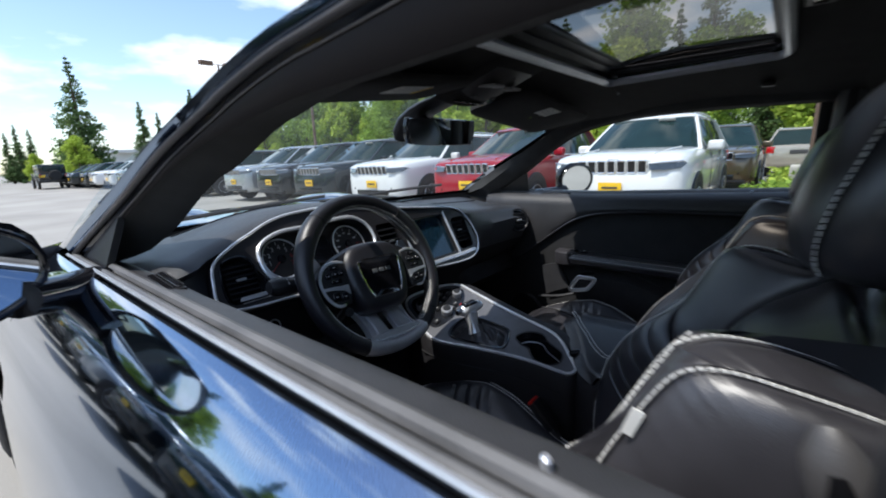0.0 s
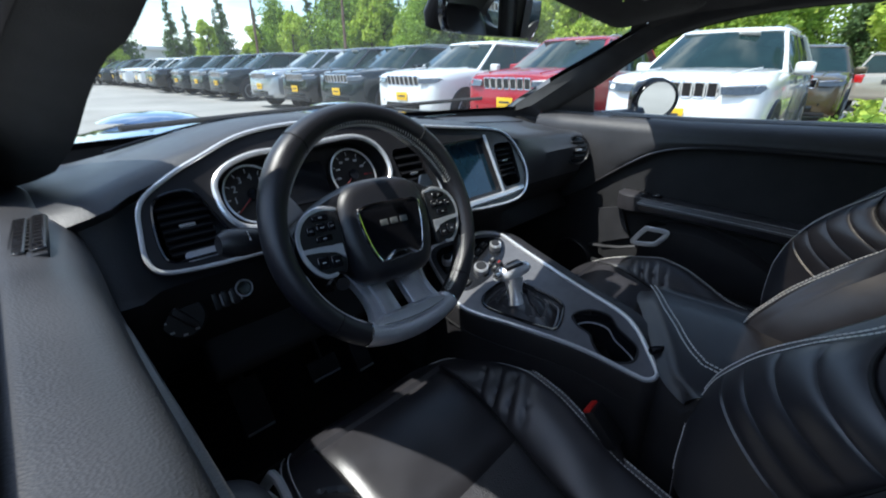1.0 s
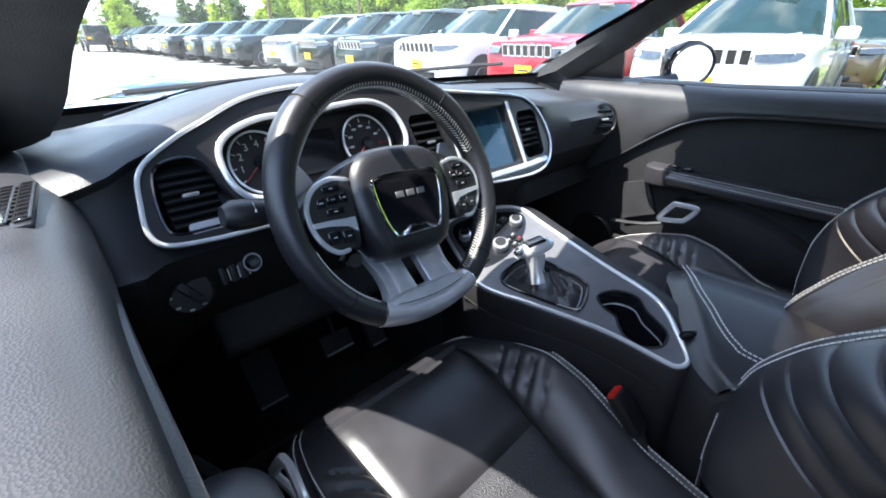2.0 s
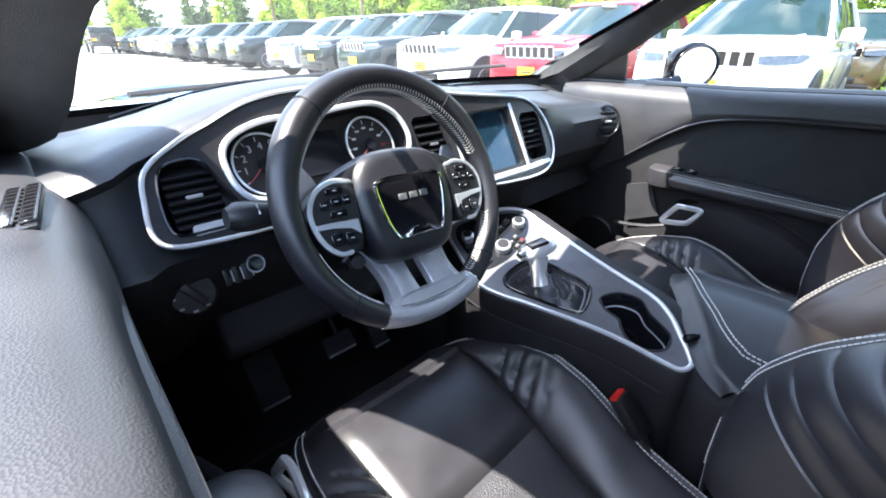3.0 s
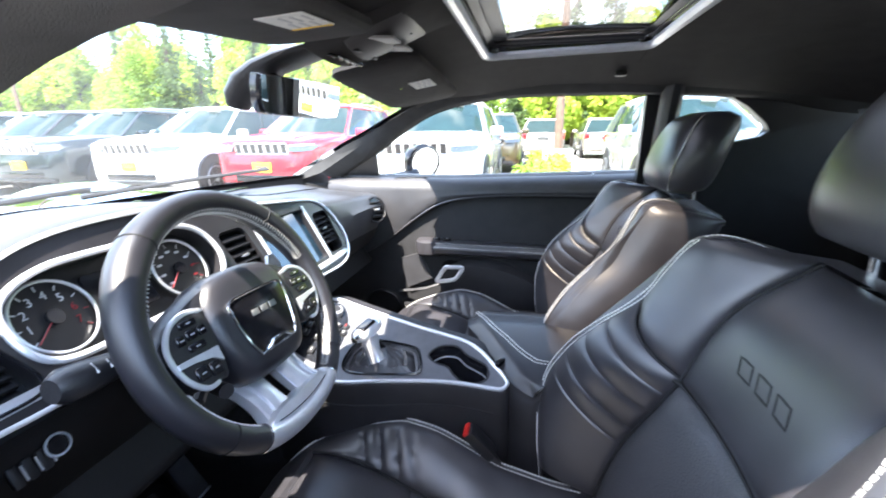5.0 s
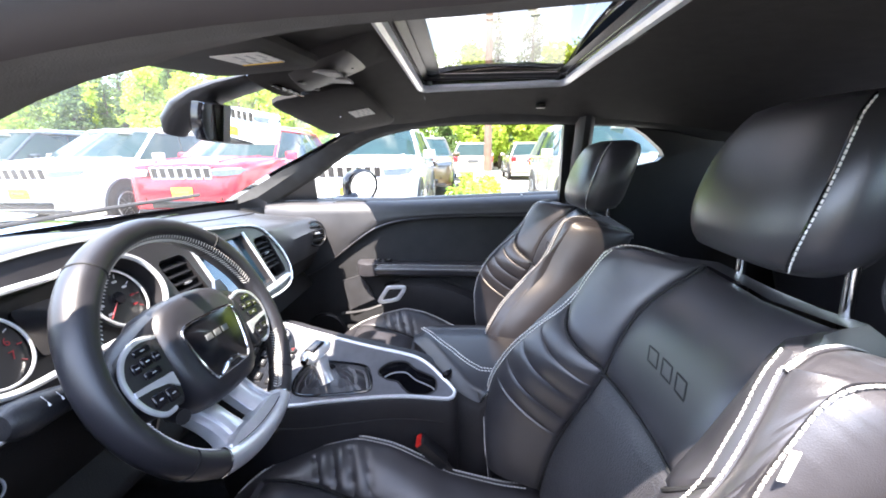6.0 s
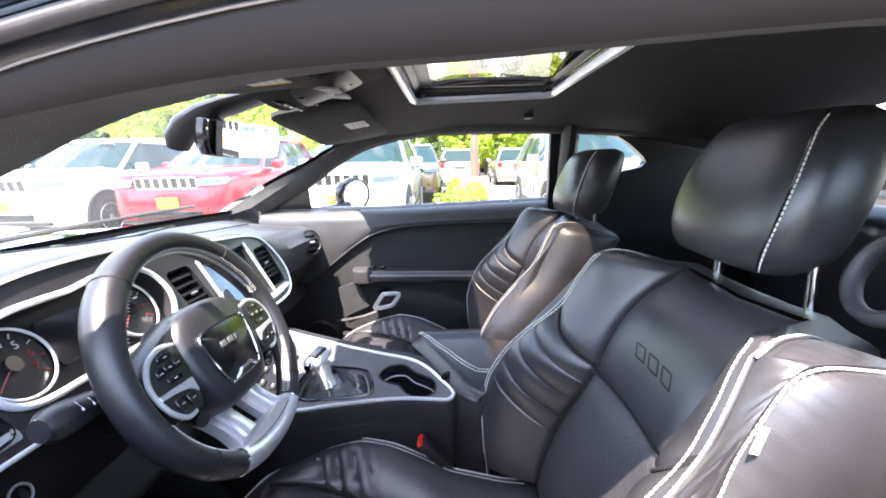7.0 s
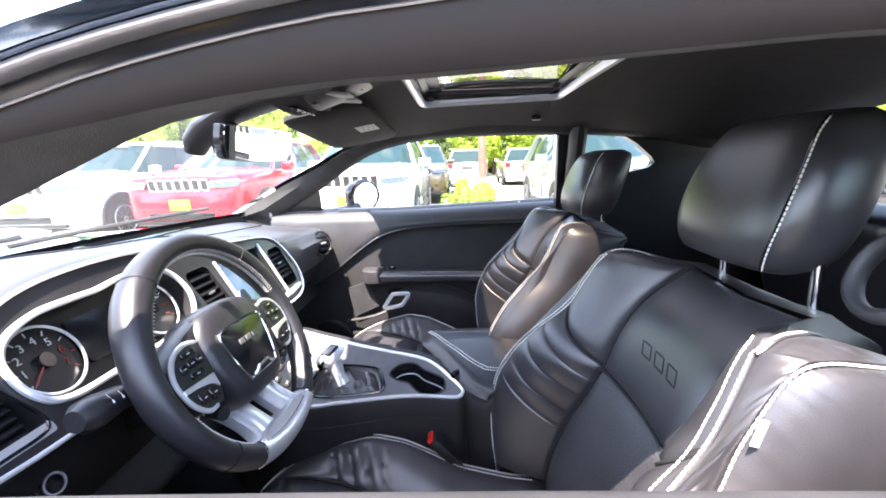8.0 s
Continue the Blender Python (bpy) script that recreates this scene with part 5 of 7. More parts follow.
def slant(surf, s):
    """Turns a panel's cross seams: they fall from the outer ridge towards the centre."""
    def g(u, v):
        t = (abs(u) - 0.55) / 0.36
        drop = lerp1(v, [(0.53, 0.0), (0.62, 0.06), (0.72, 0.105), (0.79, 0.110), (0.865, 0.092), (0.915, 0.094), (1.018, 0.0)])
        return surf(u, v - drop * (1 - t))
    return g


def ribbed(surf, s, v0, v1, pitch, lean, deep=1.0):
    """Stitched flutes across a bolster."""
    def g(u, v):
        p, n = surf(u, v)
        t = (abs(u) - 0.55) / 0.36
        q = (v1 - v + (0.0 if lean > 0 else -0.036 * (1 - t))) / pitch
        if -0.02 <= q <= (v1 - v0) / pitch:
            fade = max(0.0, 1 - max(0.0, (t - 0.55) / 0.35) ** 2) * min(1.0, 12 * t + 0.2)
            p = p + n * (0.0070 * abs(math.sin(math.pi * q)) ** 0.24 - 0.0062) * fade * deep
        return p, n
    return g


def make_seat(label, x0, head_drop=0.0):
    seat = thing("front_seat", label, "car seat", pose(x0, 0, 0), group="front seats")
    B, Cn = with_normal(back_pt, 5e-4), with_normal(cush_pt, 5e-4)

    def flip(f_):
        def g(u, v):
            p, n = f_(u, v)
            return p, -n
        return g
    Bf, Cf = B, Cn
    if B(0.0, 0.8)[1].y < 0:
        Bf = flip(B)
    if Cn(0.0, -0.2)[1].z < 0:
        Cf = flip(Cn)
    part("back_centre_lower", panel(Bf, -0.55, 0.55, 0.52, 0.815, 16, 18, 0.009), M_LEATHERP, seat, "perforated black leather panel")
    up = part("back_centre_upper", panel(Bf, -0.55, 0.55, 0.815, 1.015, 18, 18, 0.010), M_LEATHER, seat, "smooth black leather panel")
    # embossed mark, drawn as three slanted bars
    for k in range(3):
        bmk = bmesh.new()
        ring = []
        for h, q in ((1, -1), (-1, -1), (-1, 1), (1, 1)):
            p, n = Bf(0.13 - 0.17 * k - 0.056 * h + 0.030 * q, 0.893 + 0.008 * q)
            ring.append(p + n * 0.0096)
        tube([ring[i].lerp(ring[(i + 1) % 4], j / 3) for i in range(4) for j in range(3)], 0.0016, 6, bm=bmk, closed=True)
        part("embossed_mark", bmk, M_SEAM, up)
    o_ = -1 if x0 < 0 else 1
    part("cross_seam", tube([Bf(-0.56 + 1.12 * k / 20, 0.815)[0] for k in range(21)], 0.0026, 6), M_SEAM, seat)
    for s in (-1, 1):
        part("back_seam", tube([Bf(s * 0.55, z)[0] for z in np.linspace(0.53, 1.012, 50)], 0.0028, 6), M_SEAM, seat)
        part("bolster_seam", tube([slant(Bf, s)(s * (0.55 + 0.34 * k / 14), 0.915)[0] for k in range(15)], 0.0024, 6), M_SEAM, seat)
        part("cushion_seam", tube([Cf(s * 0.55, y)[0] for y in np.linspace(-0.5, 0.02, 40)], 0.0026, 6), M_SEAM, seat)
        part("back_bolster_upper", panel(slant(Bf, s), s * 0.55, s * 0.91, 0.915, 1.018, 14, 12, 0.006), M_LEATHER, seat)
        part("back_bolster_lower", panel(ribbed(slant(Bf, s), s, 0.762, 0.915, 0.038, 1), s * 0.55, s * 0.91, 0.53, 0.915, 20, 170, 0.005), M_LEATHER, seat, "ribbed leather side bolster")
        ridge = [Bf(s * 0.9, z)[0] for z in np.linspace(0.50, 1.0, 40)]
        ridge = spline(ridge[::3] + [Vector((s * p[0], p[1], p[2])) for p in ((0.207, -0.634, 1.010), (0.201, -0.656, 1.021), (0.190, -0.685, 1.020), (0.176, -0.712, 1.012), (0.160, -0.740, 1.000))], 70)
        # a strip behind the ridge, a seam that turns back over the shoulder, then the side
        low = [Vector((s * (sm(z, W_B) + 0.002), sm(z, Y_R, 0.014) - 0.030, z)) for z in (0.50, 0.58, 0.66, 0.74, 0.82, 0.88)]
        seam2 = spline(low + [Vector((s * p[0], p[1], p[2])) for p in ((0.243, -0.600, 0.930), (0.241, -0.620, 0.970), (0.239, -0.636, 0.996), (0.237, -0.652, 1.008), (0.234, -0.676, 1.011), (0.230, -0.712, 1.006), (0.224, -0.752, 0.998), (0.216, -0.800, 0.985))], 70)
        rear = spline([Vector((s * p[0], p[1], p[2])) for p in ((0.250, -0.62, 0.48), (0.262, -0.64, 0.60), (0.272, -0.665, 0.72), (0.262, -0.70, 0.80), (0.250, -0.735, 0.87), (0.242, -0.765, 0.925), (0.230, -0.79, 0.955), (0.218, -0.80, 0.970))], 70)
        strip, side = [], []
        tk = 0.005 if s == o_ else 0.0
        for i, (a, b, c) in enumerate(zip(ridge, seam2, rear)):
            pull = (0.0008 * math.sin(i * 2.1) + 0.0005 * math.sin(i * 3.7)) * (1 if s == o_ else 0.25)
            row = []
            for k in range(9):
                q = k / 8
                h = 0.008 * (1 - abs(2 * q - 1) ** 3) - (tk if k in (0, 8) else 0) + pull * math.sin(math.pi * q)
                row.append(a.lerp(b, q) + Vector((s * 0.6, 0.45, 0.55)).normalized() * h)
            strip.append(row)
            row = []
            for k in range(13):
                q = k / 12
                h = 0.017 * (1 - abs(2 * q - 1) ** 2.6) - (tk if k == 0 else 0) + pull * 1.3 * max(0, 1 - 4 * q) * (k > 0)
                row.append(b.lerp(c, q) + Vector((s * 1.0, 0.0, 0.25)).normalized() * h)
            side.append(row)
        part("shoulder_strip", loft(strip), M_LEATHER, seat, "gathered leather strip behind the bolster ridge")
        part("back_side", loft(side), M_LEATHER, seat, "padded leather seat-back side")
        if s == o_:
            part("side_seam", stitches([p + Vector((s * 0.002, 0.0010, 0.0012)) for p in seam2], 0.0056, 0.0016, 0.0009), M_STITCH, seat, "white contrast stitching")
        part("ridge_welt", tube([p + Vector((0, 0, -0.001)) for p in ridge], 0.0030, 6), M_LEATHER, seat)
        part("ridge_stitch", stitches([p + Vector((s * 0.001, 0.0028, 0.0024)) for p in ridge], 0.0050, 0.0016, 0.0009), M_STITCH, seat, "white contrast stitching")
        pth = []
        for z in np.linspace(0.56, 1.013, 90):
            p, n = Bf(s * 0.862, z)
            pth.append(p + n * 0.0058)
        part("bolster_stitch", stitches(pth, 0.0048, 0.0015, 0.0008), M_STITCH, seat, "white contrast stitching")
        # cushion
        part("cushion_bolster", panel(ribbed(Cf, s, -0.165, -0.055, 0.036, -0.4, 2.0), s * 0.55, s * 0.91, -0.54, 0.085, 16, 110, 0.005), M_LEATHER, seat, "ribbed leather cushion bolster")
        part("cushion_side", panel(Cf, s * 0.91, s * 1.25, -0.54, 0.085, 8, 20, 0.003), M_LEATHER, seat)
        for off in (0.885, 0.935):
            pth = []
            for y in np.linspace(-0.50, 0.085, 90):
                p, n = Cf(s * off, y)
                pth.append(p + n * 0.0035)
            part("cushion_stitch", stitches(pth, 0.0050, 0.0018, 0.0010), M_STITCH, seat)
        part("valance", box((0.03, 0.52, 0.11), pose(s * 0.235, -0.25, 0.385), 0.012), M_PLASTIC, seat)
        part("slide_rail", box((0.03, 0.60, 0.05), pose(s * 0.19, -0.22, 0.28), 0.006), M_PLASTIC, seat)
    part("cushion_rear", panel(Cf, -0.55, 0.55, -0.54, -0.19, 14, 12, 0.008), M_LEATHERP, seat)
    part("cushion_front", panel(Cf, -0.55, 0.55, -0.19, 0.02, 14, 10, 0.008), M_LEATHER, seat)
    part("cushion_nose", panel(Cf, -0.91, 0.91, 0.02, 0.115, 22, 10, 0.005), M_LEATHER, seat)
    part("cushion_core", box((0.44, 0.58, 0.12), pose(0, -0.24, 0.435), 0.03), M_RUBBER, seat)
    # rear shell
    rows = []
    for z in np.linspace(0.45, 0.960, 15):
        w, yc = sm(z, W_B) - 0.008, sm(z, Y_C)
        rear = sm(z, Y_R) - lerp1(z, [(0.5, 0.205), (0.8, 0.195), (0.95, 0.145), (1.02, 0.105)])
        rows.append([Vector(((w - 0.004) * math.sin(a), rear - 0.012 * math.cos(a) + min(0, (yc - 0.09) - rear) * math.cos(a) ** 2, z)) for a in np.linspace(-math.pi / 2, math.pi / 2, 14)])
    part("back_shell", loft(rows), M_SOFT, seat, "black seat-back shell")
    # top roll between front and rear skins
    tops = []
    for i in range(21):
        u = -0.93 + 1.86 * i / 20
        p, n = Bf(u, 1.017)
        p = p - Vector((0, 0.002, 0.005)) * min(1.0, max(0.0, (abs(u) - 0.6) / 0.2))
        k_ = min(1.0, abs(u) / 0.9)
        tops.append([p, p + Vector((0, -0.020, 0.004 * (1 - k_ ** 4))), Vector((p.x * 0.99, p.y - 0.055, 0.988 + 0.004 * k_ ** 3)), Vector((p.x * 0.98, p.y - 0.085, 0.972)), Vector((p.x * 0.98, p.y - 0.095, 0.95))])
    part("back_top", loft(tops), M_LEATHER, seat)
    # head restraint
    def head(u, v):
        p = head_pt(u, v)
        return Vector((p.x * (0.885 if x0 < 0 else 0.96) + 0.012, p.y, p.z - head_drop))
    hr = part("head_restraint", loft([[head(i / 40, j / 18) for i in range(40)] for j in range(19)], close_u=True, caps=True), M_LEATHER, seat, "padded black leather head restraint")
    for s in (-1, 1):
        if s < 0:
            seam = [head(s * 0.150, v) + Vector((s * 0.0012, 0.0016, 0)) for v in np.linspace(0.04, 0.97, 60)]
            part("seam", tube(seam, 0.0016, 5), M_GLOSSY, hr)
            part("stitching", stitches([p + Vector((s * 0.004, 0.0008, 0)) for p in seam], 0.0044, 0.0020, 0.0008), M_STITCH, hr)
        part("post", tube([(s * 0.087, -0.787, 0.960), (s * 0.087, -0.783, 1.00), (s * 0.087, -0.780, 1.07)], 0.0065, 12), M_CHROME, seat, "chrome head restraint post")
        part("post_guide", disc(0.013, 0.012, pose(s * 0.087, -0.784, 0.990, 8), 18, 0.004), M_PLASTIC, seat)
    # outboard shoulder: tilt lever, belt guide loop, white tag
    lev = part("tilt_lever", tube([(o_ * 0.250, -0.750, 0.903), (o_ * 0.257, -0.746, 0.928), (o_ * 0.259, -0.738, 0.957), (o_ * 0.256, -0.730, 0.982), (o_ * 0.248, -0.726, 0.997)], [0.009, 0.017, 0.020, 0.017, 0.007], 14, up=(1, 0, 0), flat=0.5), M_LEVER, seat, "oval grey plastic seat tilt lever")
    part("finger_grip", tube([(o_ * 0.265, -0.746, 0.928), (o_ * 0.269, -0.739, 0.953), (o_ * 0.266, -0.733, 0.975)], [0.004, 0.010, 0.004], 10, up=(1, 0, 0), flat=0.35), M_SLAT, lev)
    part("belt_guide", tube([(o_ * (0.158 + 0.040 * math.cos(a)), -0.800 - 0.02 * math.sin(a), 1.068 + 0.042 * math.sin(a)) for a in np.linspace(0, 2 * math.pi, 26, endpoint=False)], 0.012, 10, closed=True, flat=0.7), M_SOFT, seat, "black belt guide loop")
    part("side_tag", box((0.0015, 0.010, 0.026), pose(o_ * 0.250, -0.612, 0.953, 20, 0, o_ * -14), 0.0004, 1), M_LABEL, seat, "small white fabric tag")
    return seat


make_seat("black leather driver seat with white stitching", -0.362)
make_seat("black leather passenger seat with white stitching", 0.388, 0.026)

# ---- doors ----
SKIN = [(0.797, 1.004), (0.806, 1.010), (0.815, 1.005), (0.824, 0.996), (0.838, 0.980), (0.858, 0.955), (0.872, 0.925), (0.900, 0.885), (0.922, 0.82), (0.938, 0.72), (0.940, 0.60), (0.930, 0.45), (0.905, 0.30)]


def make_door(s, label):
    door = thing("door", label, "car door", group="front doors")
    rows = []
    for y in np.linspace(0.46, -0.91, 26):
        rise = (0.030 if s > 0 else 0.0) * max(0.0, -0.1 - y) / 0.8
        bulge = 0.012 * math.cos((y + 0.2) * 1.6)
        rows.append([Vector((s * (x + bulge * (1 - (z - 0.7) ** 2 * 3)), y, z + rise)) for x, z in SKIN])
    part("outer_skin", loft(rows), M_PAINT, door, "glossy blue-black outer door skin")
    rise = lambda y: (0.030 if s > 0 else 0.0) * max(0.0, -0.1 - y) / 0.8
    ys = np.linspace(0.40, -0.90, 30)
    part("outer_weatherstrip", tube([(s * 0.793, y, 1.006 + rise(y)) for y in ys], 0.0075, 8), M_STRIP, door)
    part("bright_strip", tube([(s * 0.803, y, 1.0135 + rise(y)) for y in ys], 0.0030, 6), M_SATIN, door, "thin satin waist strip")
    part("inner_weatherstrip", tube([(s * 0.771, y, 1.004 + rise(y)) for y in ys], 0.008, 8), M_STRIP, door)
    part("window_slot", box((0.022, 1.28, 0.01), pose(s * 0.782, -0.25, 0.985), 0), M_RUBBER, door)
    # waist pad down to a sweeping lower edge, over a recessed dark insert
    LOWER = [(-0.82, 0.956), (-0.60, 0.957), (-0.40, 0.956), (-0.25, 0.951), (-0.15, 0.942), (-0.08, 0.929), (-0.02, 0.906), (0.04, 0.866), (0.10, 0.820), (0.155, 0.775), (0.25, 0.715), (0.42, 0.66)]
    rows, edge_line = [], []
    for y in np.linspace(0.42, -0.82, 60):
        zl = (lerp1(y - 0.02, LOWER) + lerp1(y, LOWER) * 2 + lerp1(y + 0.02, LOWER)) / 4
        top = (1.004 if s > 0 else 0.992) + rise(y)
        h = top - zl
        back = 0.02 * (1 - min(1.0, max(0.0, (0.42 - y) / 0.10)))
        hr = min(0.050, h * 0.8)
        sec = [(0.768, 0.001)] + [(0.760 - 0.062 * math.sin(a), 0.003 - hr * (1 - math.cos(a)) ** 1.1) for a in np.linspace(0, math.pi / 2, 13)]
        if s < 0:
            kq = min(1.0, max(0.0, (y + 0.20) / 0.36))
            wide = 0.020 * kq * kq * (3 - 2 * kq)
            hr = min(0.062 + 0.6 * wide, h * 0.85)
            roll = ((0.12, 0.01), (0.25, 0.03), (0.37, 0.065), (0.49, 0.11), (0.61, 0.175), (0.72, 0.26), (0.81, 0.36), (0.89, 0.48), (0.95, 0.62), (0.99, 0.80), (1.0, 1.0))
            wide = 0.042 + 0.55 * wide
            sec = [(0.768, 0.001), (0.760, 0.004), (0.752, 0.004)] + [(0.744 - wide * q, 0.002 - hr * dq) for q, dq in roll]
        x0 = 0.698 if s > 0 else 0.744 - wide
        body_ = [(x0 + (0.699 - x0) * q - 0.004 * math.sin(math.pi * q), 0.003 - hr - (h - hr) * q) for q in (0.3, 0.6, 0.85)]
        sec = sec + body_ + [(0.700, -h), (0.706, -h - 0.006), (0.722, -h - 0.004)]
        rows.append([Vector((s * (x + back), y, top + dz)) for x, dz in sec])
        edge_line.append(Vector((s * (0.7005 + back), y, zl - 0.003)))
    part("waist_pad", loft(rows), M_SOFT, door, "soft grained black waist pad")
    part("pad_piping", tube(edge_line, 0.0035, 6), M_LEATHER, door)
    PANEL = [(0.985 if s > 0 else 0.953, 0.724), (0.93, 0.722), (0.86, 0.720), (0.79, 0.716), (0.73, 0.716), (0.68, 0.716), (0.60, 0.718), (0.50, 0.714), (0.40, 0.718), (0.28, 0.728)]
    part("door_insert", loft([[Vector((s * x, y, z)) for z, x in PANEL] for y in np.linspace(0.42, -0.82, 24)]), M_INSERT, door, "deep black door insert")
    # armrest
    rows = []
    ya = 0.040 if s > 0 else -0.13
    for k, y in enumerate(np.linspace(ya, -0.62, 26)):
        e = min(1.0, max(0.0, (ya - y) / 0.04)) ** 0.5
        zc = 0.747 - 0.008 * (0.055 - y) / 0.675
        rows.append([Vector((s * (0.712 - dx * e), y, zc + dz)) for dx, dz in ((0.0, 0.026), (0.030, 0.028), (0.058, 0.020), (0.066, 0.004), (0.060, -0.014), (0.040, -0.026), (0.0, -0.030))])
    part("armrest", loft(rows, caps=True), M_LEATHER, door, "padded black armrest")
    part("armrest_cap", loft([[Vector((s * (0.712 - 0.068 * k * max(0.0, math.sin(a)) ** 0.6), ya - 0.045 + 0.052 * k * math.cos(a), 0.749 + z)) for a in np.linspace(0, math.pi, 18)] for k, z in ((0.86, -0.030), (1.0, -0.024), (1.03, 0.0), (1.0, 0.022), (0.86, 0.028), (0.05, 0.029))]), M_LEATHER, door, "padded armrest end")
    for dz, dx in ((0.024, 0.654), (0.010, 0.645)):
        part("armrest_stitching", stitches([(s * dx, y, 0.7475 + dz - 0.008 * (0.055 - y) / 0.675) for y in np.linspace(ya - 0.07, -0.60, 80)], 0.005, 0.0024, 0.0008), M_STITCH if dz > 0.02 else M_GREYPRINT, door)
    for k in range(2):
        part("window_switch", box((0.020, 0.030, 0.008), pose(s * 0.686, ya - 0.075 - 0.042 * k, 0.778), 0.002, 1), M_GLOSSY, door)
        part("switch_mark", box((0.003, 0.010, 0.001), pose(s * 0.686, ya - 0.075 - 0.042 * k, 0.7825)), M_GREYPRINT, door)
    # release handle: open ring in a pocket
    HR = [(-0.050, 0.632), (-0.058, 0.648), (-0.082, 0.684), (-0.094, 0.690), (-0.140, 0.690), (-0.146, 0.682), (-0.136, 0.664), (-0.122, 0.646), (-0.110, 0.641), (-0.064, 0.631)]
    part("release_handle", tube([(s * (0.612 + 0.25 * abs(p.x + 0.10) ** 1.2), p.x, p.y) for p in spline([(a, b, 0) for a, b in HR], 44, closed=True)], 0.0082, 8, closed=True, flat=0.7), M_BRIGHT, door, "bright silver door release handle")
    part("handle_pocket", disc(0.05, 0.01, Matrix.Translation((s * 0.703, -0.10, 0.664)) @ pose(0, 0, 0, 0, -90 * s, 0) @ Matrix.Diagonal((0.5, 1.0, 1.0, 1.0)), 24, 0.004), M_SLAT, door)
    # swelling pocket below the armrest, with a raised rolled edge
    TOPZ = [(-0.62, 0.50), (-0.55, 0.55), (-0.45, 0.620), (-0.344, 0.676), (-0.276, 0.697), (-0.208, 0.707), (-0.131, 0.702), (-0.093, 0.688), (-0.05, 0.655)]
    rows, crest = [], []
    for y in np.linspace(-0.05, -0.62, 24):
        zt = (lerp1(y - 0.03, TOPZ) + 2 * lerp1(y, TOPZ) + lerp1(y + 0.03, TOPZ)) / 4
        rows.append([Vector((s * (0.714 - 0.034 * math.sin(math.pi * (k / 10) ** 0.45) ** 0.8), y, zt - (zt - 0.40) * k / 10)) for k in range(11)])
        crest.append(Vector((s * 0.708, y, zt)))
    part("lower_bulge", loft(rows), M_FLANK, door, "dark swelling door pocket")
    part("bulge_piping", tube(crest, 0.004, 6), M_FLANK, door)
    part("map_pocket", tube([(s * 0.672, y, 0.50) for y in np.linspace(0.10, -0.55, 10)], 0.012, 8), M_PLASTIC, door)
    part("speaker", disc(0.085, 0.015, Matrix.Translation((s * 0.700, 0.20, 0.46)) @ pose(0, 0, 0, 0, -90 * s, 0), 28, 0.006), M_PLASTIC, door)
    part("tweeter_panel", slab([(0.116, 0.690), (0.035, 0.716), (-0.012, 0.612), (0.090, 0.566)], [], lambda u, v, w: Vector((s * (0.698 - w), u, v)), 0.012), M_SOFT, door)
    part("pull_lip", tube([(s * 0.690, 0.122, 0.552), (s * 0.672, 0.06, 0.566), (s * 0.664, 0.0, 0.582), (s * 0.668, -0.05, 0.600)], 0.010, 8, flat=0.6), M_SOFT, door)
    part("lock_pin", disc(0.004, 0.014, pose(s * 0.748, -0.60, (1.032 if s > 0 else 1.004)), 12, 0.002), M_SATIN, door)
    # demister vent let into the front of the waist pad
    vm = Matrix.Translation((s * (0.748 if s > 0 else 0.7355), 0.075, (1.0 if s > 0 else 0.9905) + 0.0005)) @ pose(0, 0, 0, 0, (12 if s > 0 else 5) * s, 4 * s)
    dv = part("demister_vent", box((0.028, 0.140, 0.006), vm, 0.0025), M_PLASTIC, door, "demister vent with dark slots")
    for k in (-1, 1):
        part("slot", box((0.009, 0.120, 0.004), vm @ pose(0.0075 * k, 0, 0.0035), 0.0012, 1), M_GLOSSY, dv)
        part("slot_lip", tube([vm @ Vector((0.0075 * k + x, y, 0.0052)) for x, y in rrect(-0.0052, 0.0052, -0.062, 0.062, 0.003)], 0.0010, 5, closed=True), M_PLASTIC, dv)
    for k in range(9):
        part("slat", box((0.024, 0.003, 0.004), vm @ pose(0, -0.052 + 0.013 * k, 0.0036, 25), 0.0006, 1), M_SLAT, dv)
    # outside mirror
    mc = Vector((s * (0.958 if s > 0 else 0.972), 0.085, 1.052))
    turn = pose(0, 0, 0, 0, 0, -(18 if s < 0 else 32) * s)
    rows = []
    for j in range(9):
        v = -1 + 2 * j / 8
        k = math.sqrt(max(0.0, 1 - (abs(v) * 0.98) ** 3))
        rows.append([mc + turn @ Vector((0.112 * k * math.cos(a), 0.075 * k * max(-0.2, math.sin(a)), 0.076 * v)) for a in np.linspace(0, 2 * math.pi, 24, endpoint=False)])
    mw = 1.0 if s < 0 else 0.80
    rows = [[mc + turn @ Vector(((turn.inverted() @ (p - mc)).x * mw, (turn.inverted() @ (p - mc)).y, (turn.inverted() @ (p - mc)).z)) for p in row] for row in rows]
    mir = part("mirror_housing", loft(rows, close_u=True, caps=True), M_GLOSSY, door, "dark outside mirror housing")
    gm = Matrix.Translation(mc) @ turn @ pose(0, -0.019, 0, 94, 0, 0)
    part("mirror_glass", disc(1.0, 0.004 / 0.07, gm @ Matrix.Diagonal((0.100 * mw, 0.062, 0.07, 1)), 36, 0.0), M_MIRROR, mir, "silver mirror glass")
    part("mirror_bezel", tube([gm @ Vector((p.x * mw, p.y, 0.002)) for p in circle(0.104, 40, 0, ry=0.066)], 0.0045, 8, closed=True), M_GLOSSY, mir)
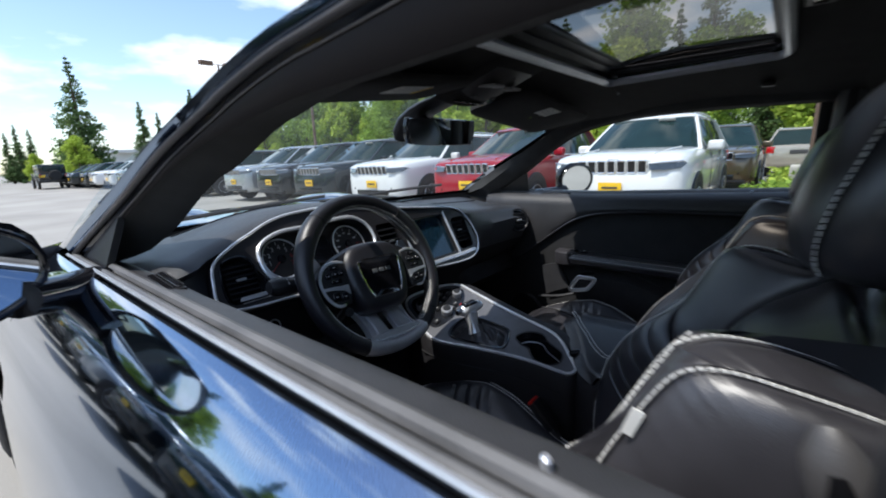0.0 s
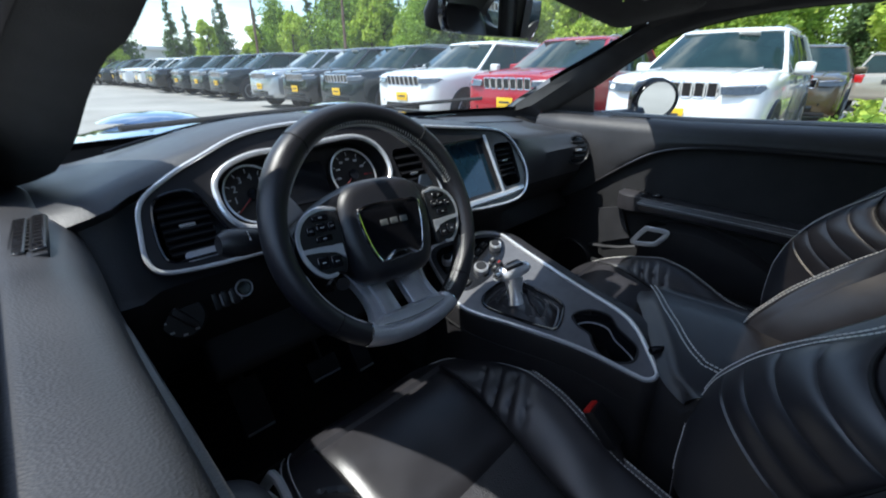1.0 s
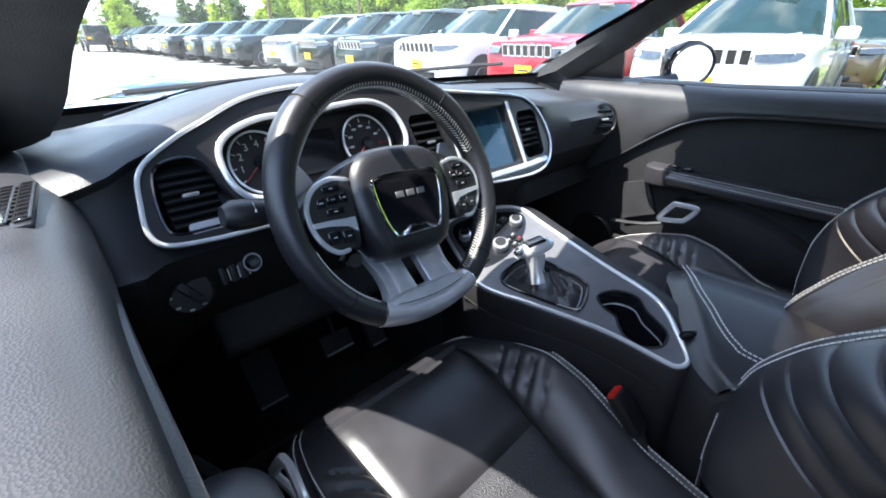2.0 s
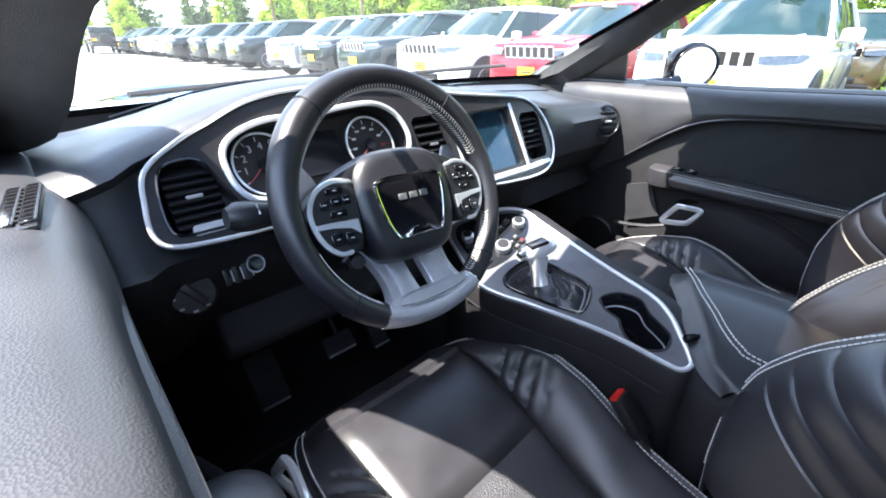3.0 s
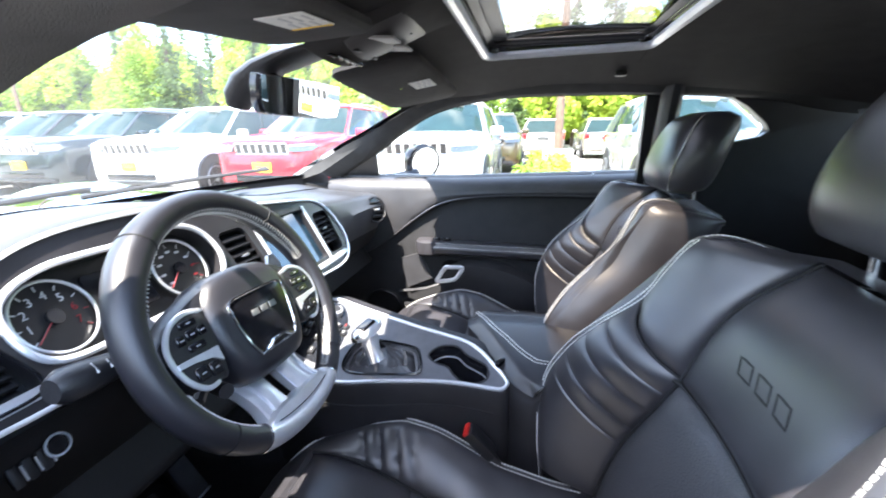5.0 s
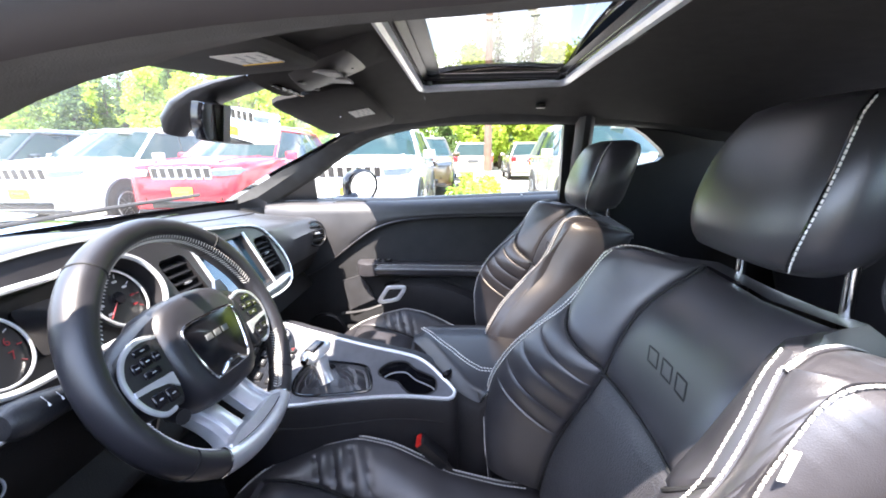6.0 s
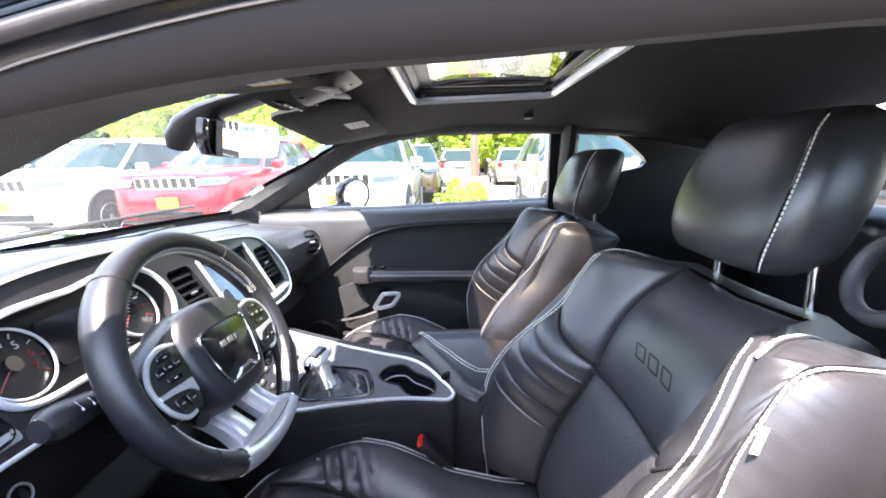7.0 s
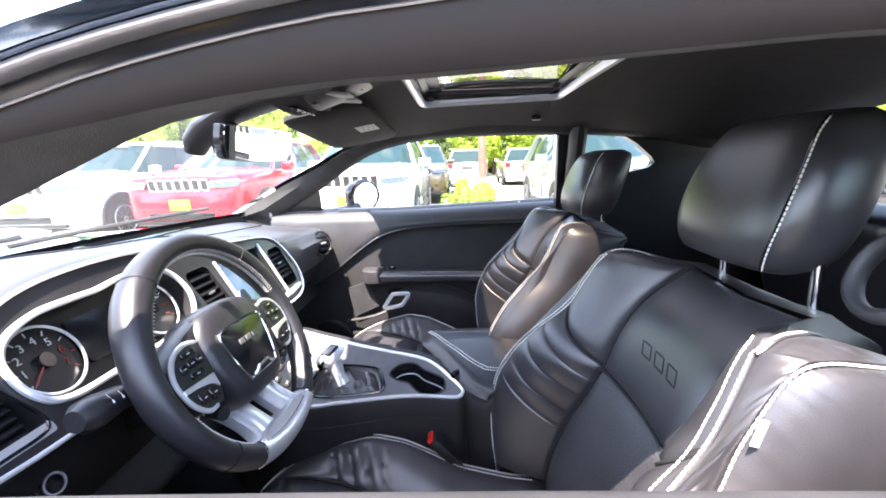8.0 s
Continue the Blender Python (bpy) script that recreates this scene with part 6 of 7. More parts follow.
    part("mirror_arm", tube([mc + Vector((-s * 0.07, 0.01, -0.045)), mc + Vector((-s * 0.11, 0.05, -0.055)), Vector((s * 0.80, 0.20, 0.985))], [0.034, 0.036, 0.042], 12, flat=0.75), M_GLOSSY, mir)
    part("mirror_sail", slab([(0.42, 0.998), (0.22, 1.000), (0.215, 1.092), (0.24, 1.085)], [], lambda u, v, w: Vector((s * (0.783 - 0.36 * (v - 1.0) + w), u, v)), 0.012), M_PLASTIC, door)
    return door


make_door(-1, "blue-black driver door with its window lowered")
pd_ = make_door(1, "blue-black passenger door with silver handle, window closed")
pane = part("window_glass", loft([[Vector((0.778 - 0.115 * k, y0 + (y1 - y0) * k, 1.0 + 0.285 * k)) for k in np.linspace(0, 1, 5)] for y0, y1 in ((0.38, -0.10), (0.2, -0.2), (-0.1, -0.3), (-0.4, -0.5), (-0.77, -0.765))]), M_GLASS, pd_, "raised clear side window")
pane.visible_shadow = False

# ---- rear-view mirror, visors, overhead console ----
rv = thing("rear_view_mirror", "black rear-view mirror on the windscreen", "mirror")
rvm = Matrix.Translation((0.018, 0.103, 1.246)) @ pose(0, 0, 0, 96, 0.5, -9.5)
mo = spline([(0.128, 0.030, 0), (0.10, 0.037, 0), (-0.10, 0.037, 0), (-0.128, 0.028, 0), (-0.124, -0.022, 0), (-0.09, -0.036, 0), (0.09, -0.036, 0), (0.124, -0.024, 0)], 56, closed=True)
part("housing", loft([[rvm @ Vector((p.x * k, p.y * k, z)) for p in mo] for k, z in ((0.97, 0.008), (1.0, 0.004), (1.0, -0.010), (0.85, -0.032), (0.4, -0.045))], close_u=True, caps=True), M_GLOSSY, rv)
part("glass", loft([[rvm @ Vector((p.x * k, p.y * k, z)) for p in mo] for k, z in ((0.955, 0.0082), (0.94, 0.0092), (0.02, 0.0092))], close_u=True), M_MIRROR, rv, "silver mirror glass", smooth=False)
part("stem", tube([(-0.012, 0.110, 1.250), (-0.008, 0.150, 1.285), (0.0, 0.175, 1.318)], [0.018, 0.014, 0.020], 10), M_GLOSSY, rv)
cov = []
for y, z, w, h in ((0.045, 1.335, 0.062, 0.010), (0.11, 1.322, 0.060, 0.020), (0.16, 1.308, 0.056, 0.022), (0.205, 1.285, 0.052, 0.024), (0.235, 1.255, 0.046, 0.020), (0.242, 1.232, 0.036, 0.012)):
    cov.append([Vector((w * math.cos(a), y + h * 0.9 * math.sin(a), z + h * math.sin(a) * 0.6)) for a in np.linspace(0, 2 * math.pi, 20, endpoint=False)])
part("sensor_cover", loft(cov, close_u=True, caps=True), M_PLASTIC, rv, "smooth dark sensor cover")

for s in (-1, 1):
    vz = thing("sun_visor", "charcoal cloth sun visor folded up with printed label", "sun visor", group="sun visors")
    vo = rrect(-0.195, 0.195, -0.115, 0.110 if s > 0 else 0.066, 0.04)
    vmx = Matrix.Translation((s * 0.315, -0.025, 1.303 if s > 0 else 1.316)) @ pose(0, 0, 0, -9 if s > 0 else -5, 8 * s if s > 0 else -6, -5 * s)
    part("visor", loft([[vmx @ Vector((x * k, y * k, z)) for x, y in vo] for k, z in ((0.9, 0.008), (1.0, 0.004), (1.0, -0.006), (0.95, -0.012), (0.6, -0.014), (0.02, -0.014))], close_u=True, caps=False), M_HEADLINER, vz)
    lm = vmx @ pose(-0.010 if s < 0 else -0.004, -0.066 if s < 0 else -0.064, -0.0150)
    lb = part("warning_label", box((0.100 if s < 0 else 0.062, 0.058, 0.0012), lm), M_LABEL, vz, "white printed warning label")
    for k in range(6):
        part("label_print", box((0.034 if s < 0 else 0.024, 0.003, 0.0006), lm @ pose((0.020 if s < 0 else 0.014) * (1 if k % 2 else -1), -0.022 + 0.007 * k, -0.001)), M_GREYPRINT, lb)
    if s < 0:
        part("label_heading", box((0.008, 0.056, 0.0006), lm @ pose(0.045, 0, -0.001)), M_YELLOW, lb)
    part("pivot", tube([(s * 0.490, 0.066, 1.278), (s * 0.505, 0.040, 1.296), (s * 0.515, 0.0, 1.304)], 0.010, 8), M_PLASTIC, vz)
oh = thing("overhead_console", "grey overhead console with lamp lenses", "overhead console")
part("body", loft([[Vector((x, y, lining_z(x, y) - d * max(0, math.cos(x / 0.105 * math.pi / 2)) ** 0.5 - 0.002)) for x in np.linspace(-0.105, 0.105, 15)] for y, d in ((0.03, 0.0), (0.015, 0.022), (-0.06, 0.030), (-0.13, 0.026), (-0.19, 0.012), (-0.21, 0.0))]), M_HEADLINER, oh)
part("lamp_panel", loft([[Vector((x * w, y, lining_z(x * w, y) - d * max(0, math.cos(x * math.pi / 2.3)) ** 0.5 - 0.003)) for x in np.linspace(-1, 1, 15)] for y, d, w in ((-0.035, 0.020, 0.075), (-0.045, 0.036, 0.080), (-0.10, 0.034, 0.086), (-0.15, 0.026, 0.084), (-0.172, 0.012, 0.076), (-0.178, 0.002, 0.070))]), M_LEVER, oh, "grey plastic lamp panel")
for x in (-0.040, 0.040):
    part("lamp_lens", box((0.048, 0.055, 0.006), pose(x, -0.105, lining_z(x, -0.105) - 0.0335, 4), 0.003), M_LENS, oh, "pale lamp lens")
    part("lamp_button", box((0.020, 0.012, 0.005), pose(x, -0.055, lining_z(x, -0.055) - 0.0345, 6), 0.002), M_PLASTIC, oh)
for k in range(4):
    part("switch", box((0.026, 0.030, 0.006), pose(-0.045 + 0.030 * k, -0.008, lining_z(0.02, -0.008) - 0.0255, 14), 0.002), M_GLOSSY, oh)
    part("switch_mark", box((0.010, 0.003, 0.001), pose(-0.045 + 0.030 * k, -0.008, lining_z(0.02, -0.008) - 0.0290, 14)), M_GREYPRINT, oh)
part("sensor_dot", disc(0.004, 0.003, pose(0.0, -0.145, lining_z(0, -0.145) - 0.030, 180), 12), M_GLOSSY, oh)
for s in (-1, 1):
    gh = thing("ceiling_hook", "small black coat hook on the headliner", "hook", group="ceiling hooks")
    part("hook", box((0.02, 0.03, 0.014), pose(s * 0.52, -0.62, lining_z(0.52, -0.62) - 0.006), 0.004), M_PLASTIC, gh)

# ---- seat belts ----
for s in (-1, 1):
    sb = thing("seat_belt", "black seat belt hanging at the door pillar", "seat belt", group="seat belts")
    path = spline([(s * 0.668, -0.80, 1.215), (s * 0.690, -0.79, 1.10), (s * 0.700, -0.77, 0.95), (s * 0.705, -0.74, 0.75), (s * 0.71, -0.70, 0.50)], 24)
    part("webbing", tube(path, 0.024, 8, flat=0.08, up=(1, 0, 0)), M_RUBBER, sb)
    part("guide_loop", tube([(s * 0.655, -0.80 + 0.032 * math.cos(a), 1.165 + 0.040 * math.sin(a)) for a in np.linspace(0, 2 * math.pi, 24, endpoint=False)], 0.0095, 8, closed=True), M_PLASTIC, sb)

# ---- rear bench ----
bench = thing("rear_bench", "black leather rear bench in shadow", "car seat")
for s in (-1, 1):
    part("bench_back", box((0.52, 0.14, 0.52), pose(s * 0.30, -1.50, 0.80, -18), 0.05, 3), M_LEATHER, bench)
    part("bench_cushion", box((0.52, 0.46, 0.16), pose(s * 0.30, -1.22, 0.52, 6), 0.05, 3), M_LEATHER, bench)

# ---- parked vehicles ----
def paint(name, color, rough=0.22, metal=0.15, coat=1.0):
    return mat(name, color, rough, metal, coat=coat, vary=0.08, vscale=300)


P_WHITE = paint("paint_white", (0.78, 0.78, 0.77), 0.25, 0.0)
P_RED = paint("paint_red", (0.36, 0.008, 0.02), coat=0.6)
P_SLATE = paint("paint_slate", (0.008, 0.016, 0.020), 0.15, 0.15, 0.55)
P_BLACK = paint("paint_black", (0.004, 0.006, 0.008), 0.15, 0.1, 0.55)
P_SILVER = paint("paint_silver", (0.48, 0.50, 0.52), 0.25, 0.6)
P_OLIVE = paint("paint_bronze", (0.085, 0.065, 0.035), 0.25, 0.4)
P_TAN = paint("paint_tan", (0.42, 0.38, 0.31), 0.25, 0.4)

BODY = [(0.000, 0.70, 0.72, 0.42), (-0.04, 0.80, 0.93, 0.36), (-0.10, 0.88, 1.065, 0.33), (-0.22, 0.93, 1.105, 0.31), (-0.60, 0.955, 1.150, 0.31), (-1.00, 0.965, 1.180, 0.31), (-1.40, 0.970, 1.195, 0.31), (-2.0, 0.972, 1.17, 0.31), (-3.0, 0.972, 1.18, 0.31), (-3.9, 0.968, 1.19, 0.31), (-4.45, 0.945, 1.18, 0.33), (-4.68, 0.90, 1.14, 0.38), (-4.80, 0.84, 1.04, 0.45), (-4.83, 0.78, 0.80, 0.50)]


def suv_section(y, w, top, bot):
    half = [(0.0, bot), (w - 0.10, bot), (w - 0.03, bot + 0.05), (w, bot + 0.16), (w + 0.004, 0.62 * top + 0.38 * bot), (w - 0.004, 0.80 * top + 0.2 * bot), (w - 0.030, top - 0.055), (w - 0.085, top - 0.012), (w - 0.20, top + 0.012), (0.0, top + 0.030)]
    if top < 0.9:
        half = [(0.0, bot), (w - 0.10, bot), (w - 0.05, bot + 0.03), (w, bot + 0.08), (w, bot + 0.16), (w - 0.01, bot + 0.22), (w - 0.03, top - 0.05), (w - 0.06, top - 0.02), (w - 0.15, top), (0.0, top + 0.01)]
    right = [Vector((x, y, z)) for x, z in half]
    left = [Vector((-x, y, z)) for x, z in reversed(half[1:-1])]
    return right + left


def make_wheel(parent, x, y, r, s):
    w = part("wheel", tube(circle(r - 0.085, 30), 0.088, 10, closed=True), M_TYRE, parent, "black tyre with alloy rim")
    w.matrix_local = pose(x, y, r, 0, 90 * s, 0)
    part("rim", tube(circle(r - 0.135, 28, 0.075), 0.014, 6, closed=True), M_RIM, w)
    bm = bmesh.new()
    for k in range(10):
        a = radians(36 * k + (6 if k % 2 else -6))
        add_box(bm, (r - 0.14, 0.022, 0.02), pose(0, 0, 0.07, 0, 0, math.degrees(a)) @ pose((r - 0.14) / 2, 0, 0), 0.004, 1)
    join(bm, disc(0.055, 0.03, pose(0, 0, 0.085), 16, 0.008))
    part("rim_face", bm, M_RIM, w)
    part("brake_disc", disc(r - 0.14, 0.01, pose(0, 0, 0.03), 20), M_RUBBER, w)


def make_suv(name, label, pmat, sticker=True, plate=True, slots=M_CHROME):
    v = thing(name, label, "car", group="parked cars")
    part("body", loft([suv_section(*st) for st in BODY], close_u=True, caps=True), pmat, v)
    # cabin glass with painted roof and pillars over it
    def cabin(k):
        yf, yr, w = -1.22 - 0.90 * k, -4.66 + 0.40 * k, 0.920 - 0.235 * k + 0.012 * math.sin(math.pi * k)
        z = 1.15 + 0.545 * k + 0.02 * math.sin(math.pi * k / 2)
        pts = []
        for sx, ya in ((1, yf), (1, yf - 0.16), (1, (yf + yr) / 2), (1, yr + 0.14), (1, yr), (-1, yr), (-1, yr + 0.14), (-1, (yf + yr) / 2), (-1, yf - 0.16), (-1, yf)):
            ww = w * (0.90 if ya in (yf, yr) else 1.0)
            pts.append(Vector((sx * ww, ya, z)))
        mid = Vector((0, yf + 0.10, z + 0.01))
        return pts + [mid]
    part("cabin_glass", loft([cabin(k) for k in (0, 0.3, 0.6, 0.85, 1.0)], close_u=True), M_CARGLASS, v, "dark tinted windows")
    roof = []
    for k, dz in ((1.0, -0.035), (1.02, 0.0), (0.97, 0.036), (0.86, 0.066), (0.62, 0.088), (0.3, 0.100), (0.02, 0.104)):
        base = cabin(1.0)
        c = Vector((0, -3.25, 1.715))
        roof.append([Vector((c.x + (p.x - c.x) * k * 1.03, c.y + (p.y - c.y) * k * 1.02, 1.705 + dz)) for p in base])
    part("roof", loft(roof, close_u=True), pmat, v)
    for s in (-1, 1):
        for i, (ya, yb, r_) in enumerate(((-1.33, -2.20, 0.040), (-2.62, -2.86, 0.030), (-3.62, -3.66, 0.034), (-4.52, -4.18, 0.060))):
            part("pillar", tube([Vector((s * (0.918 - 0.238 * k - (0.025 if i in (0, 3) else 0.0)), ya + (yb - ya) * k, 1.145 + 0.565 * k)) for k in (0, 0.33, 0.66, 1.0)], r_, 8, flat=0.7), pmat if i in (0, 3) else M_GLOSSY, v)
        part("waist_trim", tube([(s * 0.945, y, 1.150) for y in (-1.5, -2.5, -3.6, -4.4)], 0.012, 6), M_CHROME, v)
        part("roof_rail", tube([(s * 0.60, y, 1.775 + z) for y, z in ((-2.35, -0.02), (-2.5, 0.015), (-3.3, 0.03), (-4.1, 0.015), (-4.25, -0.02))], 0.014, 6), M_SATIN, v)
        for y in (-2.02, -3.02, -3.82):
            part("door_gap", tube([(s * 0.974, y, 0.46), (s * 0.977, y, 0.80), (s * 0.955, y - 0.02, 1.12)], 0.006, 4), M_RUBBER, v)
        for y in (-2.85, -3.70):
            part("door_handle", box((0.025, 0.17, 0.03), pose(s * 0.975, y, 0.98), 0.008), pmat, v)
        part("sill_cladding", box((0.05, 2.0, 0.12), pose(s * 0.955, -2.35, 0.36), 0.02), M_PLASTIC, v)
        for wy in (-0.90, -3.82):
            bm = bmesh.new()
            pts = [Vector((s * 0.955, wy + 0.425 * math.cos(a), 0.40 + 0.425 * math.sin(a))) for a in np.linspace(-0.25, math.pi + 0.25, 18)]
            tube(pts, 0.035, 6, bm=bm, up=(1, 0, 0))
            part("arch", bm, M_PLASTIC, v)
            part("arch_well", disc(0.41, 0.06, Matrix.Translation((s * 0.985, wy, 0.40)) @ pose(0, 0, 0, 0, 90 * s, 0), 28), M_RUBBER, v)
            make_wheel(v, s * 0.905, wy, 0.375, s)
        # head lamp, fog lamp, mirror, tail lamp
        part("head_lamp", loft([[Vector((s * x, y + d, z)) for x, y, z in ((0.50, -0.055, 0.995), (0.70, -0.085, 1.005), (0.90, -0.19, 1.015), (0.925, -0.26, 0.985), (0.88, -0.15, 0.925), (0.70, -0.055, 0.905), (0.52, -0.03, 0.910))] for d in (-0.03, 0.070)], close_u=True, caps=True), M_LAMPGLASS, v, "clear head lamp")
        part("lamp_bezel", tube([(s * x, y + 0.066, z) for x, y, z in ((0.50, -0.055, 0.998), (0.70, -0.085, 1.010), (0.90, -0.19, 1.020))], 0.010, 6), M_CHROME, v)
        part("fog_lamp", box((0.20, 0.06, 0.07), pose(s * 0.68, -0.045, 0.56, 0, 0, -14 * s), 0.02), M_GLOSSY, v)
        part("fog_trim", tube([(s * 0.56, -0.015, 0.525), (s * 0.70, -0.03, 0.515), (s * 0.82, -0.09, 0.54)], 0.011, 6), M_CHROME, v)
        mr = part("mirror", box((0.22, 0.12, 0.15), pose(s * 1.05, -1.72, 1.215, 0, 0, 8 * s), 0.045, 3), pmat, v)
        part("tail_lamp", box((0.24, 0.14, 0.24), pose(s * 0.79, -4.75, 1.00, 0, 0, 24 * s), 0.03), M_REDLAMP, v, "red tail lamp")
        part("hood_crease", tube([(s * 0.52, -0.20, 1.122), (s * 0.58, -0.70, 1.172), (s * 0.64, -1.30, 1.210)], 0.014, 6), pmat, v)
        part("wiper", tube([(s * 0.35 - 0.3, -1.30, 1.205), (s * 0.35 + 0.25, -1.28, 1.200)], 0.010, 5), M_RUBBER, v)
    # grille: seven framed slots
    grille = part("grille", box((1.04, 0.03, 0.19), pose(0, -0.030, 0.955, -12), 0.02), pmat, v, "seven-slot grille")
    for k in range(7):
        x = (k - 3) * 0.138
        gm = pose(x, 0.004 - 0.010 * (x / 0.45) ** 2, 0.955, 78, 0, 0)
        part("slot_frame", tube([gm @ Vector((a, b, 0.0)) for a, b in rrect(-0.054, 0.054, -0.086, 0.086, 0.018, n=3)], 0.012, 5, closed=True), slots, grille)
        part("slot_mesh", box((0.104, 0.166, 0.012), gm), M_GLOSSY, grille)
    part("bumper_intake", box((1.05, 0.06, 0.12), pose(0, -0.012, 0.475), 0.03), M_GLOSSY, v)
    part("bumper_lip", box((1.5, 0.16, 0.06), pose(0, -0.06, 0.375), 0.025), M_PLASTIC, v)
    part("hood_badge", box((0.16, 0.01, 0.03), pose(0, -0.085, 1.052, -30), 0.004), M_CHROME, v)
    if plate:
        pl = part("number_plate", box((0.33, 0.012, 0.16), pose(0, 0.022, 0.655, -4), 0.006), M_YELLOW, v, "yellow dealer plate")
        part("plate_print", box((0.22, 0.004, 0.03), pose(0, 0.030, 0.660, -4)), M_DARKBAR, pl)
    if sticker:
        st = part("window_sheet", box((0.26, 0.008, 0.16), Matrix.Translation((-0.28, -1.96, 1.640)) @ pose(0, 0, 0, -58), 0), M_LABEL, v, "white price sheet behind the screen")
    part("rear_plate", box((0.5, 0.01, 0.14), pose(0, -4.835, 0.92), 0.01), M_DARKBAR, v)
    return v


def park(proto, x, y, yaw):
    return copy_thing(proto, pose(x, y, 0, 0, 0, yaw))


R = random.Random(5)
white = make_suv("parked_suv", "white parked sport-utility car with yellow plate", P_WHITE)
white.matrix_world = pose(5.25, 1.30, 0, 0, 0, 90)
red = make_suv("parked_suv", "red parked sport-utility car with chrome grille", P_RED)
red.matrix_world = pose(5.35, 3.95, 0, 0, 0, 90)
slate = make_suv("parked_suv", "dark slate parked sport-utility car with yellow plate", P_SLATE)
slate.matrix_world = pose(5.3, 9.05, 0, 0, 0, 90)
black = make_suv("parked_suv", "black parked sport-utility car with yellow plate", P_BLACK)
black.matrix_world = pose(5.35, 11.25, 0, 0, 0, 90)
silver = make_suv("parked_suv", "silver parked sport-utility car with yellow plate", P_SILVER)
silver.matrix_world = pose(5.35, 13.55, 0, 0, 0, 90)
park(white, 5.25, 6.50, 90)
for proto, y in ((slate, 17.9), (slate, 20.5), (slate, 23.2), (black, 26.0), (silver, 28.7), (white, 31.4), (white, 34.2), (black, 37.0), (slate, 39.8), (black, 42.6), (slate, 45.5), (black, 48.5)):
    park(proto, 5.4 + R.uniform(-0.2, 0.35), y, 90 + R.uniform(-2, 2))
# the row goes on past the planted island
for proto, y in ((silver, -3.0), (white, -5.7), (slate, -8.4), (black, -11.2)):
    park(proto, 5.3 + R.uniform(-0.1, 0.2), y, 90)
# second row, tails towards the first
olive = make_suv("parked_suv", "bronze parked off-road car seen from its side", P_OLIVE, sticker=False)
olive.matrix_world = pose(11.0, 0.85, 0, 0, 0, 91)
tan = make_suv("parked_suv", "tan parked van with red tail lamps", P_TAN, sticker=False, plate=False)
tan.matrix_world = pose(23.4, -0.85, 0, 0, 0, -90)
for proto, x, y in ((tan, 23.6, -3.55), (silver, 23.8, -6.3), (black, 23.4, -9.0), (red, 19.8, 4.0), (white, 19.8, 7.0), (black, 19.5, 10.0), (slate, 26.5, 3.0)):
    park(proto, x, y, -90)
# facing rows on the driver's side, seen in the door's reflection
for proto, y in ((black, -4.4), (white, -1.6), (black, 1.2), (slate, 4.0), (black, 6.9), (silver, 9.7), (slate, 12.5), (white, -7.2), (red, -10.0), (black, 15.4), (white, 18.3)):
    park(proto, -4.3 + R.uniform(-0.2, 0.2), y, -90)
# boxy black off-roader standing across the lane
jeep = thing("off_road_car", "black boxy off-road car seen from behind", "car", pose(4.6, 41.0, 0, 0, 0, 0), group="parked cars")
part("body", box((1.60, 3.9, 0.62), pose(0, 2.0, 0.85), 0.08, 2), P_BLACK, jeep)
part("hardtop", box((1.52, 2.3, 0.68), pose(0, 1.2, 1.45), 0.10, 2), P_BLACK, jeep)
part("rear_glass", box((1.05, 0.02, 0.40), pose(0, 0.045, 1.50), 0.03), M_CARGLASS, jeep)
part("spare_wheel", disc(0.38, 0.24, Matrix.Translation((0.1, -0.22, 1.0)) @ pose(0, 0, 0, 90), 26, 0.06), M_TYRE, jeep)
part("bumper", box((1.75, 0.25, 0.20), pose(0, -0.05, 0.58), 0.05), M_PLASTIC, jeep)
part("number_plate", box((0.33, 0.02, 0.16), pose(-0.62, -0.03, 0.95), 0), M_YELLOW, jeep)
for s in (-1, 1):
    part("tail_lamp", box((0.12, 0.06, 0.22), pose(s * 0.72, -0.01, 0.98), 0.02), M_REDLAMP, jeep)
    part("flare", box((0.18, 0.95, 0.12), pose(s * 0.86, 0.85, 0.92), 0.04), M_PLASTIC, jeep)
    for y in (0.85, 3.3):
        make_wheel(jeep, s * 0.80, y, 0.40, s)
park(white, 2.0, 60.0, 200)
park(white, 14.0, 62.0, 180)

# ---- planted island ----
island = thing("planted_island", "kerbed island with pale kerb and soil", "island")
M_KERB = mat("kerb_concrete", (0.42, 0.40, 0.36), 0.85, bump=0.5, bscale=60, vary=0.2, vscale=3)
M_SOIL = mat("bark_mulch", (0.10, 0.065, 0.04), 0.95, bump=1.0, bscale=40, vary=0.4, vscale=15)
ilo = rrect(5.0, 16.0, -1.45, -0.05, 0.6)
part("kerb", tube([(x, y, 0.06) for x, y in ilo], 0.085, 6, closed=True), M_KERB, island)
part("soil", slab(ilo, [], lambda u, v, w: Vector((u, v, 0.09 + w)), 0.08), M_SOIL, island)
planter = thing("concrete_block", "weathered pale concrete lamp footing", "concrete block", pose(10.6, -1.05, 0))
part("block", box((0.75, 0.75, 0.75), pose(0, 0, 0.375), 0.05, 3), M_KERB, planter)
M_POST = mat("rust_brown_steel", (0.16, 0.10, 0.07), 0.6, 0.2, vary=0.25, vscale=6)


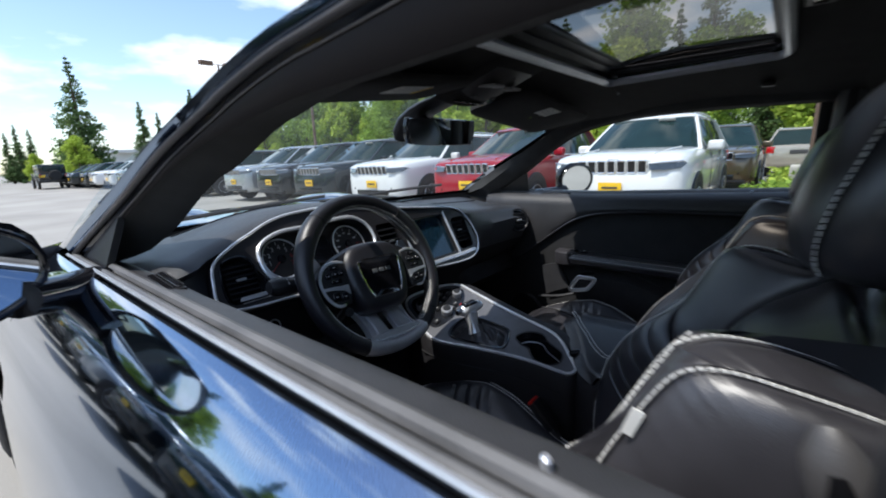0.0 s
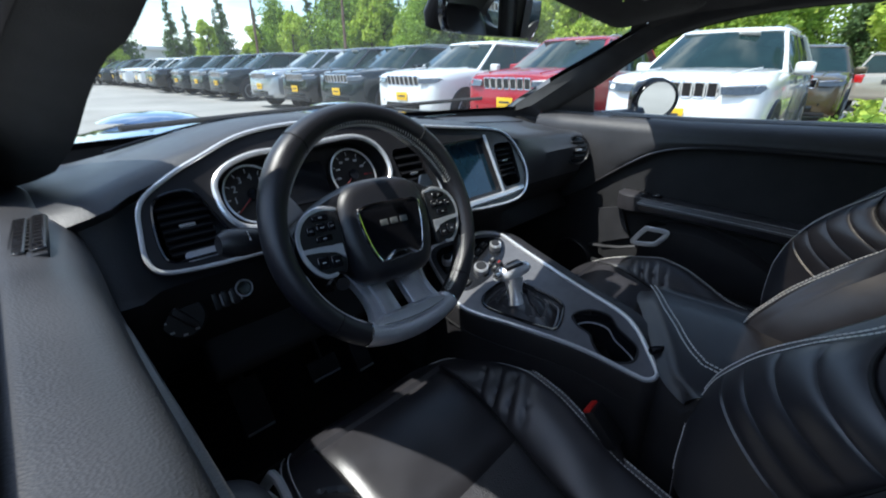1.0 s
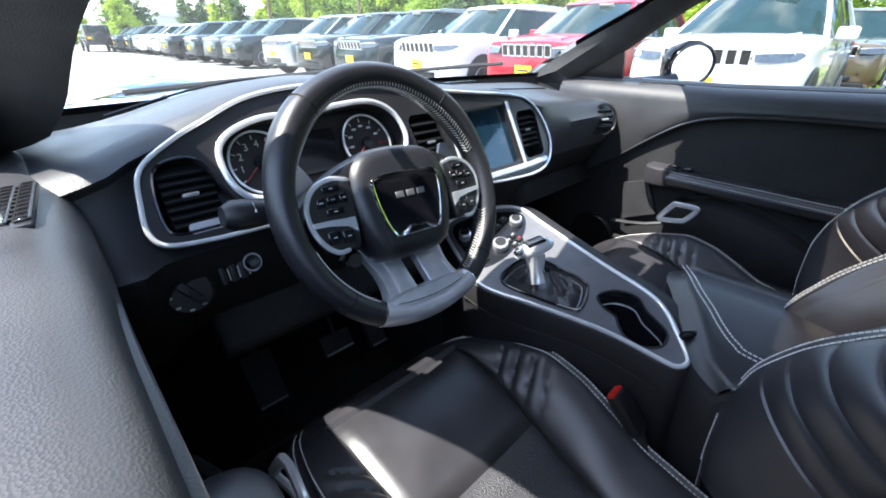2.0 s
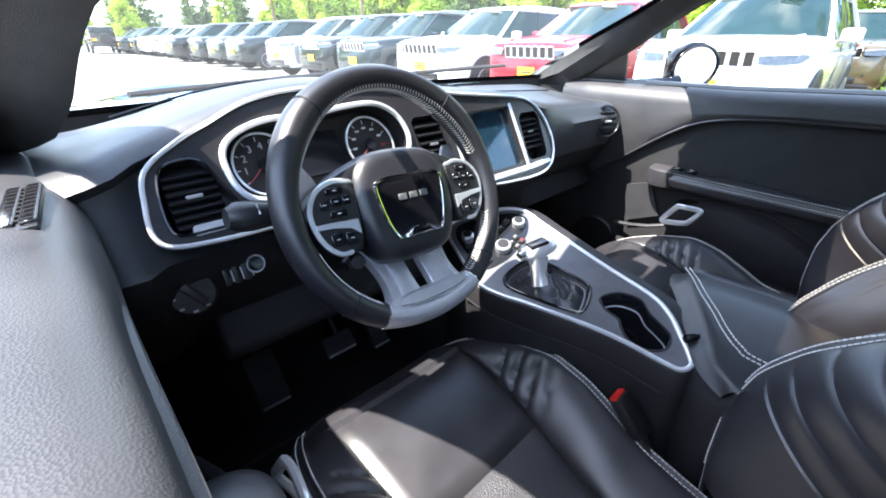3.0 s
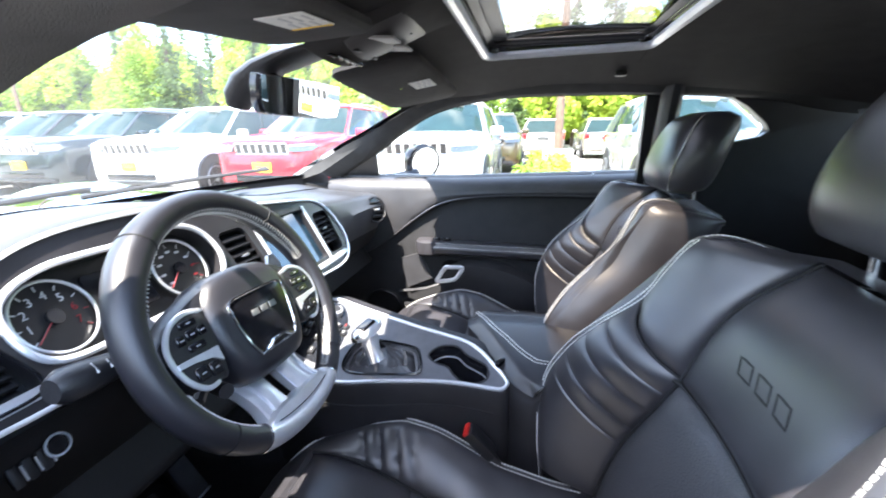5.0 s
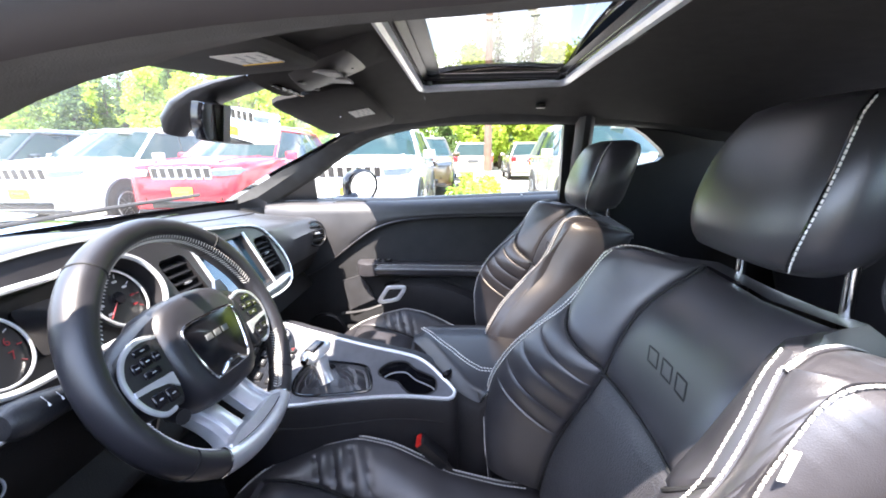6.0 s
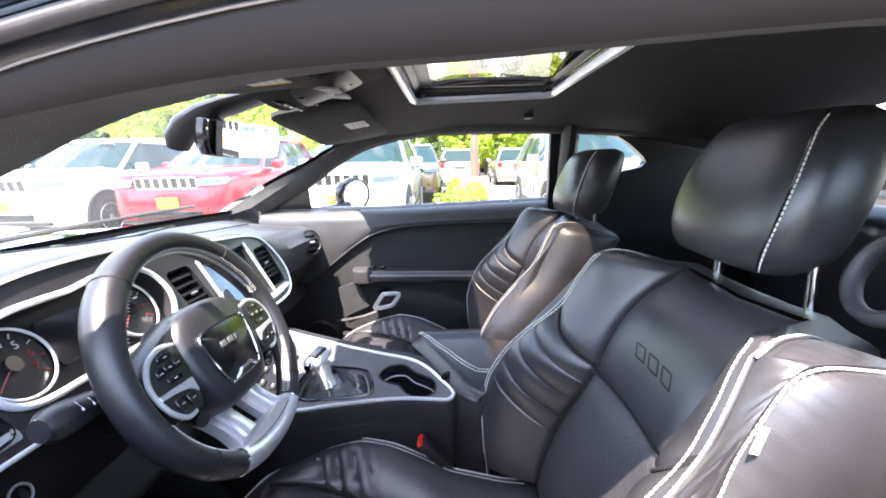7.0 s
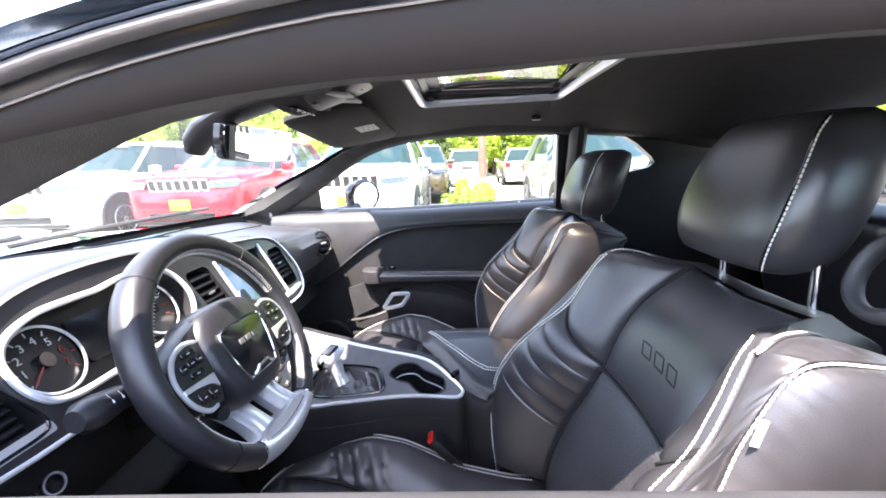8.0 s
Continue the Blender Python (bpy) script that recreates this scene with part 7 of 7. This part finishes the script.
def lamp_post(x, y, h, base=0.0):
    lp = thing("lamp_post", "tall brown twin-headed car-lot lamp post", "lamp post", pose(x, y, base), group="lamp posts")
    part("pole", tube([(0, 0, 0), (0, 0, h * 0.5), (0, 0, h)], [0.11, 0.095, 0.07], 10), M_POST, lp)
    part("cross_arm", tube([(-0.5, 0, h), (0.5, 0, h)], 0.04, 6), M_POST, lp)
    for s in (-1, 1):
        hd = part("lamp_head", box((0.95, 0.55, 0.36), pose(s * 0.95, 0, h + 0.02, 8), 0.05), M_POST, lp)
        part("lens", box((0.55, 0.30, 0.02), pose(s * 0.82, 0, h - 0.10)), M_LABEL, hd)


lamp_post(15.3, 35.9, 9.2)
lamp_post(10.6, -1.05, 7.5, 0.75)
lamp_post(17.0, 26.0, 9.5)

# ---- far building ----
bld = thing("white_building", "low white commercial building with pale roof", "building", pose(24, 78, 0))
M_WALL = mat("painted_wall", (0.72, 0.72, 0.70), 0.8, vary=0.06, vscale=0.8, bump=0.2, bscale=30)
M_ROOFM = mat("pale_metal_roof", (0.80, 0.80, 0.80), 0.45, vary=0.05, vscale=1.5)
part("wall", box((20, 10, 3.6), pose(0, 0, 1.8)), M_WALL, bld)
part("roof", box((21, 11, 0.5), pose(0, 0, 3.8), 0.1), M_ROOFM, bld)
for k in range(6):
    wdw = part("window", box((1.8, 0.1, 1.3), pose(-8 + 3.2 * k, -5.0, 1.7)), M_CARGLASS, bld)
    part("window_frame", box((2.0, 0.06, 1.5), pose(-8 + 3.2 * k, -4.99, 1.7)), M_WALL, wdw)

# ---- trees ----
def leaf_mat(name, color, bright):
    m = bpy.data.materials.new(name)
    m.use_nodes = True
    nt = m.node_tree
    nt.nodes.remove(nt.nodes["Principled BSDF"])
    out = nt.nodes["Material Output"]
    geo = nt.nodes.new("ShaderNodeNewGeometry")
    ramp = nt.nodes.new("ShaderNodeMix")
    ramp.data_type = "RGBA"
    ramp.inputs["A"].default_value, ramp.inputs["B"].default_value = (*color, 1), (*bright, 1)
    nt.links.new(geo.outputs["Random Per Island"], ramp.inputs["Factor"])
    d = nt.nodes.new("ShaderNodeBsdfDiffuse")
    t = nt.nodes.new("ShaderNodeBsdfTranslucent")
    mx = nt.nodes.new("ShaderNodeMixShader")
    mx.inputs["Fac"].default_value = 0.35
    nt.links.new(ramp.outputs["Result"], d.inputs["Color"])
    nt.links.new(ramp.outputs["Result"], t.inputs["Color"])
    nt.links.new(d.outputs["BSDF"], mx.inputs[1])
    nt.links.new(t.outputs["BSDF"], mx.inputs[2])
    nt.links.new(mx.outputs["Shader"], out.inputs["Surface"])
    return m


L_FRESH = leaf_mat("fresh_leaves", (0.30, 0.42, 0.06), (0.58, 0.68, 0.14))
L_DEEP = leaf_mat("deep_leaves", (0.17, 0.28, 0.05), (0.38, 0.52, 0.11))
L_FIR = leaf_mat("fir_needles", (0.075, 0.125, 0.055), (0.19, 0.27, 0.11))
M_BARK = mat("bark", (0.09, 0.065, 0.045), 0.9, bump=0.9, bscale=18, vary=0.35, vscale=5)


def leaf_mesh(name, clumps, rnd):
    """Clumps: (centre, spread, count, size)."""
    vs, fs = [], []
    for c, sp, n, size in clumps:
        for _ in range(n):
            p = [rnd.gauss(0, 1) for _ in range(3)]
            l_ = math.sqrt(sum(q * q for q in p)) or 1
            rr = sp * rnd.uniform(0.55, 1.0)
            q = Vector(c) + Vector(p) / l_ * rr * Vector((1, 1, 0.8)).length / 1.6
            a = Vector((rnd.uniform(-1, 1), rnd.uniform(-1, 1), rnd.uniform(-0.6, 0.6))).normalized()
            b = a.cross(Vector((rnd.uniform(-1, 1), rnd.uniform(-1, 1), rnd.uniform(-1, 1)))).normalized()
            s1, s2 = size * rnd.uniform(0.6, 1.3), size * rnd.uniform(0.35, 0.8)
            i = len(vs)
            vs += [q - a * s1, q + b * s2, q + a * s1, q - b * s2]
            fs.append((i, i + 1, i + 2, i + 3))
    me = bpy.data.meshes.new(name)
    me.from_pydata([tuple(v) for v in vs], [], fs)
    return me


def make_broadleaf(label, h, spread, leaf, seed, size=0.18, n=150):
    rnd = random.Random(seed)
    t = thing("tree", label, "tree", group="trees")
    bm = bmesh.new()
    tube(spline([(0, 0, 0), (rnd.uniform(-.15, .15), rnd.uniform(-.15, .15), h * 0.3), (rnd.uniform(-.3, .3), rnd.uniform(-.3, .3), h * 0.6), (0, 0, h * 0.9)], 10), [0.17 * h / 8 * (1 - 0.085 * k) for k in range(10)], 8, bm=bm)
    clumps = []
    for k in range(44):
        f_ = rnd.uniform(0.16, 1.0)
        ang = rnd.uniform(0, 2 * math.pi)
        rad = spread * math.sin(math.pi * min(1, f_ * 0.92 + 0.06)) ** 0.7 * rnd.uniform(0.35, 1.0)
        c = Vector((rad * math.cos(ang), rad * math.sin(ang), h * f_))
        clumps.append((c, spread * rnd.uniform(0.22, 0.42), n, size))
        if k % 3 == 0:
            st = Vector((0, 0, h * f_ * 0.75))
            tube([st, st.lerp(c, 0.5) + Vector((0, 0, 0.1)), c], [0.05, 0.035, 0.015], 5, bm=bm)
    part("trunk", bm, M_BARK, t)
    cr = new("crown", leaf_mesh("crown", clumps, rnd))
    cr.data.materials.append(leaf)
    cr.parent = t
    return t


def make_conifer(label, h, spread, seed, leaf=None):
    rnd = random.Random(seed)
    t = thing("tree", label, "tree", group="trees")
    bm = bmesh.new()
    tube([(0, 0, 0), (0, 0, h * 0.5), (0, 0, h)], [0.02 * h, 0.012 * h, 0.01], 8, bm=bm)
    clumps = []
    layers = 30
    for k in range(layers):
        f_ = 0.06 + 0.94 * k / layers
        rad = spread * (1 - f_) ** 0.95 * rnd.uniform(0.7, 1.15)
        for j in range(max(3, int(9 * (1 - f_)) + 2)):
            ang = rnd.uniform(0, 2 * math.pi)
            rl = rad * rnd.uniform(0.7, 1.1)
            for q in (0.35, 0.7, 1.0):
                c = Vector((rl * q * math.cos(ang), rl * q * math.sin(ang), h * f_ - 0.12 * rl * q + 0.1))
                clumps.append((c, 0.10 + 0.16 * rl, 15, 0.08 + 0.05 * rl))
            if j % 3 == 0:
                tube([(0, 0, h * f_), (rl * 0.9 * math.cos(ang), rl * 0.9 * math.sin(ang), h * f_ - 0.1 * rl)], [0.04, 0.012], 4, bm=bm)
    part("trunk", bm, M_BARK, t)
    cr = new("crown", leaf_mesh("crown", clumps, rnd))
    cr.data.materials.append(leaf or L_FIR)
    cr.parent = t
    return t


B = [make_broadleaf("fresh green broadleaf tree in full sun", 8.0, 2.6, L_FRESH, 11), make_broadleaf("deep green broadleaf tree at the lot edge", 9.5, 3.2, L_DEEP, 12), make_broadleaf("slender young green tree at the lot edge", 7.0, 1.7, L_FRESH, 13)]
Cf_ = [make_conifer("dark fir tree with drooping tiers", 12.0, 3.0, 21), make_conifer("narrow dark fir tree", 10.0, 1.9, 22)]
for i, (t_, x, y) in enumerate(((B[0], 31, 9), (B[1], 36, 16), (B[2], 29, 22), (Cf_[0], 9.0, 53.5), (Cf_[1], 17.9, 66.8))):
    t_.matrix_world = pose(x, y, 0, 0, 0, 40 * i)
placed = random.Random(77)


def plant(proto, x, y, s=1.0):
    c = copy_thing(proto, pose(x, y, 0, 0, 0, placed.uniform(0, 360)))
    c.scale = (s, s, s * placed.uniform(0.92, 1.12))
    return c


# belt of woods behind the rows, thicker and taller away from the lane
for k in range(46):
    y = -30 + 2.1 * k + placed.uniform(-1, 1)
    proto = placed.choice((B[0], B[1], B[0], B[2], B[1], Cf_[1]))
    plant(proto, 33 + placed.uniform(-3, 4) - 0.06 * max(0, y - 20), y, placed.uniform(0.8, 1.15))
for k in range(34):
    y = -36 + 3.2 * k + placed.uniform(-1.5, 1.5)
    plant(placed.choice((B[1], Cf_[0], Cf_[0], B[1])), 44 + placed.uniform(-3, 5), y, placed.uniform(1.0, 1.45))
# end of the lane
for x, y, p_, s in ((7.9, 51.0, B[0], 0.52), (5.6, 57, B[0], 0.32), (19.6, 66.0, Cf_[1], 0.92), (23.7, 65, Cf_[1], 1.1), (5.3, 74, Cf_[1], 0.62), (6.3, 74, Cf_[1], 0.70), (7.5, 74, Cf_[1], 0.66), (2.6, 76, Cf_[0], 0.5), (-0.5, 78, Cf_[1], 0.7), (-4.0, 76, B[1], 0.7), (12.0, 82, B[1], 0.5), (15.0, 84, Cf_[0], 0.6), (24, 68, Cf_[0], 0.8), (27, 62, Cf_[1], 0.9), (30, 64, B[1], 0.8), (19, 58, B[2], 0.9), (22, 52, B[2], 0.8), (26, 50, B[0], 0.8), (33, 56, Cf_[1], 1.0), (-8, 70, B[1], 0.8), (-14, 68, Cf_[1], 0.9), (-20, 66, B[0], 0.9)):
    plant(p_, x, y, s)
# woods on the driver's side and behind
for k in range(30):
    a = radians(100 + 5.6 * k)
    plant(placed.choice((B[1], Cf_[0], B[0], Cf_[1])), 34 * math.cos(a) - 2 + placed.uniform(-3, 3), 40 * math.sin(a) + placed.uniform(-3, 3), placed.uniform(0.8, 1.2))

# low shrubs on the island
shrubs = []
for k in range(9):
    rnd = random.Random(300 + k)
    sh_ = thing("shrub", "low bright green shrub on the island", "shrub", pose(6.4 + 0.95 * k, -0.75 + rnd.uniform(-0.25, 0.35), 0.1), group="shrubs")
    cl = [(Vector((rnd.uniform(-.35, .35), rnd.uniform(-.3, .3), rnd.uniform(0.12, 0.42))), 0.20, 46, 0.055) for _ in range(9)]
    o_ = new("foliage", leaf_mesh("foliage", cl, rnd))
    o_.data.materials.append(L_FRESH if k % 2 else L_DEEP)
    o_.parent = sh_
    bm = bmesh.new()
    for c in cl[:5]:
        tube([(0, 0, 0), c[0]], [0.012, 0.005], 4, bm=bm)
    part("stem", bm, M_BARK, sh_)
